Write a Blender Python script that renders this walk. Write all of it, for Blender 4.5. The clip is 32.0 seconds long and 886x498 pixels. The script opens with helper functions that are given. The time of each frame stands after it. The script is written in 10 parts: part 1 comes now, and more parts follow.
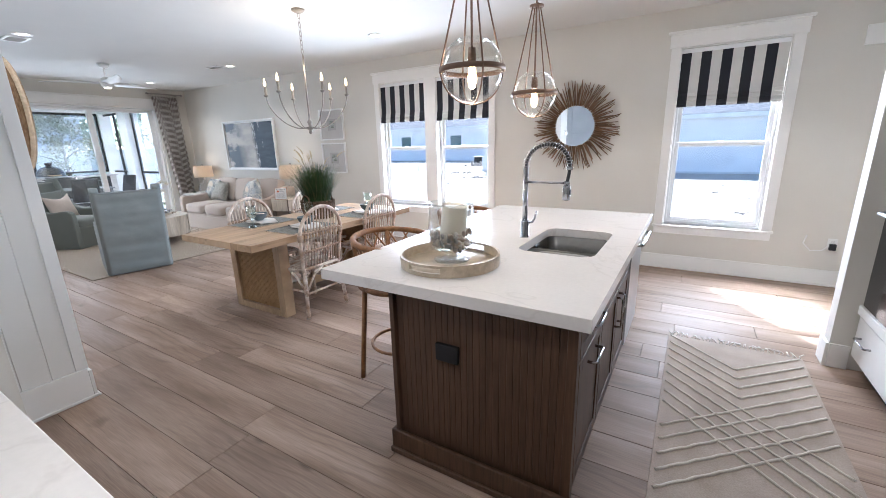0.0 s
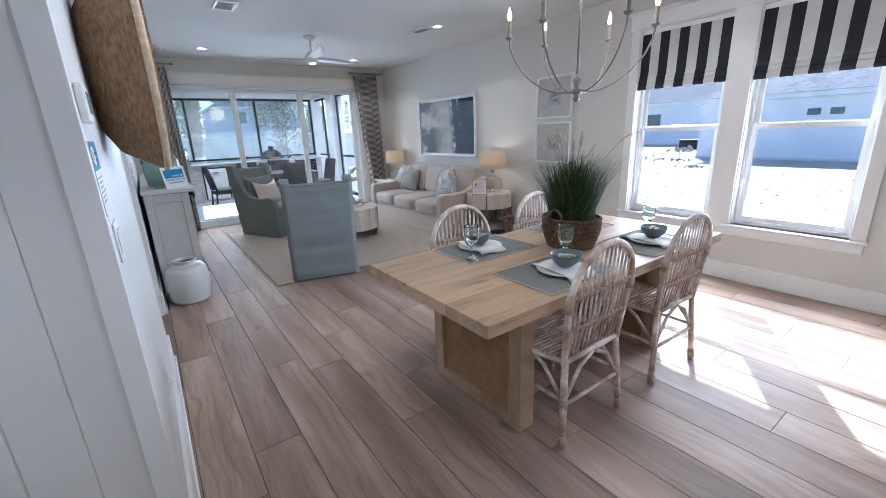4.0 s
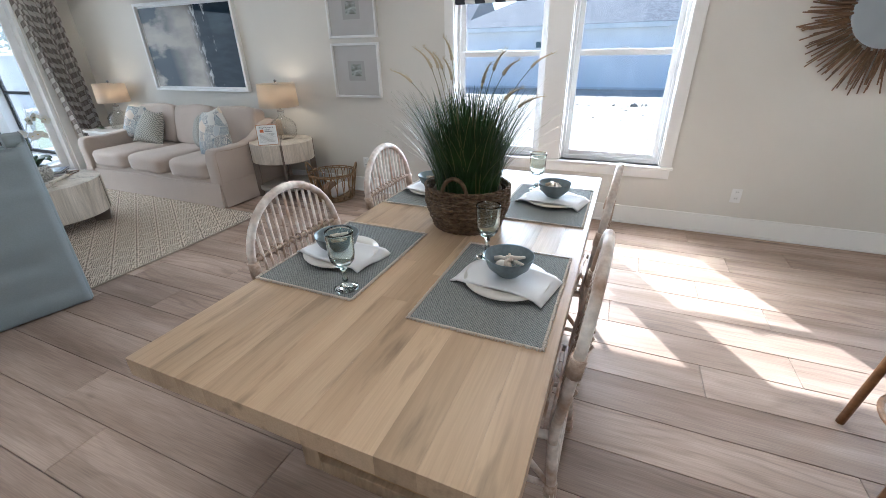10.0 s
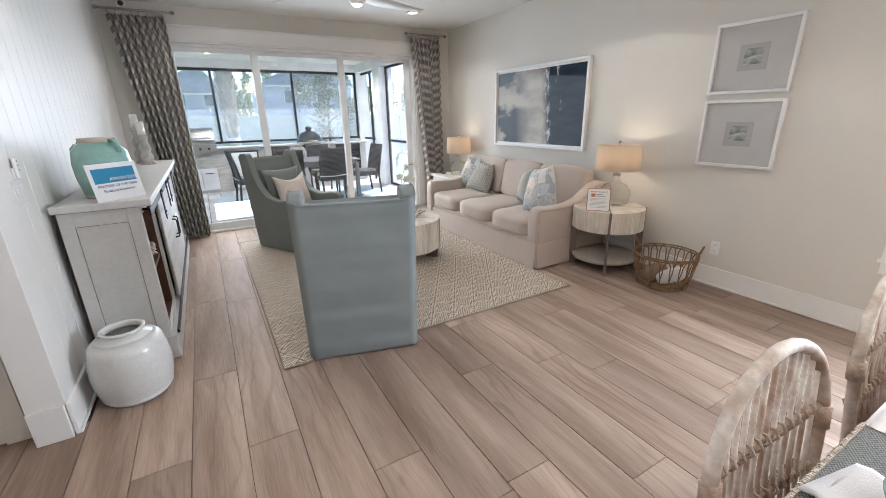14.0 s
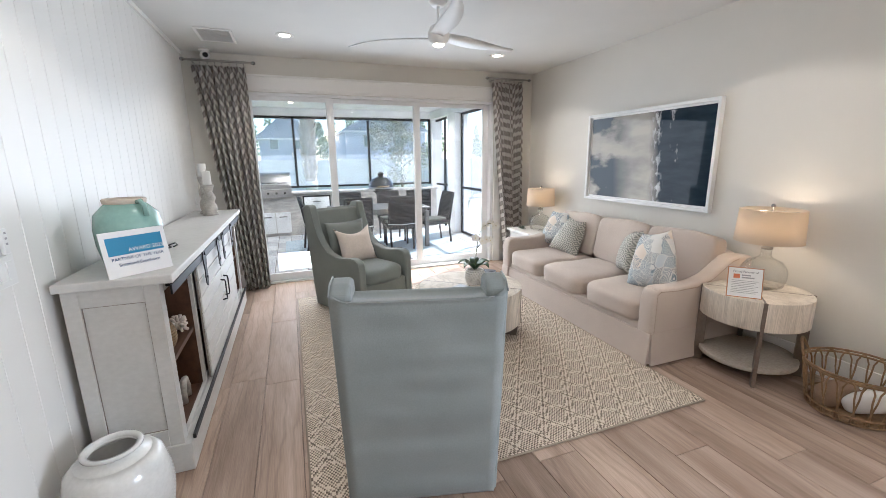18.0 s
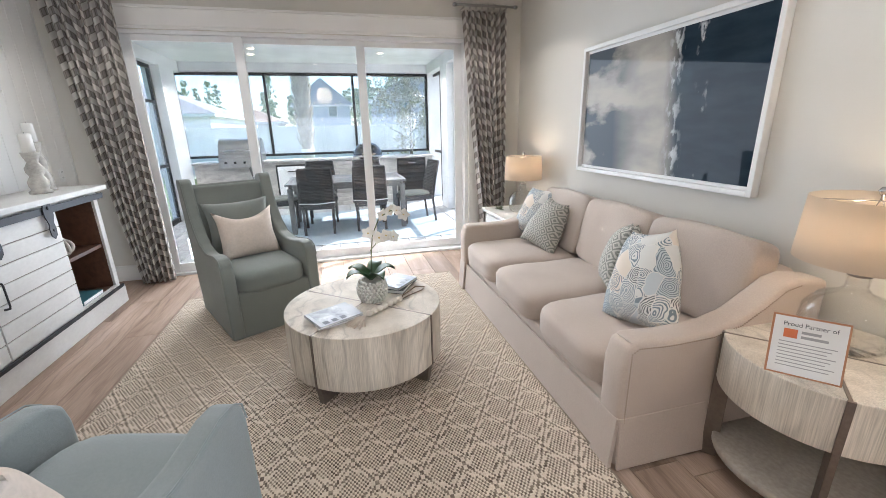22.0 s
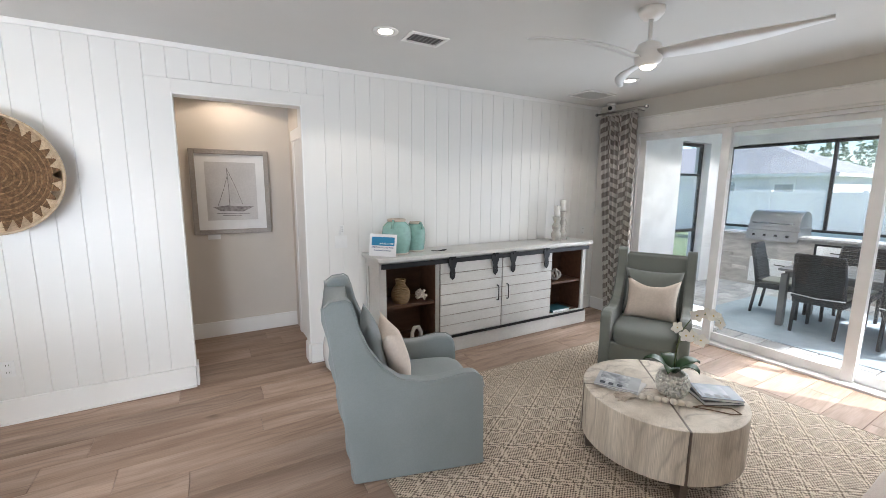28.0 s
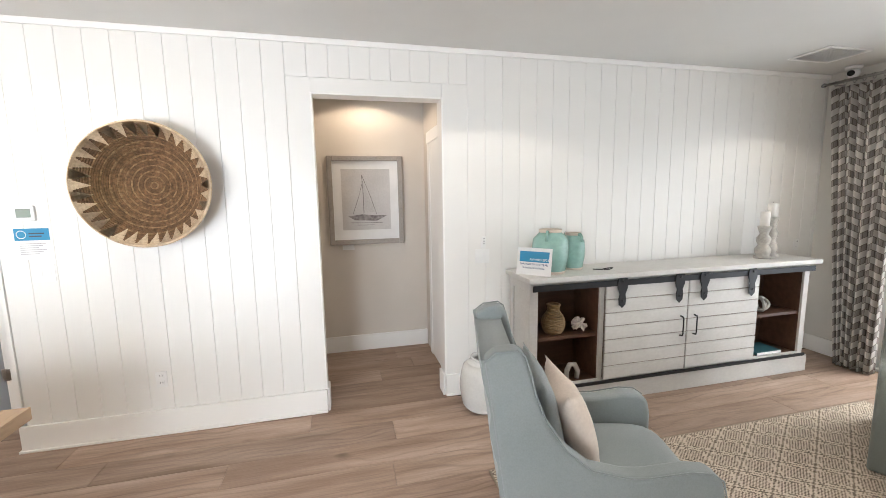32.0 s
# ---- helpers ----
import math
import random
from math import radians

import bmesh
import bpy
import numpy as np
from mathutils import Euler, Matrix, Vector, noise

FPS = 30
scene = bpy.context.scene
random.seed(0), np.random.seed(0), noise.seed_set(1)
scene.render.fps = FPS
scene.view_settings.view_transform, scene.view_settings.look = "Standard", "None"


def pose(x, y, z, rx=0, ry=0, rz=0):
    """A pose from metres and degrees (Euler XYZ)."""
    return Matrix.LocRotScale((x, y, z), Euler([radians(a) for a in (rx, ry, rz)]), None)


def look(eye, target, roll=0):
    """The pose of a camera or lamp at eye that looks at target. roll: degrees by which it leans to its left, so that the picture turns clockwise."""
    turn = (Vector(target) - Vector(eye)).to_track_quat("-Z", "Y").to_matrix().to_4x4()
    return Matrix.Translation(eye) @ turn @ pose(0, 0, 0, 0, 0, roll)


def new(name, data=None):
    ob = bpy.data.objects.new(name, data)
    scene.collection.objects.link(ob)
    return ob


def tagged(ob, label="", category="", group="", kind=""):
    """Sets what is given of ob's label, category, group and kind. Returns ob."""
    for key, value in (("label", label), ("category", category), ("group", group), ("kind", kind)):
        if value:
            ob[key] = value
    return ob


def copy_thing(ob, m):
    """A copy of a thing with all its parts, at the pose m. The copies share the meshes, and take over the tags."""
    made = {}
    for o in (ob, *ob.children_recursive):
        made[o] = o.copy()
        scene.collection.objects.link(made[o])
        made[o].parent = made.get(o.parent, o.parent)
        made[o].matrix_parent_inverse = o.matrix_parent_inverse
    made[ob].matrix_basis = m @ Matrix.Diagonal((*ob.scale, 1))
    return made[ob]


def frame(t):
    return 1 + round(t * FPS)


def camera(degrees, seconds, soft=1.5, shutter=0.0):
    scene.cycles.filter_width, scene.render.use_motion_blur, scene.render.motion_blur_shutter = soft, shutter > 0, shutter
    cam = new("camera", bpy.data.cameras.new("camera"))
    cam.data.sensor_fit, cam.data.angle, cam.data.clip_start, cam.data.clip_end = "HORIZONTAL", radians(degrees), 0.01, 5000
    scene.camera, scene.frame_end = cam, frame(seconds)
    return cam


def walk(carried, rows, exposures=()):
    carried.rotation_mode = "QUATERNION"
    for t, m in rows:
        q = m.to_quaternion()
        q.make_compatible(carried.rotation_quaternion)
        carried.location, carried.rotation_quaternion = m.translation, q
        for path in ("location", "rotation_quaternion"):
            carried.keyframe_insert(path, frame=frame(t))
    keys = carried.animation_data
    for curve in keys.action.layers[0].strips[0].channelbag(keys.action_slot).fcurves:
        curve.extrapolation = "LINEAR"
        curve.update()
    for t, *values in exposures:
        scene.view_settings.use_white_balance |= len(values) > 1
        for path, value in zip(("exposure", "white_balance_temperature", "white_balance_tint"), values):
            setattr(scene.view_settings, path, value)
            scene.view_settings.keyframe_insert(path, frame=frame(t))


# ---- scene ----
cam = camera(95.1, 32.0, soft=0.5)
PATH = [
    (0, (0.159, 0.062, 1.477), (-0.852, 1.712, 0.971), -1.6),
    (0.5, (0.061, 0.295, 1.47), (-1.297, 1.68, 0.979), -1.6),
    (1, (-0.084, 0.469, 1.446), (-1.636, 1.634, 0.961), -1.1),
    (1.5, (-0.309, 0.555, 1.474), (-1.933, 1.62, 0.998), -1.1),
    (2, (-0.57, 0.606, 1.451), (-2.237, 1.608, 0.982), -1.4),
    (2.5, (-0.845, 0.69, 1.457), (-2.547, 1.632, 0.995), -1.7),
    (4.5, (-1.831, 1.042, 1.466), (-3.265, 2.289, 0.845), -2.5),
    (5, (-2.033, 1.161, 1.448), (-3.272, 2.573, 0.763), -2.4),
    (5.5, (-2.283, 1.192, 1.458), (-3.308, 2.743, 0.719), -1.9),
    (6, (-2.429, 1.262, 1.448), (-3.298, 2.881, 0.658), -1.3),
    (6.5, (-2.555, 1.406, 1.446), (-3.339, 3.053, 0.626), -0.7),
    (7, (-2.683, 1.5, 1.44), (-3.411, 3.168, 0.611), -0.4),
    (7.5, (-2.9, 1.522, 1.458), (-3.584, 3.21, 0.631), -0.0),
    (8, (-3.068, 1.528, 1.462), (-3.722, 3.228, 0.635), 0.3),
    (8.5, (-3.036, 1.533, 1.462), (-3.683, 3.233, 0.631), 0.6),
    (9, (-2.82, 1.515, 1.457), (-3.49, 3.2, 0.615), 0.4),
    (9.5, (-2.644, 1.467, 1.438), (-3.342, 3.134, 0.582), -0.1),
    (10, (-2.594, 1.44, 1.431), (-3.311, 3.09, 0.558), -1.1),
    (10.5, (-2.572, 1.425, 1.439), (-3.294, 3.065, 0.551), -1.9),
    (11, (-2.55, 1.438, 1.436), (-3.253, 3.074, 0.527), -2.2),
    (11.5, (-2.575, 1.466, 1.43), (-3.265, 3.111, 0.524), -1.7),
    (12, (-2.666, 1.501, 1.435), (-3.365, 3.151, 0.548), -0.8),
    (12.5, (-2.854, 1.503, 1.46), (-3.611, 3.15, 0.616), 0.1),
    (13, (-3.054, 1.45, 1.476), (-4.154, 2.93, 0.702), -0.3),
    (13.5, (-3.248, 1.495, 1.45), (-4.72, 2.656, 0.755), -0.8),
    (14, (-3.465, 1.604, 1.455), (-5.117, 2.542, 0.83), -1.1),
    (14.5, (-3.618, 1.636, 1.42), (-5.302, 2.539, 0.83), -1.1),
    (16.5, (-4.137, 1.721, 1.515), (-5.918, 2.541, 1.12), -0.8),
    (17, (-4.144, 1.757, 1.544), (-5.953, 2.52, 1.164), -0.5),
    (17.5, (-4.14, 1.785, 1.547), (-5.968, 2.494, 1.152), -0.4),
    (18, (-4.182, 1.835, 1.533), (-6.014, 2.511, 1.103), -0.7),
    (18.5, (-4.317, 1.907, 1.504), (-6.147, 2.565, 1.035), -1.1),
    (19, (-4.514, 2.062, 1.453), (-6.352, 2.681, 0.966), -1.7),
    (19.5, (-4.634, 2.206, 1.435), (-6.472, 2.809, 0.928), -2.2),
    (20, (-4.706, 2.456, 1.435), (-6.545, 3.052, 0.923), -2.3),
    (20.5, (-4.788, 2.631, 1.429), (-6.617, 3.233, 0.889), -2.1),
    (21, (-4.933, 2.82, 1.427), (-6.761, 3.415, 0.878), -1.7),
    (21.5, (-5.035, 2.979, 1.427), (-6.876, 3.524, 0.864), -1.5),
    (22, (-5.07, 3.192, 1.432), (-6.928, 3.656, 0.857), -1.3),
    (22.5, (-5.102, 3.405, 1.441), (-6.981, 3.768, 0.859), -0.9),
    (23, (-5.251, 3.565, 1.434), (-7.15, 3.799, 0.851), -0.5),
    (23.5, (-5.387, 3.712, 1.44), (-7.302, 3.779, 0.866), -0.4),
    (24, (-5.478, 3.907, 1.466), (-7.393, 3.769, 0.906), -0.3),
    (24.5, (-5.458, 4.089, 1.471), (-7.352, 3.733, 0.936), -0.3),
    (26.5, (-5.089, 4.583, 1.623), (-6.62, 3.357, 1.23), 0.5),
    (27, (-5.037, 4.63, 1.65), (-6.415, 3.223, 1.303), 0.6),
    (27.5, (-5.034, 4.648, 1.652), (-6.223, 3.071, 1.338), 0.5),
    (28, (-5.008, 4.63, 1.672), (-6.0, 2.919, 1.37), 0.4),
    (28.5, (-4.973, 4.621, 1.689), (-5.753, 2.805, 1.383), 0.6),
    (29, (-4.938, 4.609, 1.67), (-5.554, 2.731, 1.361), 0.4),
    (29.5, (-4.947, 4.579, 1.664), (-5.455, 2.671, 1.349), 0.5),
    (30, (-4.96, 4.505, 1.661), (-5.439, 2.589, 1.347), 0.4),
    (30.5, (-4.946, 4.344, 1.67), (-5.429, 2.425, 1.377), 0.2),
    (31, (-4.907, 4.187, 1.669), (-5.385, 2.265, 1.391), -0.1),
    (31.5, (-4.931, 4.054, 1.641), (-5.39, 2.126, 1.372), -0.5),
    (32, (-5.012, 3.9, 1.642), (-5.482, 1.974, 1.379), -0.9),
]
walk(cam, [(t, look(eye, target, roll)) for t, eye, target, roll in PATH], [(0, 1.84, 5450, 10), (1, 1.64, 5950, 10), (2, 1.61, 5600, 10), (5, 1.34, 5100, 9), (7, 1.46, 5400, 7), (8, 1.44, 5450, 6), (12, 1.44, 5300, 6), (13, 1.47, 5400, 8), (14, 1.80, 5850, 10), (17, 1.90, 5850, 10), (18, 1.92, 5850, 10), (20, 2.08, 5900, 10), (22, 1.97, 5850, 10), (24, 1.98, 5750, 10), (27, 1.80, 5950, 10), (28, 1.66, 6000, 10), (30, 1.86, 6150, 10), (31, 1.86, 6250, 10), (32, 1.95, 6300, 10)])

# ---- world, sun and large lights ----
SUN_WAY = Vector((0.66, -1.085, -1.0)).normalized()
world = bpy.data.worlds.new("world")
scene.world = world
world.use_nodes = True
sky = world.node_tree.nodes.new("ShaderNodeTexSky")
sky.sky_type, sky.sun_disc = "NISHITA", False
sky.sun_elevation = math.asin(-SUN_WAY.z)
sky.sun_rotation = math.atan2(-SUN_WAY.x, -SUN_WAY.y)
sky.dust_density, sky.ozone_density = 0.2, 2.5
world.node_tree.links.new(sky.outputs[0], world.node_tree.nodes["Background"].inputs[0])
world.node_tree.nodes["Background"].inputs[1].default_value = 0.10


def lamp(name, kind, m, energy, color=(1, 1, 1), **sizes):
    data = bpy.data.lights.new(name, kind)
    data.energy, data.color = energy, color
    for key, value in sizes.items():
        if key == "angle":
            data.angle = value
        elif key == "size":
            data.size = value
        elif key == "size_y":
            data.shape, data.size_y = "RECTANGLE", value
        elif key == "radius":
            data.shadow_soft_size = value
        elif key == "spread":
            data.spread = value
    ob = new(name, data)
    ob.matrix_world = m
    return ob


YW = 5.335
lamp("sun", "SUN", look((0, 0, 20), Vector((0, 0, 20)) + SUN_WAY), 5.0, (1.0, 0.95, 0.88), angle=radians(0.55))
lamp("window_light", "AREA", look((-3.69, YW, 1.15), (-3.67, 0, 0.9)), 16, (0.90, 0.95, 1.0), size=0.78, size_y=1.22, spread=radians(140))
lamp("window_light", "AREA", look((-2.665, YW, 1.15), (-2.66, 0, 0.9)), 16, (0.90, 0.95, 1.0), size=0.78, size_y=1.22, spread=radians(140))
lamp("window_light", "AREA", look((0.38, YW, 1.13), (0.38, 0, 0.9)), 17, (0.90, 0.95, 1.0), size=0.78, size_y=1.22, spread=radians(140))
lamp("slider_light", "AREA", look((-9.66, 3.0, 1.15), (0, 3.0, 0.75)), 14, (0.90, 0.95, 1.0), size=2.8, size_y=2.0, spread=radians(145))

# ---- materials ----
MATS = {}


def mat(name, color, rough=0.6, metal=0.0, color2=None, scale=6.0, bump=0.0, bump_scale=80.0, stretch=(1, 1, 1), vary=0.0,
        coat=0.0, sheen=0.0, trans=0.0, ior=1.45, emit=None, power=0.0, fine=0.0, fine_scale=60.0, sub=0.0):
    """A principled material: two colours mixed by noise at two scales, bump, and a shift of value by object."""
    if name in MATS:
        return MATS[name]
    m = bpy.data.materials.new(name)
    m.use_nodes = True
    nodes, links = m.node_tree.nodes, m.node_tree.links
    b = nodes["Principled BSDF"]
    b.inputs["Roughness"].default_value, b.inputs["Metallic"].default_value = rough, metal
    b.inputs["Coat Weight"].default_value, b.inputs["Sheen Weight"].default_value = coat, sheen
    b.inputs["Transmission Weight"].default_value, b.inputs["IOR"].default_value = trans, ior
    if emit:
        b.inputs["Emission Color"].default_value, b.inputs["Emission Strength"].default_value = (*emit, 1), power
    coord = nodes.new("ShaderNodeTexCoord")
    mapping = nodes.new("ShaderNodeMapping")
    mapping.inputs["Scale"].default_value = stretch
    links.new(coord.outputs["Object"], mapping.inputs[0])
    info = nodes.new("ShaderNodeObjectInfo")
    if vary:
        shift = nodes.new("ShaderNodeVectorMath")
        shift.operation = "SCALE"
        shift.inputs[0].default_value = (37.0, 23.0, 11.0)
        links.new(info.outputs["Random"], shift.inputs["Scale"])
        links.new(shift.outputs[0], mapping.inputs["Location"])
    big = nodes.new("ShaderNodeTexNoise")
    big.inputs["Scale"].default_value, big.inputs["Detail"].default_value = scale, 5
    links.new(mapping.outputs[0], big.inputs["Vector"])
    ramp = nodes.new("ShaderNodeMapRange")
    ramp.inputs["From Min"].default_value, ramp.inputs["From Max"].default_value = 0.35, 0.65
    links.new(big.outputs["Fac"], ramp.inputs[0])
    mix = nodes.new("ShaderNodeMix")
    mix.data_type = "RGBA"
    c2 = color2 or tuple(c * 0.93 for c in color)
    mix.inputs["A"].default_value, mix.inputs["B"].default_value = (*color, 1), (*c2, 1)
    links.new(ramp.outputs[0], mix.inputs["Factor"])
    out = mix.outputs["Result"]
    if fine:
        small = nodes.new("ShaderNodeTexNoise")
        small.inputs["Scale"].default_value, small.inputs["Detail"].default_value = fine_scale, 3
        links.new(mapping.outputs[0], small.inputs["Vector"])
        r2 = nodes.new("ShaderNodeMapRange")
        r2.inputs["From Min"].default_value, r2.inputs["From Max"].default_value = 0.3, 0.7
        r2.inputs["To Min"].default_value, r2.inputs["To Max"].default_value = 1 - fine, 1 + fine
        links.new(small.outputs["Fac"], r2.inputs[0])
        mul = nodes.new("ShaderNodeVectorMath")
        mul.operation = "SCALE"
        links.new(out, mul.inputs[0])
        links.new(r2.outputs[0], mul.inputs["Scale"])
        out = mul.outputs[0]
    if vary:
        hsv = nodes.new("ShaderNodeHueSaturation")
        r3 = nodes.new("ShaderNodeMapRange")
        r3.inputs["To Min"].default_value, r3.inputs["To Max"].default_value = 1 - vary, 1 + vary
        links.new(info.outputs["Random"], r3.inputs[0])
        links.new(r3.outputs[0], hsv.inputs["Value"])
        links.new(out, hsv.inputs["Color"])
        out = hsv.outputs[0]
    links.new(out, b.inputs["Base Color"])
    if bump:
        n = nodes.new("ShaderNodeTexNoise")
        n.inputs["Scale"].default_value, n.inputs["Detail"].default_value = bump_scale, 4
        links.new(mapping.outputs[0], n.inputs["Vector"])
        bm_node = nodes.new("ShaderNodeBump")
        bm_node.inputs["Strength"].default_value, bm_node.inputs["Distance"].default_value = bump, 0.004
        links.new(n.outputs["Fac"], bm_node.inputs["Height"])
        links.new(bm_node.outputs[0], b.inputs["Normal"])
    MATS[name] = m
    return m


WALL = mat("greige_wall_paint", (0.67, 0.645, 0.595), 0.7, color2=(0.65, 0.625, 0.575), scale=1.5, bump=0.12, bump_scale=220)
HALL = mat("hall_wall_paint", (0.63, 0.58, 0.52), 0.7, scale=1.5, bump=0.12, bump_scale=220)
SHIP = mat("white_board_paint", (0.76, 0.75, 0.725), 0.42, color2=(0.74, 0.73, 0.705), scale=2.0, bump=0.06, bump_scale=90)
CEIL = mat("ceiling_paint", (0.66, 0.655, 0.635), 0.85, color2=(0.64, 0.635, 0.615), scale=2.0, bump=0.2, bump_scale=160)
TRIM = mat("white_trim_paint", (0.82, 0.81, 0.79), 0.35, color2=(0.80, 0.79, 0.77), scale=3.0)
VINYL = mat("white_window_vinyl", (0.82, 0.83, 0.84), 0.3)


def node_kit(name, rough):
    """A new principled material with short hands for its node tree."""
    m = bpy.data.materials.new(name)
    m.use_nodes = True
    nodes, links = m.node_tree.nodes, m.node_tree.links
    b = nodes["Principled BSDF"]
    b.inputs["Roughness"].default_value = rough
    coord = nodes.new("ShaderNodeTexCoord").outputs["Object"]

    def calc(kind, a, c=0.0, d=0.0):
        n = nodes.new("ShaderNodeMath")
        n.operation = kind
        for k, v in enumerate((a, c, d)):
            if isinstance(v, (int, float)):
                n.inputs[k].default_value = v
            else:
                links.new(v, n.inputs[k])
        return n.outputs[0]

    def blend(f, a, c):
        n = nodes.new("ShaderNodeMix")
        n.data_type = "RGBA"
        for key, v in (("A", a), ("B", c)):
            if isinstance(v, tuple):
                n.inputs[key].default_value = (*v, 1)
            else:
                links.new(v, n.inputs[key])
        if isinstance(f, (int, float)):
            n.inputs["Factor"].default_value = f
        else:
            links.new(f, n.inputs["Factor"])
        return n.outputs["Result"]

    def noisy(vector, scale, detail=4.0, stretch=(1, 1, 1), shift=None):
        mp = nodes.new("ShaderNodeMapping")
        mp.inputs["Scale"].default_value = stretch
        links.new(vector, mp.inputs[0])
        if shift is not None:
            links.new(shift, mp.inputs["Location"])
        n = nodes.new("ShaderNodeTexNoise")
        n.inputs["Scale"].default_value, n.inputs["Detail"].default_value = scale, detail
        links.new(mp.outputs[0], n.inputs["Vector"])
        return n.outputs["Fac"]

    def spread(v, lo, hi, to0=0.0, to1=1.0):
        n = nodes.new("ShaderNodeMapRange")
        for key, val in (("From Min", lo), ("From Max", hi), ("To Min", to0), ("To Max", to1)):
            n.inputs[key].default_value = val
        links.new(v, n.inputs[0])
        return n.outputs[0]

    def times(color, f):
        n = nodes.new("ShaderNodeVectorMath")
        n.operation = "SCALE"
        links.new(color, n.inputs[0])
        links.new(f, n.inputs["Scale"])
        return n.outputs[0]

    def relief(height, strength, distance):
        n = nodes.new("ShaderNodeBump")
        n.inputs["Strength"].default_value, n.inputs["Distance"].default_value = strength, distance
        links.new(height, n.inputs["Height"])
        links.new(n.outputs[0], b.inputs["Normal"])

    return m, nodes, links, b, coord, calc, blend, noisy, spread, times, relief


def grained_wood(name, pale, dark, rough, vary, along, rings, line, ior=1.45, fine=0.13, streak=0.0):
    """Boards with long fibres, soft tone drift and cathedral growth rings; along: the axis that the grain runs by."""
    m, nodes, links, b, coord, calc, blend, noisy, spread, times, relief = node_kit(name, rough)
    b.inputs["IOR"].default_value = ior
    info = nodes.new("ShaderNodeObjectInfo")
    off = nodes.new("ShaderNodeVectorMath")
    off.operation = "SCALE"
    off.inputs[0].default_value = (37.0, 23.0, 11.0)
    links.new(info.outputs["Random"], off.inputs["Scale"])
    sep = nodes.new("ShaderNodeSeparateXYZ")
    links.new(coord, sep.inputs[0])
    k = "xyz".index(along)
    run = lambda a, c: tuple(a if i == k else c for i in range(3))
    tone = noisy(coord, 1.6, 4, run(0.55, 4.2), off.outputs[0])
    drift = noisy(coord, 1.0, 3, run(0.9, 3.2), off.outputs[0])
    across = sep.outputs[0 if k == 1 else 1]
    wave = calc("SINE", calc("MULTIPLY_ADD", across, rings, calc("MULTIPLY", drift, 46.0)))
    ring = calc("POWER", calc("MULTIPLY_ADD", wave, 0.5, 0.5), 5.0)
    patch = spread(noisy(coord, 1.3, 2, run(0.8, 2.5), off.outputs[0]), 0.42, 0.62)
    fibre = noisy(coord, 260.0, 3, run(0.03, 1.0), off.outputs[0])
    knot = spread(noisy(coord, 5.0, 2, run(0.5, 1.0), off.outputs[0]), 0.71, 0.80)
    color = blend(spread(tone, 0.34, 0.66), pale, dark)
    shade = calc("SUBTRACT", 1.0, calc("MULTIPLY", calc("MULTIPLY", ring, patch), line))
    shade = calc("MULTIPLY", shade, spread(fibre, 0.3, 0.7, 1 - fine, 1 + fine))
    shade = calc("MULTIPLY", shade, calc("SUBTRACT", 1.0, calc("MULTIPLY", knot, 0.45)))
    shade = calc("MULTIPLY", shade, spread(info.outputs["Random"], 0, 1, 1 - vary, 1 + vary))
    if streak:
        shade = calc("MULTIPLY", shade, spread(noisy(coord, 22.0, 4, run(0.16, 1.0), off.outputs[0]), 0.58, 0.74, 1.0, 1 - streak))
    links.new(times(color, shade), b.inputs["Base Color"])
    links.new(spread(fibre, 0.3, 0.7, rough + 0.07, rough - 0.04), b.inputs["Roughness"])
    relief(shade, 0.10, 0.003)
    return m


PLANK = grained_wood("oak_floor_plank", (0.40, 0.300, 0.238), (0.240, 0.168, 0.126), 0.50, 0.19, "x", 110.0, 0.20, 1.22)
SUBFLOOR = mat("floor_joint", (0.08, 0.06, 0.045), 0.8)
OAK = mat("table_oak", (0.45, 0.325, 0.205), 0.4, color2=(0.34, 0.24, 0.15), scale=2.2, stretch=(5, 0.7, 1), fine=0.13, fine_scale=14, bump=0.05)
DARKWOOD = mat("island_brown_wood", (0.098, 0.053, 0.030), 0.5, color2=(0.068, 0.036, 0.020), scale=4, stretch=(6, 6, 0.4), fine=0.2, fine_scale=20)
QUARTZ = mat("white_quartz", (0.80, 0.76, 0.73), 0.15, ior=1.33, color2=(0.77, 0.73, 0.70), scale=1.6, fine=0.02)
STEEL = mat("brushed_steel", (0.42, 0.42, 0.43), 0.3, 1.0, scale=30, stretch=(1, 12, 1))
CHROME = mat("chrome", (0.45, 0.455, 0.47), 0.14, 1.0)
NICKEL = mat("brushed_nickel", (0.42, 0.40, 0.37), 0.3, 1.0)
BLACK = mat("black_iron", (0.018, 0.018, 0.02), 0.5, 0.3, scale=20)
BRONZE = mat("dark_bronze_frame", (0.015, 0.016, 0.018), 0.45, 0.2)
GLASS = mat("clear_glass", (0.98, 0.99, 0.99), 0.0, trans=1.0, ior=1.45)
GREYBLUE = mat("grey_blue_slipcover", (0.228, 0.254, 0.257), 0.85, color2=(0.20, 0.226, 0.229), scale=2.5, bump=0.25, bump_scale=300, sheen=0.2, fine=0.05, fine_scale=150)
SAGE = mat("sage_grey_slipcover", (0.19, 0.205, 0.185), 0.85, color2=(0.165, 0.18, 0.165), scale=2.5, bump=0.25, bump_scale=300, sheen=0.2, fine=0.05, fine_scale=150)
LINEN = mat("beige_linen", (0.50, 0.422, 0.365), 0.9, color2=(0.46, 0.388, 0.335), scale=3, bump=0.25, bump_scale=320, sheen=0.2, fine=0.05, fine_scale=160)
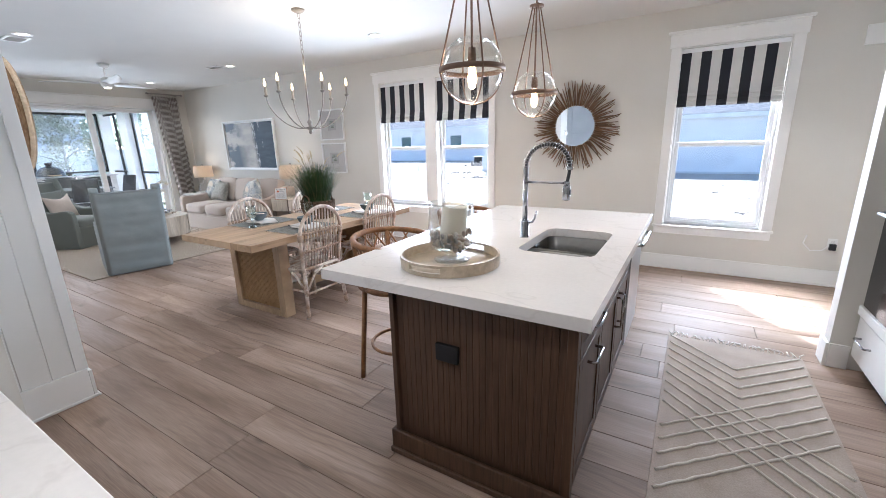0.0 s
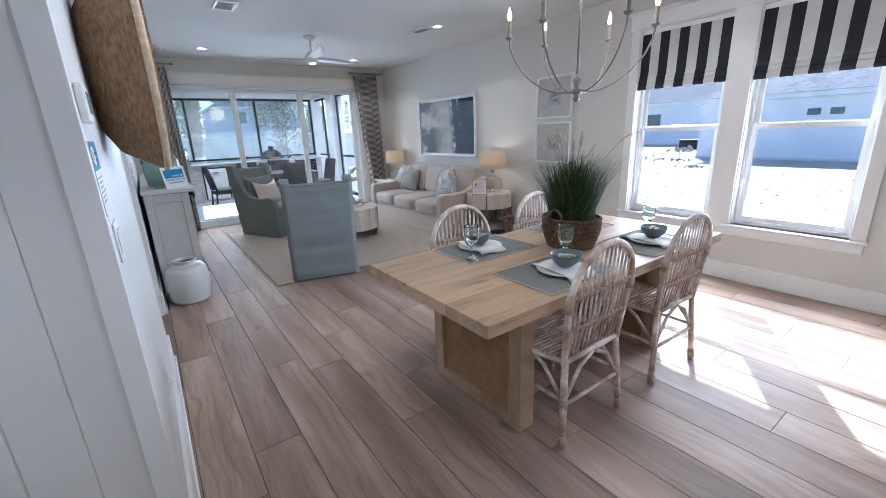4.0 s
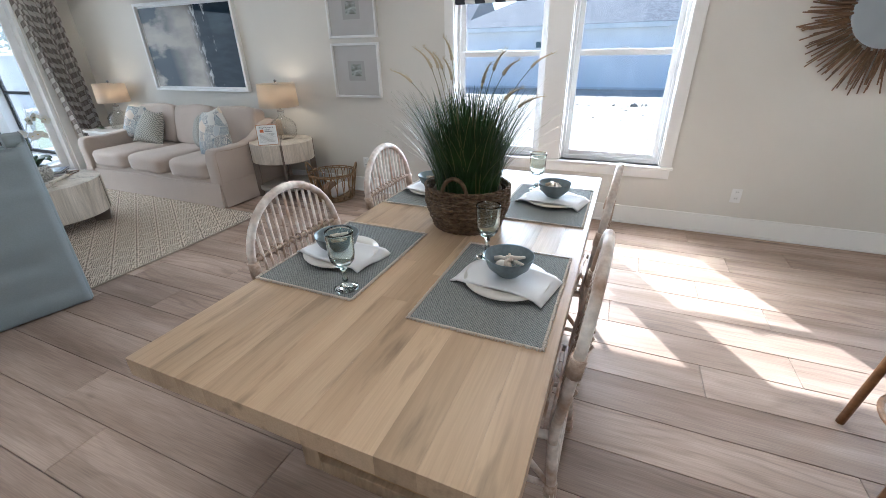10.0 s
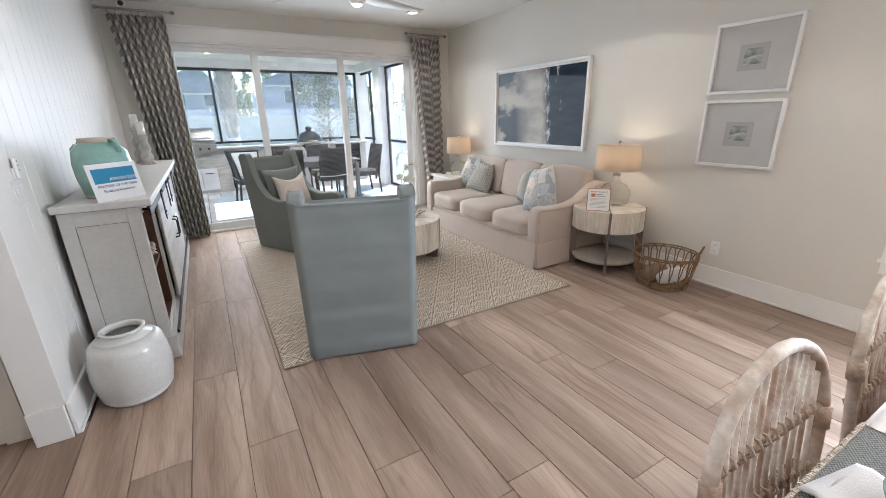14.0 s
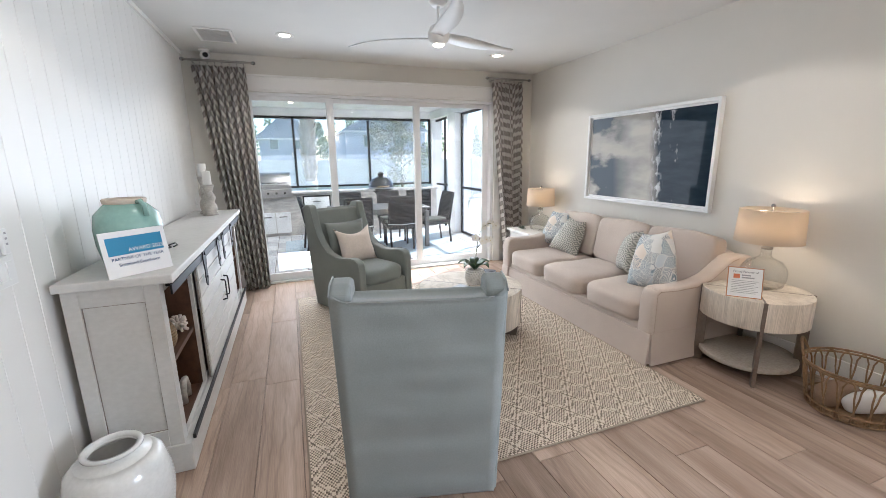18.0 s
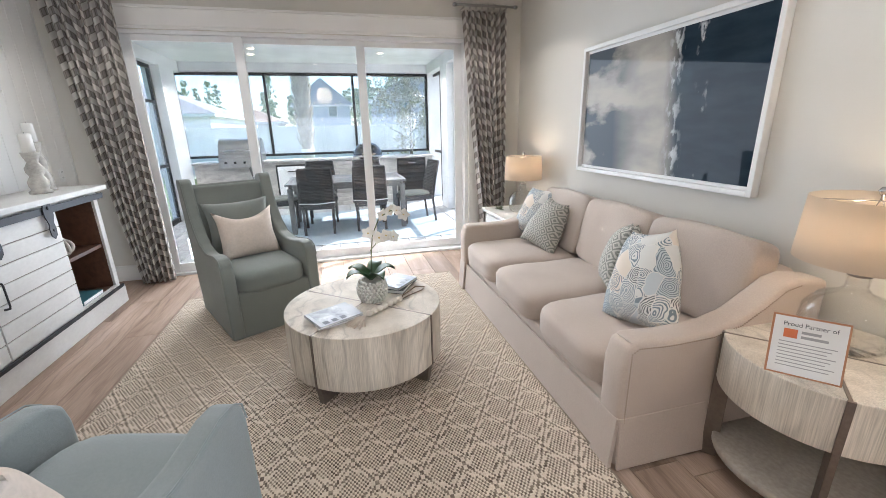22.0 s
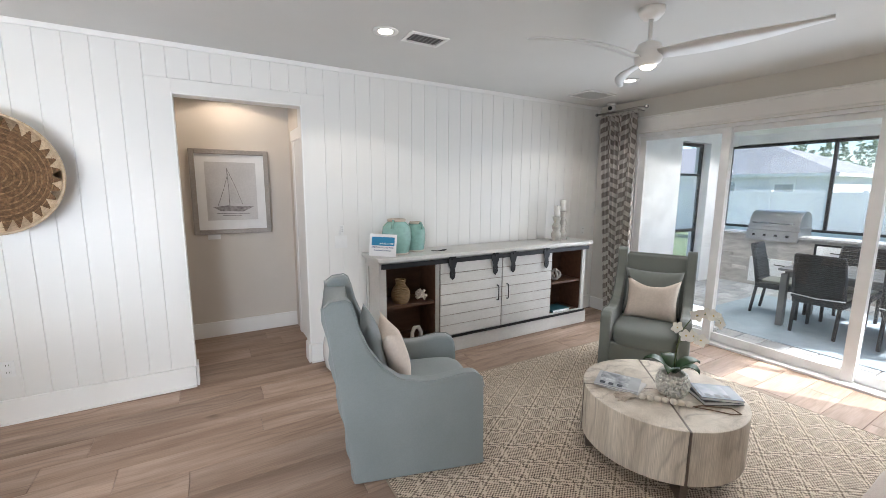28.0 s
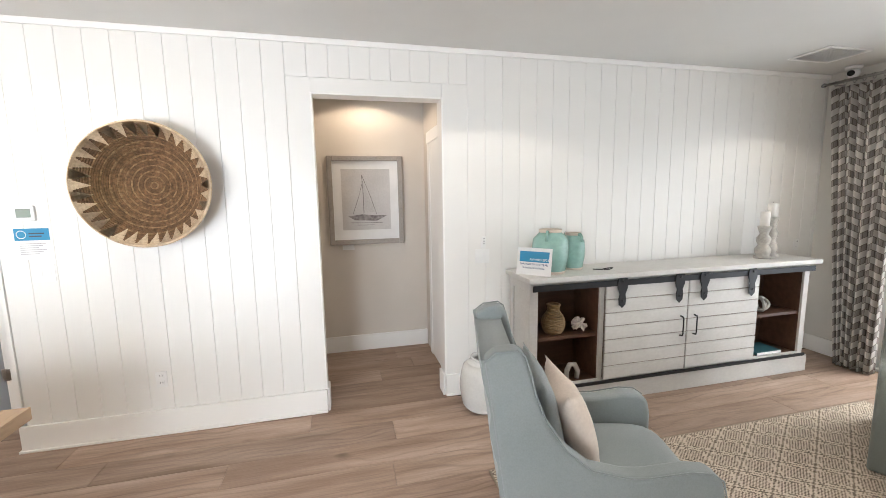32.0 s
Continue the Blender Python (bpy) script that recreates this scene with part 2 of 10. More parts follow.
CREAM = mat("cream_cushion_cloth", (0.62, 0.54, 0.47), 0.9, color2=(0.57, 0.49, 0.42), scale=5, bump=0.3, bump_scale=200, fine=0.05)
PLASTIC = mat("white_plastic", (0.80, 0.80, 0.79), 0.35)
DOORGREY = mat("slate_grey_door_paint", (0.27, 0.29, 0.315), 0.45, color2=(0.26, 0.28, 0.30))



def thin_glass(name, tint, base=0.015):
    """Thin clear glass: see-through, with gloss growing towards its edges."""
    m = bpy.data.materials.new(name)
    m.use_nodes = True
    nodes, links = m.node_tree.nodes, m.node_tree.links
    nodes.remove(nodes["Principled BSDF"])
    clear, gloss = nodes.new("ShaderNodeBsdfTransparent"), nodes.new("ShaderNodeBsdfGlossy")
    clear.inputs[0].default_value = (*tint, 1)
    gloss.inputs["Roughness"].default_value = 0.02
    weight, power, fres = nodes.new("ShaderNodeLayerWeight"), nodes.new("ShaderNodeMath"), nodes.new("ShaderNodeMath")
    weight.inputs[0].default_value = 0.5
    power.operation, fres.operation = "POWER", "MULTIPLY_ADD"
    power.inputs[1].default_value = 2.6
    fres.inputs[1].default_value, fres.inputs[2].default_value = 0.55, base
    links.new(weight.outputs["Facing"], power.inputs[0])
    links.new(power.outputs[0], fres.inputs[0])
    mix = nodes.new("ShaderNodeMixShader")
    links.new(fres.outputs[0], mix.inputs[0])
    links.new(clear.outputs[0], mix.inputs[1])
    links.new(gloss.outputs[0], mix.inputs[2])
    links.new(mix.outputs[0], nodes["Material Output"].inputs[0])
    return m


THIN = thin_glass("thin_clear_glass", (0.985, 0.99, 0.988))
CRYSTAL = thin_glass("clear_heavy_glass", (0.96, 0.97, 0.97), 0.06)


# ---- mesh helpers ----
def bx(x0, x1, y0, y1, z0, z1, bev=0.0, seg=2, bm=None):
    bm = bm or bmesh.new()
    m = Matrix.Translation(((x0 + x1) / 2, (y0 + y1) / 2, (z0 + z1) / 2)) @ Matrix.Diagonal((x1 - x0, y1 - y0, z1 - z0, 1))
    r = bmesh.ops.create_cube(bm, size=1, matrix=m)
    if bev:
        edges = list({e for v in r["verts"] for e in v.link_edges})
        bmesh.ops.bevel(bm, geom=edges, offset=bev, segments=seg, affect="EDGES", profile=0.5)
    return bm


def lathe(profile, n=32, at=(0, 0, 0), bm=None):
    """Turns (radius, height) pairs round the z axis."""
    bm = bm or bmesh.new()
    rings = []
    for r, z in profile:
        if r < 1e-5:
            rings.append([bm.verts.new((at[0], at[1], at[2] + z))])
        else:
            rings.append([bm.verts.new((at[0] + r * math.cos(2 * math.pi * i / n), at[1] + r * math.sin(2 * math.pi * i / n), at[2] + z)) for i in range(n)])
    for a, b in zip(rings, rings[1:]):
        for i in range(n):
            j = (i + 1) % n
            if len(a) == 1 and len(b) == 1:
                continue
            if len(a) == 1:
                bm.faces.new((a[0], b[j], b[i]))
            elif len(b) == 1:
                bm.faces.new((a[i], a[j], b[0]))
            else:
                bm.faces.new((a[i], a[j], b[j], b[i]))
    for f in bm.faces:
        f.smooth = True
    return bm


def tube(points, r, n=8, closed=False, bm=None, taper=None):
    """A round bar along points; r may shrink to taper at the end."""
    bm = bm or bmesh.new()
    pts = [Vector(p) for p in points]
    rings, up = [], None
    for i, p in enumerate(pts):
        if closed:
            d = (pts[(i + 1) % len(pts)] - pts[i - 1]).normalized()
        else:
            d = (pts[min(i + 1, len(pts) - 1)] - pts[max(i - 1, 0)]).normalized()
        if up is None:
            up = d.orthogonal().normalized()
        up = (up - d * up.dot(d)).normalized() if (up - d * up.dot(d)).length > 1e-6 else d.orthogonal().normalized()
        side = d.cross(up)
        rr = r if taper is None else r + (taper - r) * i / max(1, len(pts) - 1)
        rings.append([bm.verts.new(p + rr * (math.cos(2 * math.pi * k / n) * up + math.sin(2 * math.pi * k / n) * side)) for k in range(n)])
    pairs = list(zip(rings, rings[1:])) + ([(rings[-1], rings[0])] if closed else [])
    for a, b in pairs:
        for k in range(n):
            f = bm.faces.new((a[k], a[(k + 1) % n], b[(k + 1) % n], b[k]))
            f.smooth = True
    if not closed:
        bm.faces.new(rings[0][::-1])
        bm.faces.new(rings[-1])
    return bm


def prism(outline, z0, z1, bev=0.0, axis="z", bm=None, seg=2):
    """An outline of (a, b) pairs drawn out from z0 to z1 along an axis."""
    bm = bm or bmesh.new()
    put = {"z": lambda a, b, c: (a, b, c), "y": lambda a, b, c: (a, c, b), "x": lambda a, b, c: (c, a, b)}[axis]
    low = [bm.verts.new(put(a, b, z0)) for a, b in outline]
    top = [bm.verts.new(put(a, b, z1)) for a, b in outline]
    n = len(outline)
    faces = [bm.faces.new(low[::-1]), bm.faces.new(top)]
    faces += [bm.faces.new((low[i], low[(i + 1) % n], top[(i + 1) % n], top[i])) for i in range(n)]
    bmesh.ops.recalc_face_normals(bm, faces=faces)
    if bev:
        edges = list({e for f in faces for e in f.edges})
        bmesh.ops.bevel(bm, geom=edges, offset=bev, segments=seg, affect="EDGES", profile=0.5)
    return bm


def arc(cx, cy, r, a0, a1, n):
    return [(cx + r * math.cos(radians(a0 + (a1 - a0) * i / n)), cy + r * math.sin(radians(a0 + (a1 - a0) * i / n))) for i in range(n + 1)]


def mesh_of(name, bm, material, smooth=False):
    me = bpy.data.meshes.new(name)
    bmesh.ops.recalc_face_normals(bm, faces=bm.faces[:])
    if smooth:
        for f in bm.faces:
            f.smooth = True
    bm.to_mesh(me)
    bm.free()
    for mm in material if isinstance(material, (list, tuple)) else [material]:
        me.materials.append(mm)
    return me


def part(name, bm, material, parent=None, label="", smooth=False, at=None):
    ob = new(name, mesh_of(name, bm, material, smooth))
    if parent:
        ob.parent = parent
    if at is not None:
        ob.matrix_basis = at
    return tagged(ob, label)


def thing(name, label, category, m=None, group=""):
    ob = new(name)
    ob.empty_display_size = 0.1
    if m is not None:
        ob.matrix_basis = m
    return tagged(ob, label, category, group)


def setting(name, bm, material, label, category, smooth=False):
    return tagged(part(name, bm, material, smooth=smooth), label, category, "", "structure")


# ---- the plan ----
YN, YS, XW, ZC = 5.27, 0.82, -9.64, 2.73      # window wall, board wall, sliding-door wall, ceiling
XE, YB = 2.6, -2.6                            # closing walls behind the kitchen


def wall_with_holes(name, axis, plane0, plane1, a0, a1, z0, z1, holes, material, label):
    """A wall along x or y between two planes, with rectangular openings (a0, a1, z0, z1)."""
    bm = bmesh.new()
    cuts = sorted({a0, a1, *[h[0] for h in holes], *[h[1] for h in holes]})
    for c0, c1 in zip(cuts, cuts[1:]):
        mid = (c0 + c1) / 2
        spans, z = [], z0
        for h in sorted((h for h in holes if h[0] < mid < h[1]), key=lambda h: h[2]):
            if h[2] > z:
                spans.append((z, h[2]))
            z = h[3]
        if z < z1:
            spans.append((z, z1))
        for s0, s1 in spans:
            if axis == "x":
                bx(c0, c1, plane0, plane1, s0, s1, bm=bm)
            else:
                bx(plane0, plane1, c0, c1, s0, s1, bm=bm)
    bmesh.ops.remove_doubles(bm, verts=bm.verts[:], dist=0.0005)
    return setting(name, bm, material, label, "wall")


WIN = [(-4.11, -3.27, 0.53, 2.38), (-3.085, -2.245, 0.53, 2.38), (-0.075, 0.835, 0.51, 2.36)]
wall_with_holes("wall_north", "x", YN, YN + 0.2, XW - 0.2, XE + 0.2, 0, ZC + 0.2, WIN, WALL, "warm greige painted wall with white windows")
wall_with_holes("wall_west", "y", XW - 0.2, XW, -0.6, YN, 0, ZC + 0.2, [(1.36, 4.66, 0, 2.335)], WALL, "greige painted wall round the sliding door")
wall_with_holes("wall_south", "x", YS - 0.14, YS - 0.012, XW, -2.924, 0, ZC, [(-5.77, -4.83, 0, 2.36)], SHIP, "white board wall with a hall opening")
setting("wall_end", bx(-3.05, -2.922, 0.20, YS - 0.145, 0, ZC), SHIP, "white boarded end of the wall beside the grey door", "wall")
wall_with_holes("wall_door", "x", 0.16, 0.30, -2.921, -1.43, 0, ZC, [(-2.52, -1.71, 0, 2.42)], WALL, "greige wall round the grey door")
setting("wall_pantry", bx(-1.55, -1.43, YB, 0.13, 0, ZC), WALL, "greige wall above the kitchen counter", "wall")
setting("wall_east", bx(XE, XE + 0.2, YB, YN, 0, ZC), WALL, "greige kitchen wall", "wall")
setting("wall_back", bx(-3.05, XE, YB - 0.2, YB, 0, ZC), WALL, "greige kitchen wall", "wall")
setting("wall_hall_back", bx(-7.4, -3.05, -0.52, -0.40, 0, ZC), HALL, "warm beige hall wall", "wall")
setting("wall_hall_east", bx(-4.62, -4.50, -0.40, YS - 0.14, 0, ZC), HALL, "warm beige hall wall", "wall")
setting("wall_hall_west", bx(-5.99, -5.87, -0.40, YS - 0.14, 0, ZC), HALL, "warm beige hall wall beside a white door frame", "wall")
setting("ceiling", bx(XW - 0.2, XE + 0.2, YB - 0.2, YN + 0.2, ZC, ZC + 0.15), CEIL, "flat white painted ceiling", "ceiling")


def rounded(x0, x1, y0, y1, z0, z1, e=7.0, cuts=8, wobble=0.0):
    """A soft box: a cube's grid drawn onto a superellipsoid."""
    bm = bmesh.new()
    bmesh.ops.create_cube(bm, size=2)
    bmesh.ops.subdivide_edges(bm, edges=bm.edges[:], cuts=cuts, use_grid_fill=True)
    verts = bm.verts[:]
    c = Vector(((x0 + x1) / 2, (y0 + y1) / 2, (z0 + z1) / 2))
    half = Vector(((x1 - x0) / 2, (y1 - y0) / 2, (z1 - z0) / 2))
    for v in verts:
        p = v.co
        s = (abs(p.x) ** e + abs(p.y) ** e + abs(p.z) ** e) ** (-1 / e)
        q = Vector((p.x * s * half.x, p.y * s * half.y, p.z * s * half.z)) + c
        if wobble:
            q += wobble * noise.noise_vector(q * 4.0)
        v.co = q
    for f in bm.faces:
        f.smooth = True
    return bm


def pillow(w, h, t, n=14, pinch=0.10, sag=0.0, taper=0.0):
    """A scatter cushion in the xz plane, thickness along y, standing on z = 0."""
    bm = bmesh.new()
    for side in (-1, 1):
        grid = []
        for j in range(n + 1):
            row = []
            for i in range(n + 1):
                u, v = 2 * i / n - 1, 2 * j / n - 1
                fat = (max(0, 1 - abs(u) ** 2.6) * max(0, 1 - abs(v) ** 2.6)) ** 0.55
                pu, pv = u * (1 - pinch * (1 - v * v) * abs(u)), v * (1 - pinch * (1 - u * u) * abs(v))
                pu *= 1 - taper * ((v + 1) / 2) ** 1.6
                p = Vector((pu * w / 2, side * t / 2 * fat, pv * h / 2 + h / 2 - (sag * (1 - u * u) if v > 0.4 else 0) * (v - 0.4)))
                row.append(bm.verts.new(p + 0.006 * noise.noise_vector(p * 9)))
            grid.append(row)
        for j in range(n):
            for i in range(n):
                q = (grid[j][i], grid[j][i + 1], grid[j + 1][i + 1], grid[j + 1][i])
                bm.faces.new(q if side < 0 else q[::-1]).smooth = True
    bmesh.ops.remove_doubles(bm, verts=bm.verts[:], dist=0.004)
    return bm


def words(text, size, material, parent, m, name="lettering", align="LEFT"):
    cu = bpy.data.curves.new(name, "FONT")
    cu.body, cu.size, cu.extrude, cu.align_x = text, size, 0.0004, align
    tmp = bpy.data.objects.new(name, cu)
    me = bpy.data.meshes.new_from_object(tmp)
    bpy.data.objects.remove(tmp)
    me.materials.append(material)
    ob = new(name, me)
    ob.parent = parent
    ob.matrix_basis = m
    return ob


# ---- boards, baseboards and trims ----
BOARD = 0.145
x = -2.925
south = bpy.data.objects["wall_south"]
board_mesh = {}


def board(z0, z1, width, axis):
    key = (round(z0, 3), round(z1, 3), round(width, 3), axis)
    if key not in board_mesh:
        w = width / 2 - 0.0003
        outline = [(-w, 0), (w, 0), (w, 0.0085), (w - 0.003, 0.012), (-w + 0.003, 0.012), (-w, 0.0085)]
        bm = prism(outline, z0, z1)
        if axis == "y":
            bmesh.ops.rotate(bm, verts=bm.verts[:], matrix=Matrix.Rotation(radians(-90), 3, "Z"))
        board_mesh[key] = mesh_of("board", bm, SHIP)
    return board_mesh[key]


while x > XW + 0.02:
    x0 = max(x - BOARD, XW + 0.002)
    mid = (x + x0) / 2
    spans = [(0.18, 2.69)]
    if -5.90 < mid < -4.70:
        spans = [(2.472, 2.69)]
    for z0, z1 in spans:
        ob = new("board", board(z0, z1, x - x0, "x"))
        ob.parent = south
        ob.location = (mid, YS - 0.012, 0)
    x = x0
end_wall = bpy.data.objects["wall_end"]
for i in range(4):
    ob = new("board", board(0.19, 2.69, 0.13, "y"))
    ob.parent = end_wall
    ob.location = (-2.922, 0.335 + i * 0.13, 0)



def baseboard(x0, x1, y0, y1, h=0.17):
    bm = bx(x0, x1, y0, y1, 0, h, 0.003)
    return setting("baseboard", bm, TRIM, "tall white painted baseboard", "baseboard")


baseboard(-4.83, -2.89, YS, YS + 0.018, 0.18)
baseboard(XW + 0.02, -5.77, YS, YS + 0.018, 0.18)
baseboard(-2.908, -2.89, 0.302, YS - 0.001, 0.197)
baseboard(-4.85, -4.832, YS - 0.14, YS - 0.001, 0.18)
baseboard(-5.768, -5.75, YS - 0.14, YS - 0.001, 0.18)
baseboard(XW + 0.02, XE, YN - 0.018, YN - 0.001, 0.16)
baseboard(XW + 0.001, XW + 0.018, YS + 0.02, 1.24, 0.16)
baseboard(XW + 0.001, XW + 0.018, 4.78, YN - 0.02, 0.16)
baseboard(-5.865, -4.625, -0.398, -0.38, 0.17)
baseboard(-2.889, -2.642, 0.301, 0.318, 0.197)
setting("trim_shoe", bx(-2.889, -2.878, 0.33, YS + 0.03, 0, 0.018, 0.004), TRIM, "thin white shoe moulding on the floor", "trim")
setting("trim_shoe", bx(-4.83, -2.891, YS + 0.018, YS + 0.03, 0, 0.018, 0.004), TRIM, "thin white shoe moulding on the floor", "trim")
setting("trim_shoe", bx(XW + 0.02, -5.77, YS + 0.018, YS + 0.03, 0, 0.018, 0.004), TRIM, "thin white shoe moulding on the floor", "trim")
setting("trim_shoe", bx(XW + 0.02, XE, YN - 0.03, YN - 0.018, 0, 0.018, 0.004), TRIM, "thin white shoe moulding on the floor", "trim")
setting("trim_top", bx(XW + 0.002, -2.905, YS + 0.001, YS + 0.014, 2.69, ZC - 0.001, 0.003), TRIM, "narrow white trim under the ceiling", "trim")
setting("trim_top", bx(-2.908, -2.896, 0.302, YS, 2.69, ZC - 0.001, 0.003), TRIM, "narrow white trim under the ceiling", "trim")
setting("trim_corner", bx(-2.9215, -2.903, 0.302, 0.352, 0.197, 2.69, 0.002), TRIM, "white corner board of the panelled wall", "trim")
setting("trim_corner", bx(-2.9215, -2.900, YS - 0.052, YS + 0.008, 0.197, 2.69, 0.002), TRIM, "white corner board of the panelled wall", "trim")
# flat surround and lining of the hall opening
edge_x = []
x = -2.925
while x > XW:
    edge_x.append(x)
    x -= BOARD
e1 = min(e for e in edge_x if e - BOARD / 2 > -4.70) - BOARD
e0 = max(e for e in edge_x if e - BOARD / 2 < -5.90)
setting("trim_surround", bx(-4.829, e1 - 0.001, YS - 0.0115, YS + 0.001, 0.18, 2.470, 0.001), SHIP, "flat white board beside the hall opening", "trim")
setting("trim_surround", bx(e0 + 0.001, -5.771, YS - 0.0115, YS + 0.001, 0.18, 2.470, 0.001), SHIP, "flat white board beside the hall opening", "trim")
setting("trim_surround", bx(-5.770, -4.830, YS - 0.0115, YS + 0.001, 2.371, 2.470, 0.001), SHIP, "flat white board over the hall opening", "trim")
for name, bm in (("trim_opening", bx(-4.835, -4.823, YS - 0.14, YS + 0.004, 0.18, 2.372, 0.002)), ("trim_opening", bx(-5.777, -5.765, YS - 0.14, YS + 0.004, 0.18, 2.372, 0.002)),
                 ("trim_opening", bx(-5.765, -4.835, YS - 0.14, YS + 0.004, 2.358, 2.370, 0.002))):
    setting(name, bm, TRIM, "white lining of the hall opening", "trim")
# hall: side door frame and ceiling glow lamp
for bm in (bx(-5.87, -5.852, -0.16, -0.07, 0, 2.15, 0.003), bx(-5.87, -5.852, 0.55, 0.64, 0, 2.15, 0.003), bx(-5.87, -5.848, -0.18, 0.66, 2.15, 2.26, 0.003)):
    setting("trim_hall_door", bm, TRIM, "white door casing in the hall", "trim")
hall_door = tagged(part("door_hall", bx(-5.868, -5.860, -0.07, 0.55, 0.01, 2.15), TRIM), "white hall door standing closed", "door", "", "structure")
part("latch", bx(-5.860, -5.850, 0.50, 0.53, 0.98, 1.06, 0.002), BLACK, hall_door, "black latch plate")

# ---- grey door beside the panelled wall ----
door = tagged(part("door_1", bx(-2.50, -1.73, 0.262, 0.294, 0.01, 2.40, 0.001), DOORGREY), "slate grey three-panel door, closed, with chrome lever", "door", "", "structure")
for x0, x1 in ((-2.50, -2.385), (-1.845, -1.73)):
    part("stile", bx(x0, x1, 0.2945, 0.306, 0.01, 2.40, 0.004), DOORGREY, door)
for z0, z1 in ((0.01, 0.20), (0.92, 1.02), (1.61, 1.70), (2.27, 2.40)):
    part("rail", bx(-2.385, -1.845, 0.2945, 0.306, z0, z1, 0.004), DOORGREY, door)
for z in (0.36, 0.985, 1.625, 2.22):
    h = part("hinge", lathe([(0, -0.047), (0.0065, -0.047), (0.0065, 0.047), (0, 0.047)], 10, (-2.510, 0.312, z)), NICKEL, door, "nickel hinge")
    part("leaf", bx(-2.508, -2.478, 0.3065, 0.3095, z - 0.044, z + 0.044, 0.001), NICKEL, h)
    part("leaf", bx(-2.538, -2.512, 0.319, 0.322, z - 0.044, z + 0.044, 0.001), NICKEL, h)
part("door_stop", tube([(-2.51, 0.314, 1.672), (-2.51, 0.330, 1.678), (-2.512, 0.352, 1.682), (-2.530, 0.368, 1.683), (-2.545, 0.372, 1.676)], 0.005, 8), NICKEL, door, "nickel hinge stop with a rubber tip")
rose = lathe([(0, 0), (0.030, 0), (0.030, 0.006), (0.026, 0.010), (0.0125, 0.011), (0.0125, 0.030), (0.0105, 0.032), (0.0105, 0.060), (0, 0.060)], 24)
bmesh.ops.transform(rose, verts=rose.verts[:], matrix=pose(-1.835, 0.306, 0.957, -90))
handle = part("door_handle", rose, CHROME, door, "chrome lever handle", True)
blade = prism([(0.014, -0.009), (0.014, 0.009), (-0.03, 0.011), (-0.10, 0.017), (-0.122, 0.019), (-0.112, -0.007), (-0.03, -0.010)], 0.352, 0.366, 0.003, "y")
bmesh.ops.translate(blade, verts=blade.verts[:], vec=(-1.835, 0, 0.957))
part("lever", blade, CHROME, handle)
for bm in (bx(-2.64, -2.52, 0.30, 0.318, 0, 2.42, 0.004), bx(-1.71, -1.60, 0.30, 0.318, 0, 2.42, 0.004), bx(-2.66, -1.58, 0.30, 0.323, 2.42, 2.54, 0.004)):
    setting("trim_door", bm, TRIM, "white casing round the grey door", "trim")
for bm in (bx(-2.52, -2.503, 0.16, 0.312, 0, 2.42), bx(-1.727, -1.71, 0.16, 0.312, 0, 2.42), bx(-2.503, -1.727, 0.16, 0.30, 2.403, 2.42)):
    setting("trim_jamb", bm, TRIM, "white door jamb", "trim")
setting("wall_behind_door", bx(-2.6, -1.6, 0.02, 0.10, 0, ZC), WALL, "plain closing wall", "wall")

# ---- windows ----
SHADE_D = mat("navy_black_stripe_cloth", (0.022, 0.024, 0.032), 0.85, bump=0.3, bump_scale=250)
SHADE_W = mat("white_stripe_cloth", (0.66, 0.65, 0.63), 0.85, bump=0.3, bump_scale=250)


def window(name, x0, x1, z0, z1):
    w = tagged(new(name), "white vinyl sash window over a sunny sand lot", "window", "", "structure")
    ya, yb = YN + 0.07, YN + 0.15
    for bm in (bx(x0, x0 + 0.035, ya, yb, z0, z1, 0.003), bx(x1 - 0.035, x1, ya, yb, z0, z1, 0.003),
               bx(x0 + 0.035, x1 - 0.035, ya, yb, z0, z0 + 0.035, 0.003), bx(x0 + 0.035, x1 - 0.035, ya, yb, z1 - 0.035, z1, 0.003)):
        part("window_frame", bm, VINYL, w)
    zm = z0 + 0.88
    for k, (a, b, y0) in enumerate(((z0 + 0.035, zm + 0.02, ya + 0.01), (zm - 0.02, z1 - 0.035, ya + 0.042))):
        sash = part("sash", bx(x0 + 0.035, x0 + 0.075, y0, y0 + 0.03, a, b, 0.002), VINYL, w)
        bx(x1 - 0.075, x1 - 0.035, y0, y0 + 0.03, a, b, 0.002, bm=(sb := bmesh.new()))
        bx(x0 + 0.075, x1 - 0.075, y0, y0 + 0.03, a, a + 0.045, 0.002, bm=sb)
        bx(x0 + 0.075, x1 - 0.075, y0, y0 + 0.03, b - 0.045, b, 0.002, bm=sb)
        part("sash_rail", sb, VINYL, sash)
        pane = part("pane", bx(x0 + 0.07, x1 - 0.07, y0 + 0.013, y0 + 0.017, a + 0.04, b - 0.04), GLASS, w)
        pane.visible_shadow = False
    part("sash_lock", bx((x0 + x1) / 2 - 0.03, (x0 + x1) / 2 + 0.03, ya - 0.004, ya + 0.012, zm + 0.02, zm + 0.036, 0.004), VINYL, w)
    return w


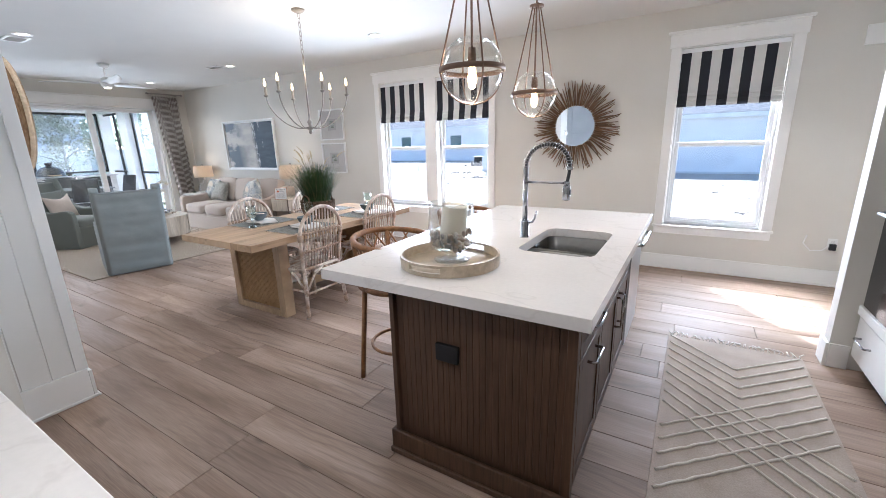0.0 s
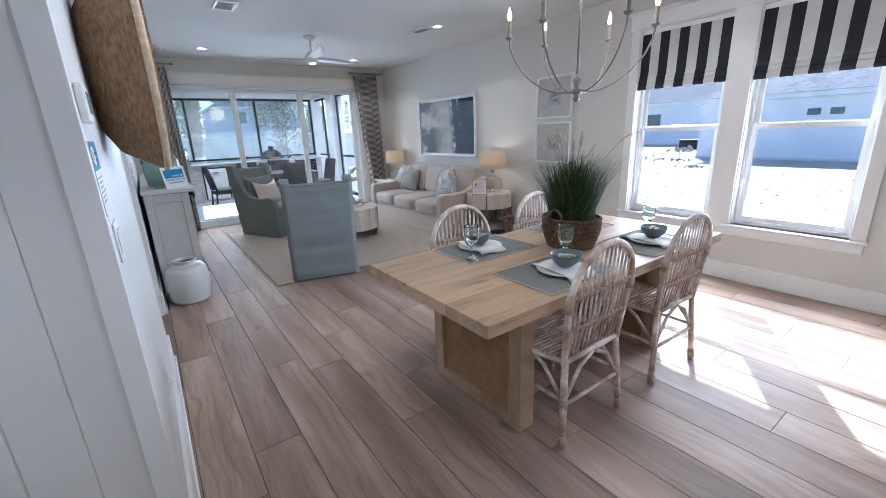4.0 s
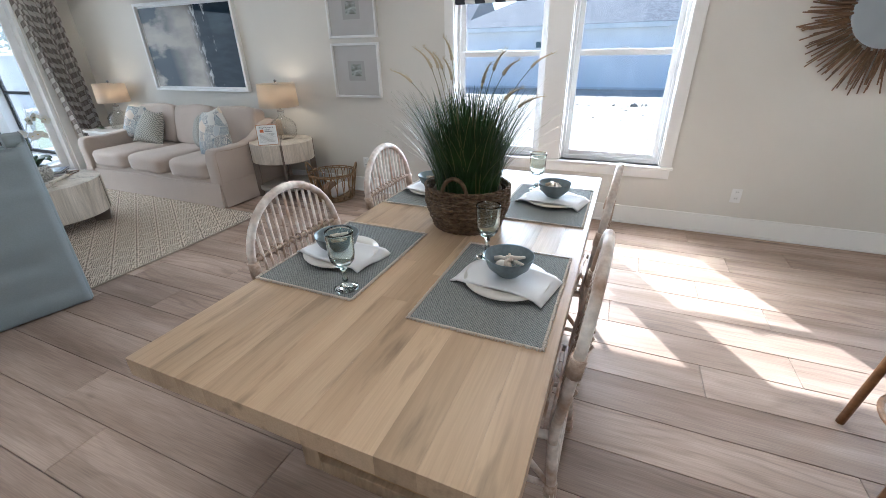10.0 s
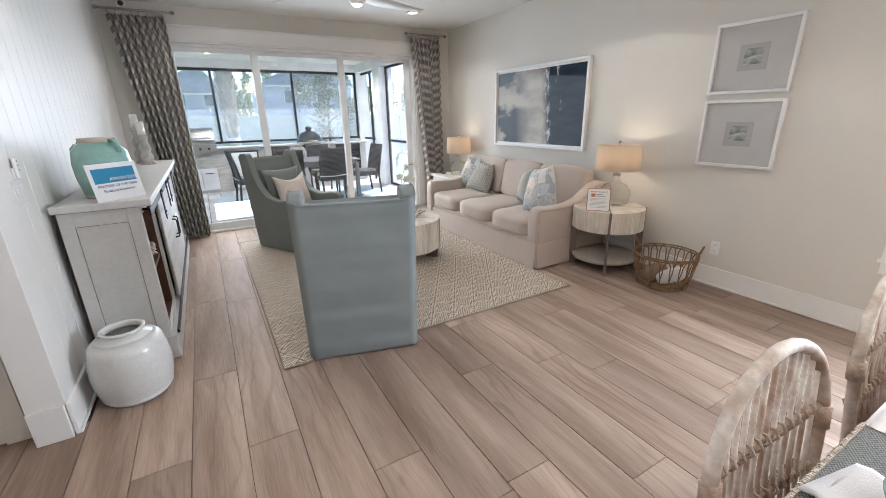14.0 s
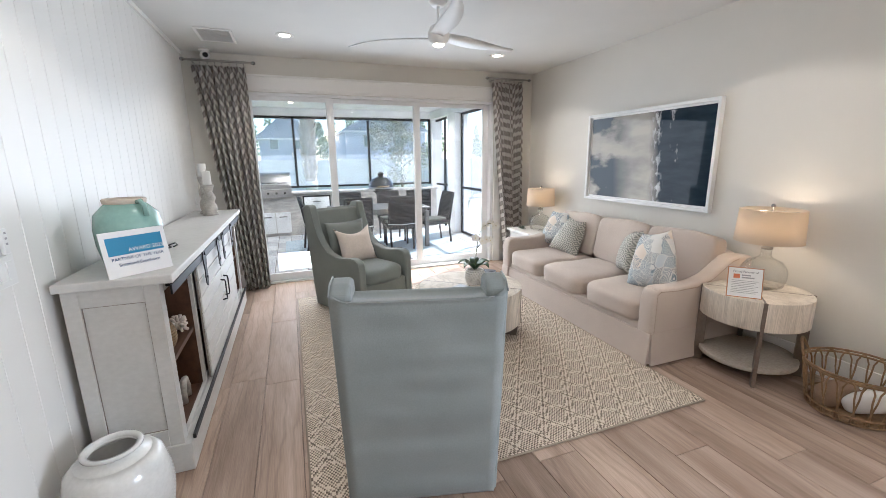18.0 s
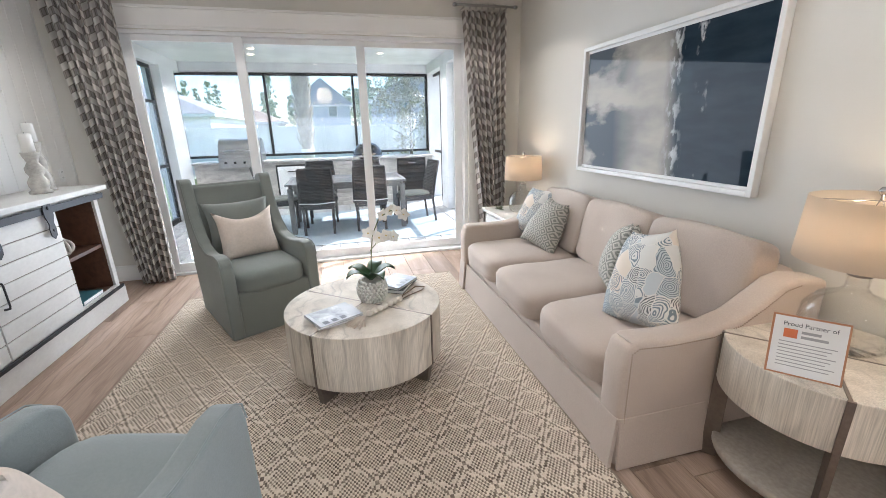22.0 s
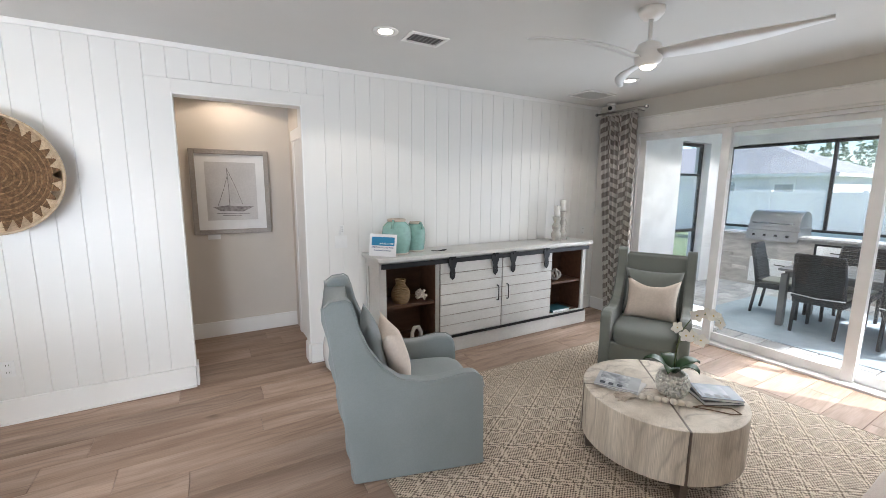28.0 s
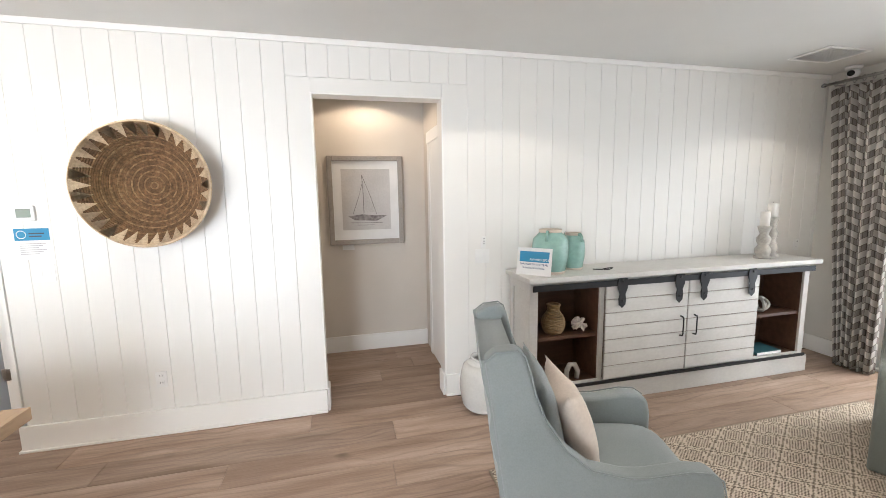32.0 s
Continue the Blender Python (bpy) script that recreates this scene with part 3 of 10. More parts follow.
for i, h in enumerate(WIN):
    window(f"window_{i + 1}", h[0], h[1], h[2], h[3])
    x0, x1, z0, z1 = h
    for bm in (bx(x0, x0 + 0.012, YN + 0.001, YN + 0.07, z0, z1), bx(x1 - 0.012, x1, YN + 0.001, YN + 0.07, z0, z1), bx(x0 + 0.012, x1 - 0.012, YN + 0.001, YN + 0.07, z1 - 0.012, z1)):
        setting("trim_reveal", bm, TRIM, "white window reveal", "trim")


def casing(x0, x1, z0, z1, mids=()):
    for a, b in [(x0 - 0.085, x0 + 0.004), (x1 - 0.004, x1 + 0.085), *mids]:
        setting("trim_casing", bx(a, b, YN - 0.02, YN - 0.001, z0, z1, 0.003), TRIM, "flat white window casing", "trim")
    setting("trim_head", bx(x0 - 0.10, x1 + 0.10, YN - 0.024, YN - 0.001, z1, z1 + 0.13, 0.003), TRIM, "white window head board", "trim")
    setting("trim_cap", bx(x0 - 0.125, x1 + 0.125, YN - 0.045, YN - 0.001, z1 + 0.13, z1 + 0.155, 0.004), TRIM, "white cap over the window head", "trim")
    setting("window_sill", bx(x0 - 0.10, x1 + 0.10, YN - 0.03, YN + 0.07, z0 - 0.025, z0, 0.006), TRIM, "white window sill", "sill")
    setting("trim_apron", bx(x0 - 0.08, x1 + 0.08, YN - 0.018, YN - 0.001, z0 - 0.10, z0 - 0.025, 0.003), TRIM, "white apron under the sill", "trim")


casing(-4.11, -2.245, 0.53, 2.38, [(-3.274, -3.081)])
casing(-0.075, 0.835, 0.51, 2.36)


def roman_shade(x0, x1, ztop, zbot, n, dark_first=True):
    sh = thing("roman_shade", "black and white striped roman shade, half raised", "window shade", group="striped roman shades")
    y = YN + 0.02
    prof = [(y, ztop), (y - 0.004, zbot + 0.14), (y - 0.02, zbot + 0.105), (y - 0.012, zbot + 0.10), (y - 0.028, zbot + 0.065), (y - 0.016, zbot + 0.06),
            (y - 0.034, zbot + 0.02), (y - 0.02, zbot), (y, zbot + 0.005), (y + 0.004, ztop)]
    w = (x1 - x0) / n
    for i in range(n):
        dark = (i % 2 == 0) == dark_first
        bm = prism([(p[0], p[1]) for p in prof], x0 + i * w + 0.0002, x0 + (i + 1) * w - 0.0002, axis="x")
        part("stripe", bm, SHADE_D if dark else SHADE_W, sh, "black cloth stripe" if dark else "white cloth stripe")
    part("headrail", bx(x0, x1, y - 0.005, y + 0.03, ztop - 0.04, ztop - 0.001), VINYL, sh)
    return sh


roman_shade(-4.095, -3.285, 2.365, 1.80, 9)
roman_shade(-3.07, -2.26, 2.365, 1.79, 9)
roman_shade(-0.06, 0.82, 2.345, 1.775, 10)

# ---- sliding glass door ----
slider = tagged(new("door_slider"), "white three-panel sliding glass door to the porch", "sliding door", "", "structure")
for bm in (bx(XW - 0.16, XW - 0.02, 1.36, 1.40, 0, 2.335, 0.003), bx(XW - 0.16, XW - 0.02, 4.62, 4.66, 0, 2.335, 0.003), bx(XW - 0.16, XW - 0.02, 1.40, 4.62, 2.30, 2.335, 0.003)):
    part("door_frame", bm, VINYL, slider)
part("track", bx(XW - 0.18, XW + 0.01, 1.40, 4.62, -0.01, 0.022, 0.003), VINYL, slider, "pale door track")
for k, (a, b) in enumerate(((1.40, 2.415), (2.33, 3.565), (3.48, 4.62))):
    xo = XW - (0.055, 0.095, 0.135)[k]
    panel = part("door_panel", bx(xo - 0.018, xo + 0.018, a, a + 0.085, 0.024, 2.298, 0.003), VINYL, slider)
    part("stile", bx(xo - 0.018, xo + 0.018, b - 0.085, b, 0.024, 2.298, 0.003), VINYL, panel)
    part("rail", bx(xo - 0.018, xo + 0.018, a + 0.085, b - 0.085, 0.024, 0.115, 0.003), VINYL, panel)
    part("rail", bx(xo - 0.018, xo + 0.018, a + 0.085, b - 0.085, 2.245, 2.298, 0.003), VINYL, panel)
    pane = part("pane", bx(xo - 0.003, xo + 0.003, a + 0.08, b - 0.08, 0.11, 2.25), GLASS, panel)
    pane.visible_shadow = False
setting("trim_slider_head", bx(XW + 0.001, XW + 0.024, 1.24, 4.78, 2.36, 2.50, 0.003), TRIM, "broad white head board over the sliding door", "trim")
setting("trim_slider_cap", bx(XW + 0.001, XW + 0.04, 1.22, 4.80, 2.50, 2.522, 0.004), TRIM, "white cap over the sliding door", "trim")
setting("trim_slider_bead", bx(XW + 0.001, XW + 0.03, 1.24, 4.78, 2.335, 2.358, 0.004), TRIM, "white bead under the head board", "trim")
for a, b in ((1.25, 1.36), (4.66, 4.77)):
    setting("trim_slider_side", bx(XW + 0.001, XW + 0.02, a, b, 0, 2.333, 0.003), TRIM, "white casing of the sliding door", "trim")


def curtain_material():
    m = bpy.data.materials.new("chevron_print_curtain")
    m.use_nodes = True
    nodes, links = m.node_tree.nodes, m.node_tree.links
    b = nodes["Principled BSDF"]
    b.inputs["Roughness"].default_value = 0.9
    uv = nodes.new("ShaderNodeUVMap")
    sep = nodes.new("ShaderNodeSeparateXYZ")
    links.new(uv.outputs[0], sep.inputs[0])

    def op(kind, a, bb=0.0, c=None):
        n = nodes.new("ShaderNodeMath")
        n.operation = kind
        for k, v in enumerate((a, bb) if c is None else (a, bb, c)):
            if isinstance(v, (int, float)):
                n.inputs[k].default_value = v
            else:
                links.new(v, n.inputs[k])
        return n.outputs[0]

    u = op("DIVIDE", sep.outputs[0], 0.062)
    col, fu = op("FLOOR", u), op("FRACT", u)
    odd = op("MODULO", col, 2.0)
    lean = op("MULTIPLY", op("SUBTRACT", op("MULTIPLY", odd, 2.0), 1.0), op("MULTIPLY", fu, 0.36))
    v = op("ADD", op("ADD", op("DIVIDE", sep.outputs[1], 0.118), lean), op("MULTIPLY", odd, 0.14))
    row, fv = op("FLOOR", v), op("FRACT", v)
    comb = nodes.new("ShaderNodeCombineXYZ")
    links.new(col, comb.inputs[0])
    links.new(row, comb.inputs[1])
    wn = nodes.new("ShaderNodeTexWhiteNoise")
    wn.noise_dimensions = "2D"
    links.new(comb.outputs[0], wn.inputs["Vector"])
    grain = nodes.new("ShaderNodeTexNoise")
    grain.inputs["Scale"].default_value = 190.0
    links.new(uv.outputs[0], grain.inputs["Vector"])
    taupe = op("LESS_THAN", fv, 0.50)
    streak = op("MULTIPLY", op("GREATER_THAN", op("ABSOLUTE", op("SUBTRACT", fu, 0.5)), 0.17), op("LESS_THAN", op("ABSOLUTE", op("SUBTRACT", fu, 0.5)), 0.27))
    rim = op("MAXIMUM", op("LESS_THAN", fv, 0.05), op("MULTIPLY", op("GREATER_THAN", fv, 0.46), op("LESS_THAN", fv, 0.52)))
    ink = op("MAXIMUM", op("MULTIPLY", streak, taupe), rim)
    pick = op("ADD", op("MULTIPLY", wn.outputs[0], 0.5), op("MULTIPLY", grain.outputs["Fac"], 0.5))
    ramp = nodes.new("ShaderNodeValToRGB")
    for e, (pos, c) in zip([ramp.color_ramp.elements[0], ramp.color_ramp.elements[1]], ((0.2, (0.33, 0.295, 0.27)), (0.8, (0.45, 0.415, 0.385)))):
        e.position, e.color = pos, (*c, 1)
    links.new(pick, ramp.inputs[0])

    def over(f, a, c):
        n = nodes.new("ShaderNodeMix")
        n.data_type = "RGBA"
        for key, val in (("A", a), ("B", c)):
            if isinstance(val, tuple):
                n.inputs[key].default_value = (*val, 1)
            else:
                links.new(val, n.inputs[key])
        links.new(f, n.inputs["Factor"])
        return n

    cream = over(grain.outputs["Fac"], (0.76, 0.73, 0.69), (0.66, 0.63, 0.59))
    mix = over(op("MULTIPLY", ink, 0.75), over(taupe, cream.outputs["Result"], ramp.outputs[0]).outputs["Result"], (0.16, 0.135, 0.118))
    through_cloth, blend_cloth = nodes.new("ShaderNodeBsdfTranslucent"), nodes.new("ShaderNodeMixShader")
    blend_cloth.inputs[0].default_value = 0.42
    links.new(mix.outputs["Result"], through_cloth.inputs[0])
    links.new(b.outputs[0], blend_cloth.inputs[1])
    links.new(through_cloth.outputs[0], blend_cloth.inputs[2])
    links.new(blend_cloth.outputs[0], nodes["Material Output"].inputs[0])
    links.new(mix.outputs["Result"], b.inputs["Base Color"])
    return m


CURTAIN = curtain_material()


def curtain(y0, y1, flare, seed, z_top=2.57):
    """A pleated panel hanging by the sliding door; flare moves its foot along y."""
    th = thing("curtain", "taupe and white chevron print curtain panel, pleated", "curtain", group="curtains at the sliding door")
    rng = random.Random(seed)
    bm = bmesh.new()
    uv = bm.loops.layers.uv.new("UVMap")
    nu, nv, folds = 90, 26, 7
    cloth = (y1 - y0) * 2.0
    cols = []
    phase = rng.uniform(0, 6)
    for j in range(nv + 1):
        v = j / nv
        row = []
        for i in range(nu + 1):
            u = i / nu
            amp = 0.028 + 0.03 * v
            s = math.sin(2 * math.pi * folds * u + phase + 0.7 * math.sin(3 * u + 2 * v))
            y = y0 + (y1 - y0) * (u + ((1 - u) * 0.5 * v if flare else 0)) + 0.6 * flare * v + 0.012 * v * math.sin(7 * u + phase)
            xx = XW + 0.115 + amp * s + 0.05 * v * (1 if flare else 0.4)
            row.append((bm.verts.new((xx, y, z_top - v * (z_top - 0.015))), (u * cloth, (1 - v) * z_top)))
        cols.append(row)
    for j in range(nv):
        for i in range(nu):
            quad = (cols[j][i], cols[j][i + 1], cols[j + 1][i + 1], cols[j + 1][i])
            f = bm.faces.new([q[0] for q in quad])
            f.smooth = True
            for loop, q in zip(f.loops, quad):
                loop[uv].uv = q[1]
    cloth_ob = part("panel", bm, CURTAIN, th)
    sol = cloth_ob.modifiers.new("thick", "SOLIDIFY")
    sol.thickness = 0.003
    rod = part("rod", tube([(XW + 0.115, y0 - 0.06, 2.62), (XW + 0.115, y1 + 0.07, 2.62)], 0.013, 12), NICKEL, th, "dark nickel rod")
    for yy in (y0 - 0.075, y1 + 0.085):
        part("finial", lathe([(0, -0.02), (0.014, -0.02), (0.022, 0), (0.014, 0.02), (0, 0.02)], 12), CHROME, rod, at=pose(XW + 0.115, yy, 2.62, 90))
    for yy in (y0 + 0.02, y1 - 0.02):
        part("bracket", tube([(XW + 0.002, yy, 2.60), (XW + 0.115, yy, 2.60)], 0.007), NICKEL, rod)
    for k in range(8):
        yy = y0 + 0.02 + (y1 - y0 - 0.04) * k / 7
        part("ring", tube([(XW + 0.115 + 0.021 * math.cos(a), yy, 2.612 + 0.026 * math.sin(a)) for a in [2 * math.pi * q / 14 for q in range(14)]], 0.0025, 6, True), NICKEL, th)
    return th


curtain(0.93, 1.47, 0.03, 3)
curtain(4.56, 5.06, -0.01, 5)

# ---- ceiling fittings ----
GLOW = mat("lamp_glow", (1, 0.93, 0.82), 0.5, emit=(1.0, 0.84, 0.64), power=4.0)
# The last two, above the kitchen, are unseen and added as fill.
for lx, ly in ((-6.15, 1.85), (-6.2, 4.22), (-8.72, 1.9), (-8.8, 4.25), (-3.22, 4.18), (-3.22, 1.6), (-0.4, 0.2), (0.4, 3.2)):
    can = thing("recessed_light", "white recessed ceiling downlight, lit", "ceiling light", pose(lx, ly, ZC), "recessed ceiling lights")
    part("trim_ring", lathe([(0.052, -0.004), (0.085, -0.008), (0.09, -0.001), (0.052, -0.001)], 28), TRIM, can)
    part("diffuser", lathe([(0, -0.006), (0.05, -0.006), (0.052, -0.002), (0, -0.002)], 24), GLOW, can, "warm glowing lens")
    # The added kitchen pair is stronger, to lift the walls there.
    lamp("downlight", "SPOT", pose(lx, ly, ZC - 0.02), (24 if lx > -1 else 9.5), (1.0, 0.90, 0.78), radius=0.09).data.spot_size = radians(130)
lamp("hall_downlight", "SPOT", pose(-5.25, 0.0, ZC - 0.04), 5.5, (1.0, 0.80, 0.60), radius=0.05).data.spot_size = radians(140)


def vent(x, y, w, d, slats):
    v = thing("ceiling_vent", "white louvred ceiling air vent", "air vent", pose(x, y, ZC), "ceiling vents")
    fr = bmesh.new()
    for x0, x1, y0, y1 in ((-w / 2, w / 2, -d / 2, -d / 2 + 0.025), (-w / 2, w / 2, d / 2 - 0.025, d / 2), (-w / 2, -w / 2 + 0.025, -d / 2 + 0.025, d / 2 - 0.025), (w / 2 - 0.025, w / 2, -d / 2 + 0.025, d / 2 - 0.025)):
        bx(x0, x1, y0, y1, -0.012, -0.001, 0.002, bm=fr)
    part("frame", fr, TRIM, v)
    # Flat plate; its dark colour stands for the shade inside the duct.
    part("backing", bx(-w / 2 + 0.02, w / 2 - 0.02, -d / 2 + 0.02, d / 2 - 0.02, -0.003, -0.0012), mat("vent_dark", (0.10, 0.10, 0.10), 0.8), v, "dark plate standing for the shaded duct")
    for k in range(slats):
        xx = -w / 2 + 0.03 + (w - 0.06) * (k + 0.5) / slats
        part("slat", bx(-0.0065, 0.0065, -d / 2 + 0.026, d / 2 - 0.026, -0.001, 0.001), TRIM, v, at=pose(xx, 0, -0.009, 0, 40, 0))


vent(-8.91, 1.28, 0.44, 0.32, 15)
vent(-6.45, 1.86, 0.30, 0.20, 7)
vent(-6.45, 4.14, 0.30, 0.16, 7)
cam_ob = thing("security_camera", "small white dome camera under the ceiling", "security camera", pose(XW + 0.12, 1.08, ZC) @ Matrix.Diagonal((1.25, 1.25, 1.15, 1)))
part("base", lathe([(0, -0.02), (0.045, -0.02), (0.05, -0.001), (0, -0.001)], 20), PLASTIC, cam_ob)
part("ball", lathe([(0, -0.085), (0.025, -0.08), (0.04, -0.055), (0.035, -0.03), (0.02, -0.021)], 20), PLASTIC, cam_ob)
part("lens", lathe([(0, 0), (0.02, 0), (0.022, -0.01), (0, -0.01)], 16), BLACK, cam_ob, "black lens", at=pose(0.036, 0.01, -0.055, 0, -75, 10))

# ceiling fan
fan = thing("ceiling_fan", "white three-blade ceiling fan at rest", "ceiling fan", pose(-7.38, 3.00, ZC, 0, 0, -16))
part("canopy", lathe([(0, -0.06), (0.045, -0.06), (0.07, -0.03), (0.075, -0.001), (0, -0.001)], 24), TRIM, fan)
part("downrod", tube([(0, 0, -0.06), (0, 0, -0.19)], 0.012), TRIM, fan)
part("motor", lathe([(0, -0.33), (0.04, -0.33), (0.075, -0.30), (0.085, -0.25), (0.06, -0.20), (0.025, -0.185), (0, -0.18)], 28), TRIM, fan)
part("lens", lathe([(0, -0.345), (0.03, -0.34), (0.045, -0.328), (0, -0.325)], 20), GLOW, fan, "small lit lens")
BLADE = mat("fan_blade_white", (0.74, 0.74, 0.73), 0.45)
for k in range(3):
    bm = bmesh.new()
    n = 16
    top, low = [], []
    for i in range(n + 1):
        s = i / n
        r = 0.07 + 0.745 * s
        bend = 0.10 * math.sin(s * 2.4) - 0.02
        half = 0.045 + 0.035 * math.sin(math.pi * min(1, s * 1.1)) * (1 - 0.55 * s) - 0.028 * s
        z = -0.27 + 0.02 * math.sin(2.2 * s)
        for lst, dz in ((top, 0.004), (low, -0.004)):
            lst.append((bm.verts.new((r, bend - half, z + half * 0.28 + dz)), bm.verts.new((r, bend + half, z - half * 0.28 + dz))))
    for i in range(n):
        bm.faces.new((top[i][0], top[i + 1][0], top[i + 1][1], top[i][1]))
        bm.faces.new((low[i][0], low[i][1], low[i + 1][1], low[i + 1][0]))
        bm.faces.new((top[i][0], low[i][0], low[i + 1][0], top[i + 1][0]))
        bm.faces.new((top[i][1], top[i + 1][1], low[i + 1][1], low[i][1]))
    bm.faces.new((top[n][0], low[n][0], low[n][1], top[n][1]))
    bm.faces.new((top[0][0], top[0][1], low[0][1], low[0][0]))
    part("blade", bm, BLADE, fan, smooth=True, at=pose(0, 0, 0, 0, 0, 120 * k))


# ---- wall plates ----
def plate(x, y, z, turn, kind, group="wall plates"):
    label = {"outlet": "white double power outlet on the wall", "switch": "white rocker light switch on the wall", "thermostat": "white wall thermostat with a grey screen"}[kind]
    p = thing({"outlet": "power_outlet", "switch": "light_switch", "thermostat": "thermostat"}[kind], label, "wall plate", pose(x, y, z, 0, 0, turn), group)
    if kind == "outlet":
        part("plate", bx(-0.036, 0.036, -0.006, 0, -0.058, 0.058, 0.003), PLASTIC, p)
        for dz in (-0.026, 0.026):
            s = part("socket", bx(-0.017, 0.017, -0.009, -0.006, dz - 0.017, dz + 0.017, 0.002), PLASTIC, p)
            part("slot", bx(-0.009, -0.006, -0.0095, -0.009, dz - 0.002, dz + 0.010), BLACK, s)
            part("slot", bx(0.006, 0.009, -0.0095, -0.009, dz - 0.002, dz + 0.010), BLACK, s)
    elif kind == "switch":
        part("plate", bx(-0.06, 0.06, -0.006, 0, -0.058, 0.058, 0.003), PLASTIC, p)
        for dx in (-0.024, 0.024):
            part("rocker", bx(dx - 0.017, dx + 0.017, -0.010, -0.006, -0.034, 0.034, 0.002), PLASTIC, p)
    else:
        part("body", bx(-0.055, 0.055, -0.022, 0, -0.048, 0.048, 0.006), PLASTIC, p)
        part("screen", bx(-0.038, 0.038, -0.024, -0.022, -0.026, 0.028, 0.001), mat("lcd_grey", (0.20, 0.24, 0.20), 0.25), p, "grey green display")
    return p


plate(-3.73, YS, 0.40, 180, "outlet")
plate(-3.092, YS, 1.571, 180, "thermostat")
plate(-3.145, YS, 1.19, 180, "switch")
plate(-6.09, YS, 1.15, 180, "switch")
plate(-9.41, YS, 1.10, 180, "outlet")
remote = thing("fan_remote", "white fan remote in a cradle above the switch", "remote", pose(-6.097, YS, 1.252, 0, 0, 180))
part("cradle", bx(-0.021, 0.021, -0.010, 0, -0.042, 0.012, 0.003), PLASTIC, remote)
part("handset", bx(-0.017, 0.017, -0.024, -0.0105, -0.038, 0.056, 0.004), PLASTIC, remote)
for k in range(3):
    part("button", bx(-0.006, 0.006, -0.0255, -0.024, 0.036 - 0.02 * k, 0.044 - 0.02 * k, 0.001), mat("grey_ink", (0.35, 0.35, 0.36), 0.6), remote, "grey button")
plate(-5.18, YN, 0.33, 0, "outlet")
plate(-1.65, YN, 0.34, 0, "outlet")
plate(1.40, YN, 0.42, 0, "outlet")
plate(-5.05, -0.40, 1.15, 180, "switch")
BLUE = mat("print_blue", (0.02, 0.22, 0.40), 0.5)
PAPER = mat("white_card", (0.78, 0.78, 0.78), 0.6)
INK = mat("dark_ink", (0.04, 0.045, 0.06), 0.6)
note = thing("notice_card", "small white notice card with a blue header", "sign", pose(-3.108, YS, 1.378, 0, 0, 180))
part("card", bx(-0.092, 0.092, -0.003, 0, -0.098, 0.098), PAPER, note)
part("header", bx(-0.092, 0.092, -0.0036, -0.003, 0.022, 0.098), BLUE, note, "blue printed header")
part("emblem", tube([(0.024 * math.cos(a) - 0.055, -0.004, 0.060 + 0.024 * math.sin(a)) for a in [2 * math.pi * q / 18 for q in range(18)]], 0.0025, 5, True), PAPER, note)
for k in range(6):
    part("text_line", bx(-0.07, 0.07 - 0.02 * (k % 3), -0.0036, -0.003, 0.0 - 0.013 * k, 0.004 - 0.013 * k), mat("grey_ink", (0.35, 0.35, 0.36), 0.6), note)
for k in range(2):
    part("header_line", bx(-0.015, 0.065 - 0.015 * k, -0.0042, -0.0036, 0.062 - 0.018 * k, 0.070 - 0.018 * k), INK, note)

# ---- kitchen island ----
island = thing("kitchen_island", "dark brown fluted kitchen island with drawers", "kitchen island")
bm = bmesh.new()
for x0, x1, y0, y1, z0, z1 in ((-0.93, -0.65, 1.42, 3.44, 0.02, 0.861), (-0.65, -0.14, 1.42, 2.03, 0.02, 0.861), (-0.65, -0.14, 2.72, 3.44, 0.02, 0.861), (-0.65, -0.17, 2.03, 2.72, 0.02, 0.64), (-0.165, -0.14, 2.03, 2.72, 0.02, 0.861)):
    bx(x0, x1, y0, y1, z0, z1, bm=bm)
body = part("body", bm, DARKWOOD, island)
n_flute = 26
for k in range(n_flute):
    x0 = -0.925 + k * (0.77 / n_flute)
    w = 0.77 / n_flute
    part("flute", prism([(x0 + 0.0006, 1.42), (x0 + w - 0.0006, 1.42), (x0 + w - 0.0022, 1.4175), (x0 + 0.0022, 1.4175)], 0.12, 0.862), DARKWOOD, body)
part("corner_post", bx(-0.955, -0.93, 1.395, 1.44, 0.0, 0.862, 0.003), DARKWOOD, island)
part("corner_post", bx(-0.152, -0.115, 1.395, 1.44, 0.0, 0.862, 0.003), DARKWOOD, island)
part("plinth", bx(-0.965, -0.115, 1.378, 1.40, 0, 0.12, 0.006), DARKWOOD, island)
part("plinth_shoe", bx(-0.975, -0.11, 1.362, 1.378, 0, 0.03, 0.006), DARKWOOD, island)
part("plinth", bx(-0.975, -0.955, 1.378, 3.45, 0, 0.12, 0.006), DARKWOOD, island)
part("power_plate", bx(-0.71, -0.60, 1.392, 1.410, 0.565, 0.645, 0.003), BLACK, island, "black power plate")
# east face: drawers, doors and dishwasher


def pull(parent, x, y, z, length=0.15, upright=False, out=0.034, face="x"):
    """A square-shouldered bar pull on a face looking along +x or +y."""
    h = length / 2
    pts = [(0, -h, 0), (out * 0.8, -h, 0), (out, -h + 0.008, 0), (out, h - 0.008, 0), (out * 0.8, h, 0), (0, h, 0)]
    return part("handle", tube(pts, 0.0065, 8), CHROME, parent, "chrome bar pull", at=pose(x, y, z, 90 if upright else 0, 0, 90 if face == "y" else 0))


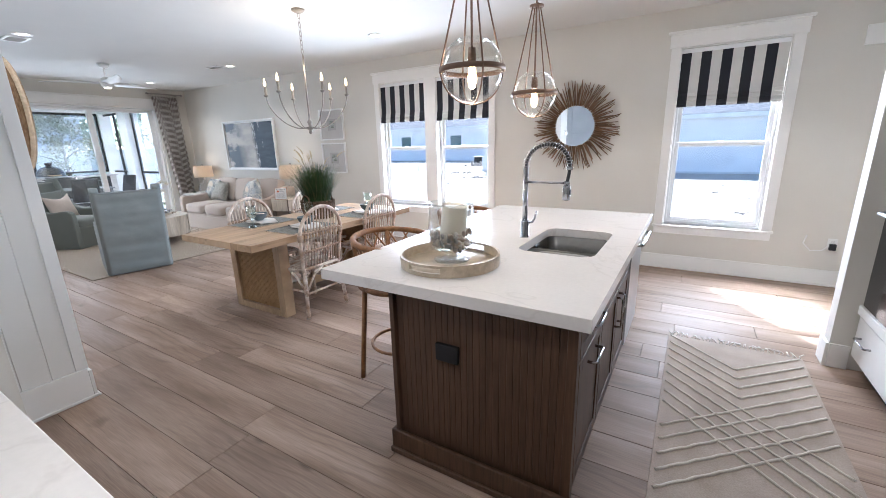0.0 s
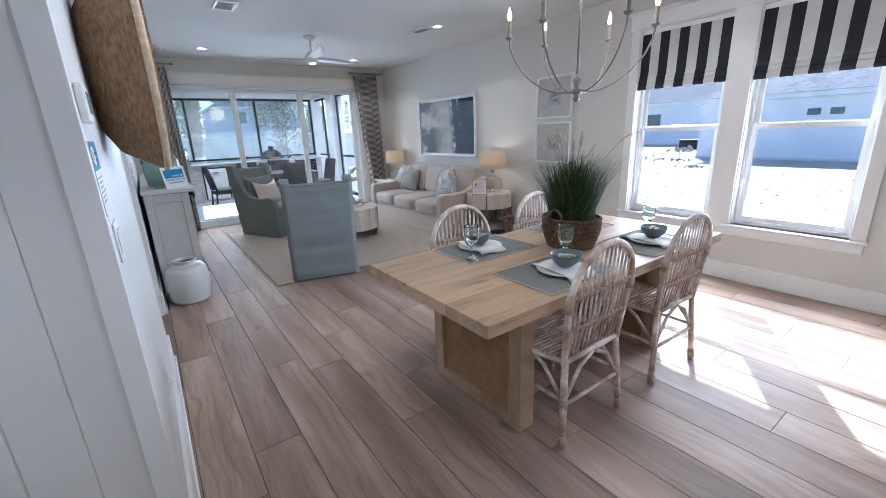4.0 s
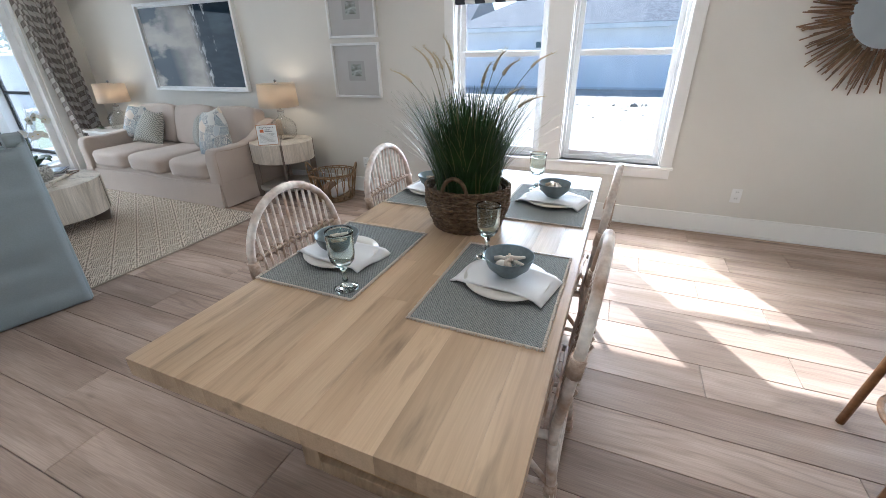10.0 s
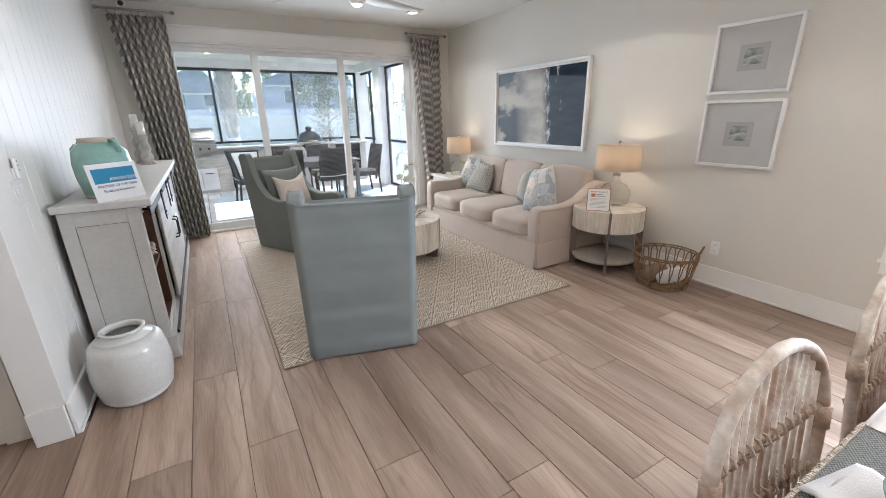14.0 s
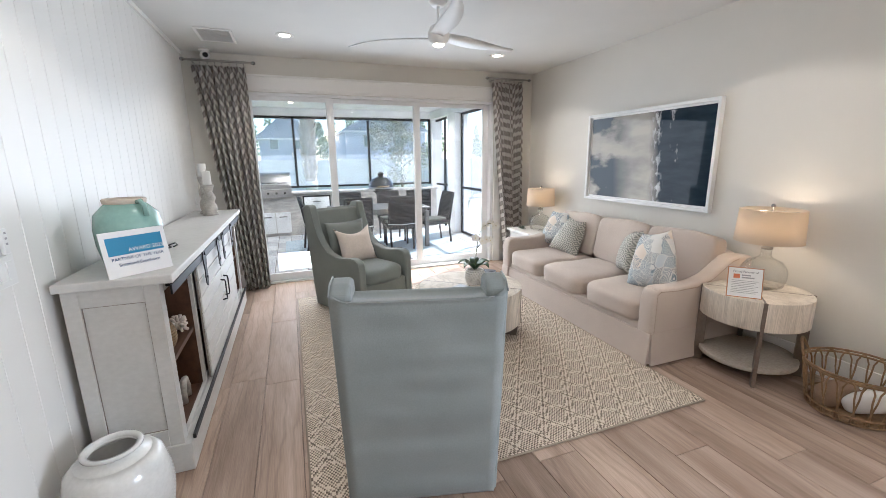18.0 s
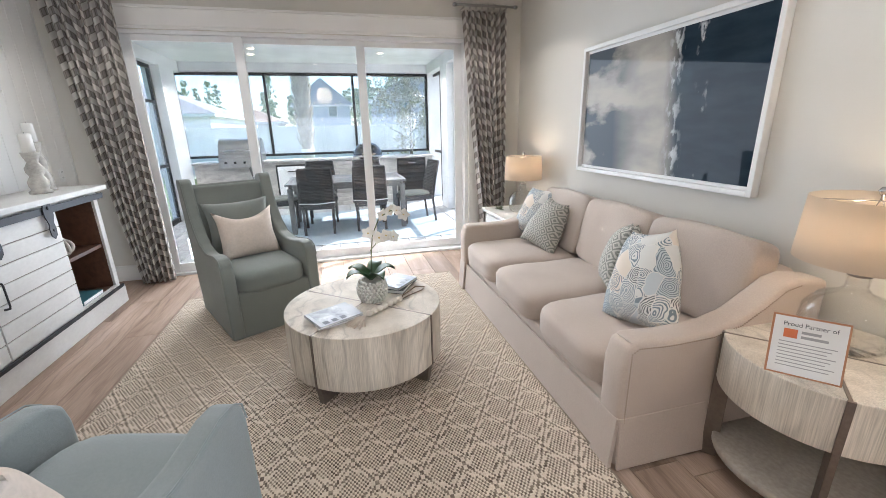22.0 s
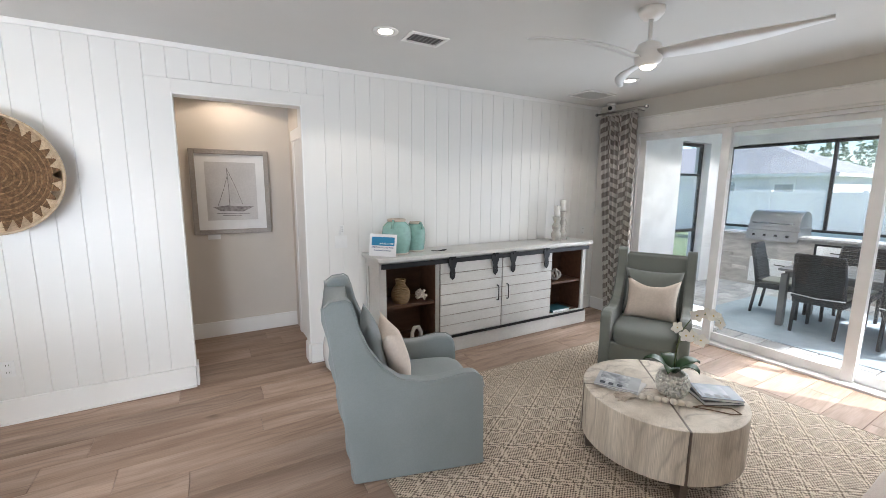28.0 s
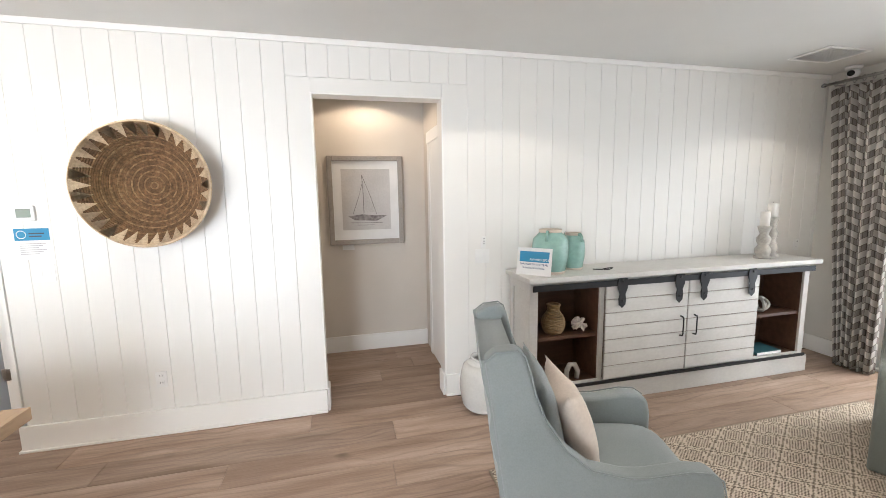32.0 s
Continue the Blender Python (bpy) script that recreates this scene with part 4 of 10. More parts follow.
def shaker(name, parent, y0, y1, z0, z1, x, material, rail=0.055):
    """A framed cabinet front that looks along +x."""
    f = part(name, bx(x, x + 0.016, y0, y1, z0, z1, 0.002), material, parent)
    for bm in (bx(x + 0.016, x + 0.022, y0, y0 + rail, z0, z1, 0.002), bx(x + 0.016, x + 0.022, y1 - rail, y1, z0, z1, 0.002),
               bx(x + 0.016, x + 0.022, y0 + rail, y1 - rail, z0, z0 + rail, 0.002), bx(x + 0.016, x + 0.022, y0 + rail, y1 - rail, z1 - rail, z1, 0.002)):
        part("frame_rail", bm, material, f)
    return f


for y0, y1 in ((1.46, 1.90),):
    for z0, z1 in ((0.68, 0.85), (0.13, 0.67)):
        f = shaker("drawer_front", island, y0, y1, z0, z1, -0.14, DARKWOOD, 0.05)
        pull(f, -0.118, (y0 + y1) / 2, z1 - 0.06 if z1 < 0.8 else 0.77)
f = shaker("false_front", island, 1.91, 2.80, 0.68, 0.85, -0.14, DARKWOOD, 0.045)
for y0, y1, s in ((1.91, 2.35, 1), (2.36, 2.80, -1)):
    f = shaker("door", island, y0, y1, 0.13, 0.67, -0.14, DARKWOOD)
    pull(f, -0.118, y1 - 0.035 if s > 0 else y0 + 0.035, 0.55, 0.17, True)
dw = part("dishwasher_front", bx(-0.14, -0.112, 2.82, 3.42, 0.11, 0.85, 0.004), STEEL, island, "stainless dishwasher front")
part("handle", tube([(-0.112, 2.88, 0.80), (-0.07, 2.89, 0.80), (-0.062, 2.91, 0.80), (-0.062, 3.33, 0.80), (-0.07, 3.35, 0.80), (-0.112, 3.36, 0.80)], 0.012), CHROME, dw, "chrome towel-bar handle")
part("toe_kick", bx(-0.90, -0.20, 1.45, 3.43, 0, 0.02), BLACK, island)


def quartz_slab(holes, x0, x1, y0, y1, z0, z1, parent, name="slab"):
    """A slab with one rounded cut-out for the sink."""
    (hx0, hx1, hy0, hy1), r = holes, 0.07
    inner = [*arc(hx1 - r, hy1 - r, r, 0, 90, 6), *arc(hx0 + r, hy1 - r, r, 90, 180, 6), *arc(hx0 + r, hy0 + r, r, 180, 270, 6), *arc(hx1 - r, hy0 + r, r, 270, 360, 6)]
    cx, cy = (hx0 + hx1) / 2, (hy0 + hy1) / 2
    outer = []
    for a, b in inner:
        dx, dy = a - cx, b - cy
        k = min(((x1 - cx) / dx if dx > 1e-6 else (x0 - cx) / dx if dx < -1e-6 else 1e9), ((y1 - cy) / dy if dy > 1e-6 else (y0 - cy) / dy if dy < -1e-6 else 1e9))
        outer.append([cx + dx * k, cy + dy * k])
    for px, py in ((x0, y0), (x0, y1), (x1, y0), (x1, y1)):
        best = min(outer, key=lambda p: (p[0] - px) ** 2 + (p[1] - py) ** 2)
        best[0], best[1] = px, py
    bm = bmesh.new()
    n = len(inner)
    rings = [[bm.verts.new((a, b, z)) for a, b in ring] for ring, z in ((outer, z0), (outer, z1 - 0.002), ([(cx + (p[0] - cx) * 0.999, cy + (p[1] - cy) * 0.999) for p in outer], z1), (inner, z1), (inner, z0))]
    for a, b in zip(rings, rings[1:] + rings[:1]):
        for i in range(n):
            bm.faces.new((a[i], a[(i + 1) % n], b[(i + 1) % n], b[i]))
    return part(name, bm, QUARTZ_V, parent)


def quartz_veined():
    m = QUARTZ.copy()
    m.name = "veined_white_quartz"
    nodes, links = m.node_tree.nodes, m.node_tree.links
    b = nodes["Principled BSDF"]
    src = b.inputs["Base Color"].links[0].from_socket
    co = nodes.new("ShaderNodeTexCoord")
    wv = nodes.new("ShaderNodeTexNoise")
    wv.inputs["Scale"].default_value, wv.inputs["Detail"].default_value, wv.inputs["Distortion"].default_value = 1.1, 6, 1.2
    links.new(co.outputs["Object"], wv.inputs["Vector"])
    d = nodes.new("ShaderNodeMath")
    d.operation = "SUBTRACT"
    d.inputs[1].default_value = 0.5
    links.new(wv.outputs["Fac"], d.inputs[0])
    ab = nodes.new("ShaderNodeMath")
    ab.operation = "ABSOLUTE"
    links.new(d.outputs[0], ab.inputs[0])
    r = nodes.new("ShaderNodeMapRange")
    r.inputs["From Max"].default_value, r.inputs["To Min"].default_value, r.inputs["To Max"].default_value = 0.010, 0.22, 0.0
    links.new(ab.outputs[0], r.inputs[0])
    mx = nodes.new("ShaderNodeMix")
    mx.data_type = "RGBA"
    mx.inputs["B"].default_value = (0.50, 0.46, 0.43, 1)
    links.new(r.outputs[0], mx.inputs["Factor"])
    links.new(src, mx.inputs["A"])
    links.new(mx.outputs["Result"], b.inputs["Base Color"])
    return m


QUARTZ_V = quartz_veined()
top = thing("island_countertop", "thick white quartz worktop with faint veins", "countertop")
quartz_slab((-0.61, -0.21, 2.06, 2.69), -1.31, -0.065, 1.335, 3.50, 0.862, 0.912, top)

# Satin steel of the bowls, coloured darker for the shade inside them.
SINKSTEEL = mat("satin_sink_steel", (0.17, 0.165, 0.155), 0.30, 1.0, scale=30, stretch=(1, 12, 1))
sink = thing("kitchen_sink", "double-bowl undermount stainless steel sink", "sink")
for y0, y1 in ((2.055, 2.325), (2.350, 2.695)):
    bm = bmesh.new()
    r = 0.06
    rim = lambda s, z: [bm.verts.new((-0.41 + (a + 0.41) * s, (y0 + y1) / 2 + (b - (y0 + y1) / 2) * s, z)) for a, b in
                        [*arc(-0.205 - r, y1 - r, r, 0, 90, 6), *arc(-0.615 + r, y1 - r, r, 90, 180, 6), *arc(-0.615 + r, y0 + r, r, 180, 270, 6), *arc(-0.205 - r, y0 + r, r, 270, 360, 6)]]
    rings = [rim(1.03, 0.860), rim(1.0, 0.856), rim(0.985, 0.72), rim(0.90, 0.675), rim(0.12, 0.67)]
    for a, b in zip(rings, rings[1:]):
        for i in range(len(a)):
            bm.faces.new((a[i], a[(i + 1) % len(a)], b[(i + 1) % len(a)], b[i])).smooth = True
    bm.faces.new(rings[-1])
    bowl = part("bowl", bm, SINKSTEEL, sink)
    bowl.modifiers.new("thick", "SOLIDIFY").thickness = 0.002
    part("drain", lathe([(0, 0.675), (0.04, 0.675), (0.045, 0.672), (0, 0.672)], 20, (-0.41, (y0 + y1) / 2, 0)), CHROME, sink)

HOSE = mat("black_rubber_hose", (0.03, 0.03, 0.032), 0.5, fine=0.1)
# The divider takes a lighter copy of the steel, as its edge catches light.
part("divider", rounded(-0.600, -0.220, 2.316, 2.359, 0.70, 0.853, 5.0, 6), mat("bright_sink_edge", (0.42, 0.41, 0.40), 0.28, 1.0), sink, "rounded steel divider between the bowls")
faucet = thing("kitchen_faucet", "tall chrome spring-neck faucet with lever", "faucet", pose(-0.668, 2.36, 0.912))
part("base", lathe([(0, 0), (0.0275, 0), (0.0275, 0.006), (0.025, 0.010), (0.025, 0.100), (0.023, 0.104), (0, 0.104)], 28), CHROME, faucet, "", True)
part("riser", lathe([(0, 0.104), (0.0165, 0.104), (0.0145, 0.335), (0, 0.335)], 18), CHROME, faucet, "", True)
cp = [Vector((0, 0, 0.330 + 0.012 * k)) for k in range(8)]
cp += [Vector((0.125 - 0.125 * math.cos(radians(a)), 0, 0.420 + 0.122 * math.sin(radians(a)))) for a in range(0, 177, 4)]
cp += [Vector((0.25, 0, 0.414))]


def coil_about(line, turns, radius):
    out = []
    for i in range(turns * 12 + 1):
        s = i / (turns * 12) * (len(line) - 1)
        k = min(int(s), len(line) - 2)
        d = (line[k + 1] - line[k]).normalized()
        side = d.cross(Vector((0, 1, 0)))
        a = 2 * math.pi * i / 12
        out.append(line[k].lerp(line[k + 1], s - k) + radius * (math.cos(a) * side + math.sin(a) * Vector((0, 1, 0))))
    return out


part("hose", tube(cp + [Vector((0.248, 0, 0.385)), Vector((0.243, 0, 0.355)), Vector((0.238, 0, 0.325))], 0.0095, 10), HOSE, faucet, "black hose in the spring", True)
part("spring", tube(coil_about(cp[:8], 15, 0.0155), 0.0026, 5), CHROME, faucet, "chrome coil spring", True)
part("spring", tube(coil_about(cp[7:], 25, 0.0165), 0.0026, 5), CHROME, faucet, "chrome coil spring", True)
part("ferrule", lathe([(0, 0.402), (0.0175, 0.402), (0.0175, 0.418), (0, 0.418)], 18, (0.25, 0, 0)), CHROME, faucet, "", True)
part("arm", tube([(0.012, 0, 0.331), (0.236, 0, 0.331)], 0.0065, 10), CHROME, faucet, "", True)
part("clip", lathe([(0.0, 0.322), (0.017, 0.322), (0.017, 0.340), (0, 0.340)], 18, (0.238, 0, 0)), CHROME, faucet, "", True)
head = part("spray_head", lathe([(0, 0.236), (0.018, 0.236), (0.0205, 0.240), (0.0205, 0.305), (0.017, 0.318), (0, 0.322)], 22, (0.238, 0, 0)), CHROME, faucet, "", True)
part("button", bx(0.2575, 0.2625, -0.007, 0.007, 0.268, 0.296, 0.002), HOSE, head, "black spray button")
part("lever", tube([(0.02, 0.010, 0.088), (0.040, 0.020, 0.092), (0.052, 0.026, 0.118), (0.060, 0.030, 0.158)], 0.0065, 10), CHROME, faucet, "", True)

SHELLTRAY = mat("cream_shell_inlay", (0.55, 0.46, 0.34), 0.3, color2=(0.42, 0.34, 0.24), scale=9, fine=0.12, fine_scale=40)
tray = thing("serving_tray", "round cream shell-inlay tray with handle slots", "tray", pose(-0.80, 1.69, 0.912))
part("base", lathe([(0, 0.001), (0.225, 0.001), (0.225, 0.012), (0, 0.012)], 56), SHELLTRAY, tray)
for a0, a1, zlo in ((-70, 70, 0.0), (110, 250, 0.0)):
    ring = bmesh.new()
    prev = None
    for k in range(31):
        a = radians(a0 + (a1 - a0) * k / 30)
        cur = [ring.verts.new((r * math.cos(a), r * math.sin(a), z)) for r, z in ((0.225, 0.012), (0.238, 0.001), (0.24, 0.055), (0.228, 0.055))]
        if prev:
            for q in range(4):
                ring.faces.new((prev[q], cur[q], cur[(q + 1) % 4], prev[(q + 1) % 4])).smooth = False
        else:
            ring.faces.new(cur)
        prev = cur
    ring.faces.new(prev[::-1])
    part("rim", ring, SHELLTRAY, tray)
for a0, a1 in ((70, 110), (250, 290)):
    for z0, z1 in ((0.001, 0.020), (0.044, 0.055)):
        ring, prev = bmesh.new(), None
        for k in range(11):
            a = radians(a0 + (a1 - a0) * k / 10)
            cur = [ring.verts.new((r * math.cos(a), r * math.sin(a), z)) for r, z in ((0.227, z0), (0.239, z0), (0.239, z1), (0.227, z1))]
            if prev:
                for q in range(4):
                    ring.faces.new((prev[q], cur[q], cur[(q + 1) % 4], prev[(q + 1) % 4]))
            prev = cur
        part("handle", ring, SHELLTRAY, tray)
hur = thing("hurricane_vase", "clear glass footed hurricane vase on the tray", "vase", pose(-0.80, 1.71, 0.925))
part("glass", lathe([(0.0, 0.0), (0.085, 0.0), (0.088, 0.006), (0.03, 0.018), (0.022, 0.035), (0.06, 0.05), (0.10, 0.075), (0.112, 0.13), (0.108, 0.25), (0.108, 0.275), (0.114, 0.28),
                     (0.110, 0.282), (0.104, 0.274), (0.104, 0.25), (0.108, 0.13), (0.096, 0.079), (0.055, 0.056), (0.0, 0.05)], 48), CRYSTAL, hur)
part("lip", tube([(0.109 * math.cos(2 * math.pi * i / 40), 0.109 * math.sin(2 * math.pi * i / 40), 0.278) for i in range(40)], 0.004, 6, True), CRYSTAL, hur)
WAX = mat("ivory_wax", (0.78, 0.70, 0.56), 0.45, color2=(0.74, 0.66, 0.52), scale=8)
candle = thing("pillar_candle", "ivory pillar candle leaning in the vase", "candle", pose(-0.80, 1.71, 0.995, 0, 7, 0))
part("wax", lathe([(0, 0), (0.06, 0), (0.062, 0.01), (0.062, 0.195), (0.055, 0.205), (0, 0.20)], 28), WAX, candle)
shells = thing("shells", "grey and white pebbles and shells in the vase", "shells")
tagged(shells, kind="stuff")
rng = random.Random(4)
STONE = [mat("shell_white", (0.66, 0.60, 0.53), 0.5, fine=0.1), mat("shell_grey", (0.36, 0.33, 0.31), 0.5, fine=0.1), mat("shell_tan", (0.52, 0.42, 0.33), 0.5, fine=0.1)]
for k in range(54):
    a, r, z = rng.uniform(0, 6.28), rng.uniform(0.066, 0.088), 0.068 + rng.uniform(0, 0.075)
    r = min(r, 0.062 + (z - 0.06) * 0.6)
    s = rng.uniform(0.014, 0.023)
    part("shell", rounded(-s, s, -s * 0.75, s * 0.75, -s * 0.5, s * 0.5, 2.2, 3), STONE[k % 3], shells, at=pose(-0.80 + r * math.cos(a), 1.71 + r * math.sin(a), 0.925 + z, rng.uniform(0, 90), rng.uniform(0, 90), rng.uniform(0, 180)))


# pendants over the island
BULBGLOW = mat("bulb_glow", (1, 0.85, 0.6), 0.3, emit=(1.0, 0.66, 0.32), power=3.2)
PENDMETAL = mat("aged_bronze", (0.20, 0.13, 0.095), 0.45, 0.6)


def pendant(x, y, z_bot, r):
    p = thing("pendant_light", "clear glass globe pendant in a bronze cage, lit", "pendant light", pose(x, y, z_bot), "island pendants")
    part("globe", lathe([(r * math.sin(radians(a)), r - r * math.cos(radians(a))) for a in range(0, 156, 5)], 48), THIN, p).modifiers.new("thick", "SOLIDIFY").thickness = 0.003
    part("band", lathe([(r + 0.002, r - 0.012), (r + 0.008, r - 0.012), (r + 0.008, r + 0.012), (r + 0.002, r + 0.012), (r + 0.002, r - 0.012)], 48), PENDMETAL, p)
    ztop = ZC - z_bot
    hub = r * 2 + 0.36
    for k in range(4):
        a = radians(45 + 90 * k)
        c, s = math.cos(a), math.sin(a)
        pts = [(0, 0, -0.006)] + [((r + 0.006) * math.sin(radians(t)) * c, (r + 0.006) * math.sin(radians(t)) * s, r - (r + 0.006) * math.cos(radians(t))) for t in range(10, 91, 10)]
        part("rib", tube(pts, 0.004, 6), PENDMETAL, p)
        part("strut", tube([((r + 0.006) * c, (r + 0.006) * s, r), (0.03 * c, 0.03 * s, hub), (0.026 * c, 0.026 * s, hub + 0.03)], 0.0045, 6), PENDMETAL, p)
    part("hub", lathe([(0, hub + 0.012), (0.045, hub + 0.012), (0.045, hub + 0.022), (0, hub + 0.022)], 24), PENDMETAL, p)
    part("stem", tube([(0, 0, r + 0.09), (0, 0, ztop - 0.02)], 0.006, 8), PENDMETAL, p)
    part("canopy", lathe([(0, ztop - 0.03), (0.05, ztop - 0.03), (0.062, ztop - 0.001), (0, ztop - 0.001)], 24), PENDMETAL, p)
    part("socket", lathe([(0, r + 0.03), (0.018, r + 0.03), (0.022, r + 0.05), (0.018, r + 0.10), (0, r + 0.10)], 16), PENDMETAL, p)
    part("bulb", lathe([(0, r - 0.09), (0.016, r - 0.08), (0.024, r - 0.045), (0.018, r), (0.011, r + 0.03), (0, r + 0.03)], 18), BULBGLOW, p, "glowing filament bulb")
    lamp("pendant_glow", "POINT", pose(x, y, z_bot + r - 0.13), 2.2, (1.0, 0.72, 0.42), radius=0.02)


pendant(-0.82, 1.98, 1.665, 0.155)
pendant(-0.80, 2.85, 1.635, 0.145)

# sunburst mirror
STICK = mat("driftwood_stick", (0.21, 0.125, 0.07), 0.75, color2=(0.145, 0.083, 0.045), scale=10, vary=0.3, fine=0.2)
mirror = thing("sunburst_mirror", "round mirror framed with radiating driftwood twigs", "mirror", pose(-1.11, YN, 1.63, 90) @ Matrix.Diagonal((1.1, 1.1, 1, 1)))
part("glass", prism(arc(0, 0, 0.212, 0, 352.5, 47), 0.004, 0.028, 0.003), mat("mirror_silver", (0.86, 0.87, 0.88), 0.02, 1.0), mirror, "mirror glass")
rng = random.Random(9)
stick_meshes = []
for k in range(12):
    L = 0.16 + 0.1 * k / 11
    bm = tube([(0, 0, 0), (L * 0.5, rng.uniform(-0.008, 0.008), rng.uniform(-0.004, 0.004)), (L, rng.uniform(-0.012, 0.012), 0)], 0.0065, 6, taper=0.004)
    stick_meshes.append(mesh_of("twig", bm, STICK))
for k in range(190):
    a = 2 * math.pi * k / 190 + rng.uniform(-0.02, 0.02)
    ob = new("twig", stick_meshes[rng.randrange(12)])
    ob.parent = mirror
    r0 = 0.21 + rng.uniform(-0.004, 0.02)
    ob.matrix_basis = pose(r0 * math.cos(a), r0 * math.sin(a), 0.012 + 0.024 * rng.random(), 0, -rng.uniform(0, 5), math.degrees(a) + rng.uniform(-7, 7))

# runner on the kitchen floor
JUTE = mat("runner_cotton", (0.41, 0.335, 0.28), 0.95, color2=(0.34, 0.275, 0.225), scale=6, bump=0.5, bump_scale=160, fine=0.1, fine_scale=120)
TUFT = mat("runner_tuft", (0.60, 0.54, 0.47), 0.95, bump=0.6, bump_scale=220, fine=0.08, fine_scale=150)
runner = thing("runner_rug", "beige flatweave runner with raised cream diamond lines", "rug")
part("weave", bx(0.14, 0.93, 0.9, 3.38, 0.001, 0.009, 0.003), JUTE, runner)
rx0, rx1 = 0.16, 0.91
W = rx1 - rx0
xm = (rx0 + rx1) / 2
lines = []
for k in range(4):
    y = 3.36 - 0.115 * k
    for xe in (rx0, rx1):
        lines.append(((xe, y), (xm, y - 0.35)))
for k in range(4, 9):
    y = 3.36 - 0.115 * k
    lines += [((rx0, y), (rx1, y - 0.70)), ((rx1, y), (rx0, y - 0.70))]
for k in range(4):
    y = 0.93 + 0.115 * k
    for xe in (rx0, rx1):
        lines.append(((xe, y), (xm, y + 0.28)))
for (xa, ya), (xb, yb) in lines:
    pts = [(xa + (xb - xa) * t / 24, ya + (yb - ya) * t / 24 + 0.003 * math.sin(t * 2.1), 0.011 + 0.0015 * math.sin(t * 3.7)) for t in range(25)]
    part("tuft_line", tube(pts, 0.0075, 6), TUFT, runner)
rng = random.Random(2)
for k in range(40):
    xx = 0.15 + 0.77 * k / 39
    part("fringe", tube([(xx, 3.38, 0.006), (xx + rng.uniform(-0.02, 0.02), 3.42, 0.006), (xx + rng.uniform(-0.035, 0.035), 3.46, 0.005)], 0.0035, 5), TUFT, runner)

# tall cabinet with oven, and the panel beside it
CABW = mat("white_cabinet_paint", (0.76, 0.75, 0.74), 0.35)
setting("wall_pier", bx(1.04, XE, 3.38, 3.50, 0, ZC), WALL, "wall end beside the ovens", "wall")
baseboard(1.02, 1.038, 3.365, 3.515, 0.16)
baseboard(1.04, 1.14, 3.362, 3.379, 0.16)
tower = thing("oven_cabinet", "tall white cabinet with built-in black oven", "cabinet", pose(-0.06, 0, 0))
part("body", bx(1.22, 1.88, 2.50, 3.36, 0.10, 2.45), CABW, tower)
part("toe_kick", bx(1.28, 1.86, 2.52, 3.34, 0, 0.10), BLACK, tower)
drawer = part("drawer_front", bx(1.198, 1.22, 2.52, 3.34, 0.12, 0.38, 0.003), CABW, tower)
pull(drawer, 1.198, 3.16, 0.27, 0.16, False, -0.034)
OVENGLASS = mat("oven_black_glass", (0.012, 0.012, 0.014), 0.08)
part("sill_trim", bx(1.180, 1.22, 2.53, 3.33, 0.40, 0.455, 0.004), CABW, tower)
oven = part("oven_door", bx(1.190, 1.22, 2.55, 3.31, 0.46, 1.10, 0.004), OVENGLASS, tower, "black glass oven door")
part("handle", tube([(1.19, 2.62, 1.03), (1.145, 2.62, 1.03), (1.145, 3.24, 1.03), (1.19, 3.24, 1.03)], 0.012, 8), STEEL, oven, "steel bar handle")
part("steel_trim", bx(1.186, 1.22, 2.55, 3.31, 1.11, 1.17, 0.003), STEEL, tower)
part("microwave_door", bx(1.190, 1.22, 2.55, 3.31, 1.18, 1.60, 0.004), OVENGLASS, tower, "black glass microwave door")
part("upper_door", bx(1.198, 1.22, 2.52, 3.34, 1.64, 2.44, 0.003), CABW, tower)
# nook by the window wall
setting("trim_nook_head", bx(1.32, 2.4, YN - 0.024, YN - 0.001, 2.20, 2.36, 0.003), TRIM, "white head board in the nook", "trim")
cord = thing("wall_cable", "white and black cables hanging from a wall socket", "cable")
part("cord", tube([(1.40, YN - 0.012, 0.44), (1.33, YN - 0.03, 0.36), (1.24, YN - 0.03, 0.35), (1.18, YN - 0.02, 0.42), (1.20, YN - 0.012, 0.50)], 0.006, 6), PLASTIC, cord)
part("plug", bx(1.375, 1.425, YN - 0.05, YN - 0.01, 0.37, 0.43, 0.004), BLACK, cord, "black plug")

# counter by the pantry wall
pantry = thing("base_cabinet", "white base cabinet with drawers by the wall", "cabinet")
part("body", bx(-1.42, -0.50, -0.45, 0.19, 0.10, 0.87), CABW, pantry)
part("toe_kick", bx(-1.42, -0.52, -0.43, 0.14, 0, 0.10), CABW, pantry)
for x0, x1 in ((-1.41, -0.96), (-0.95, -0.51)):
    for z0, z1 in ((0.66, 0.855), (0.40, 0.65), (0.115, 0.39)):
        d = part("drawer_front", bx(x0, x1, 0.19, 0.212, z0, z1, 0.003), CABW, pantry)
        pull(d, (x0 + x1) / 2, 0.212, (z0 + z1) / 2, 0.16, False, 0.034, "y")
tagged(part("counter_slab", bx(-1.425, -0.46, -0.45, 0.245, 0.87, 0.91, 0.003), QUARTZ_V), "white quartz counter on the base cabinet", "countertop")

# ---- rattan counter stools ----
RATTAN = mat("brown_rattan", (0.30, 0.145, 0.055), 0.5, color2=(0.20, 0.09, 0.035), scale=14, fine=0.2, fine_scale=50, bump=0.2, bump_scale=120)
WICKER = mat("brown_wicker", (0.25, 0.12, 0.06), 0.65, color2=(0.15, 0.07, 0.035), scale=60, fine=0.25, fine_scale=120, bump=0.8, bump_scale=180)


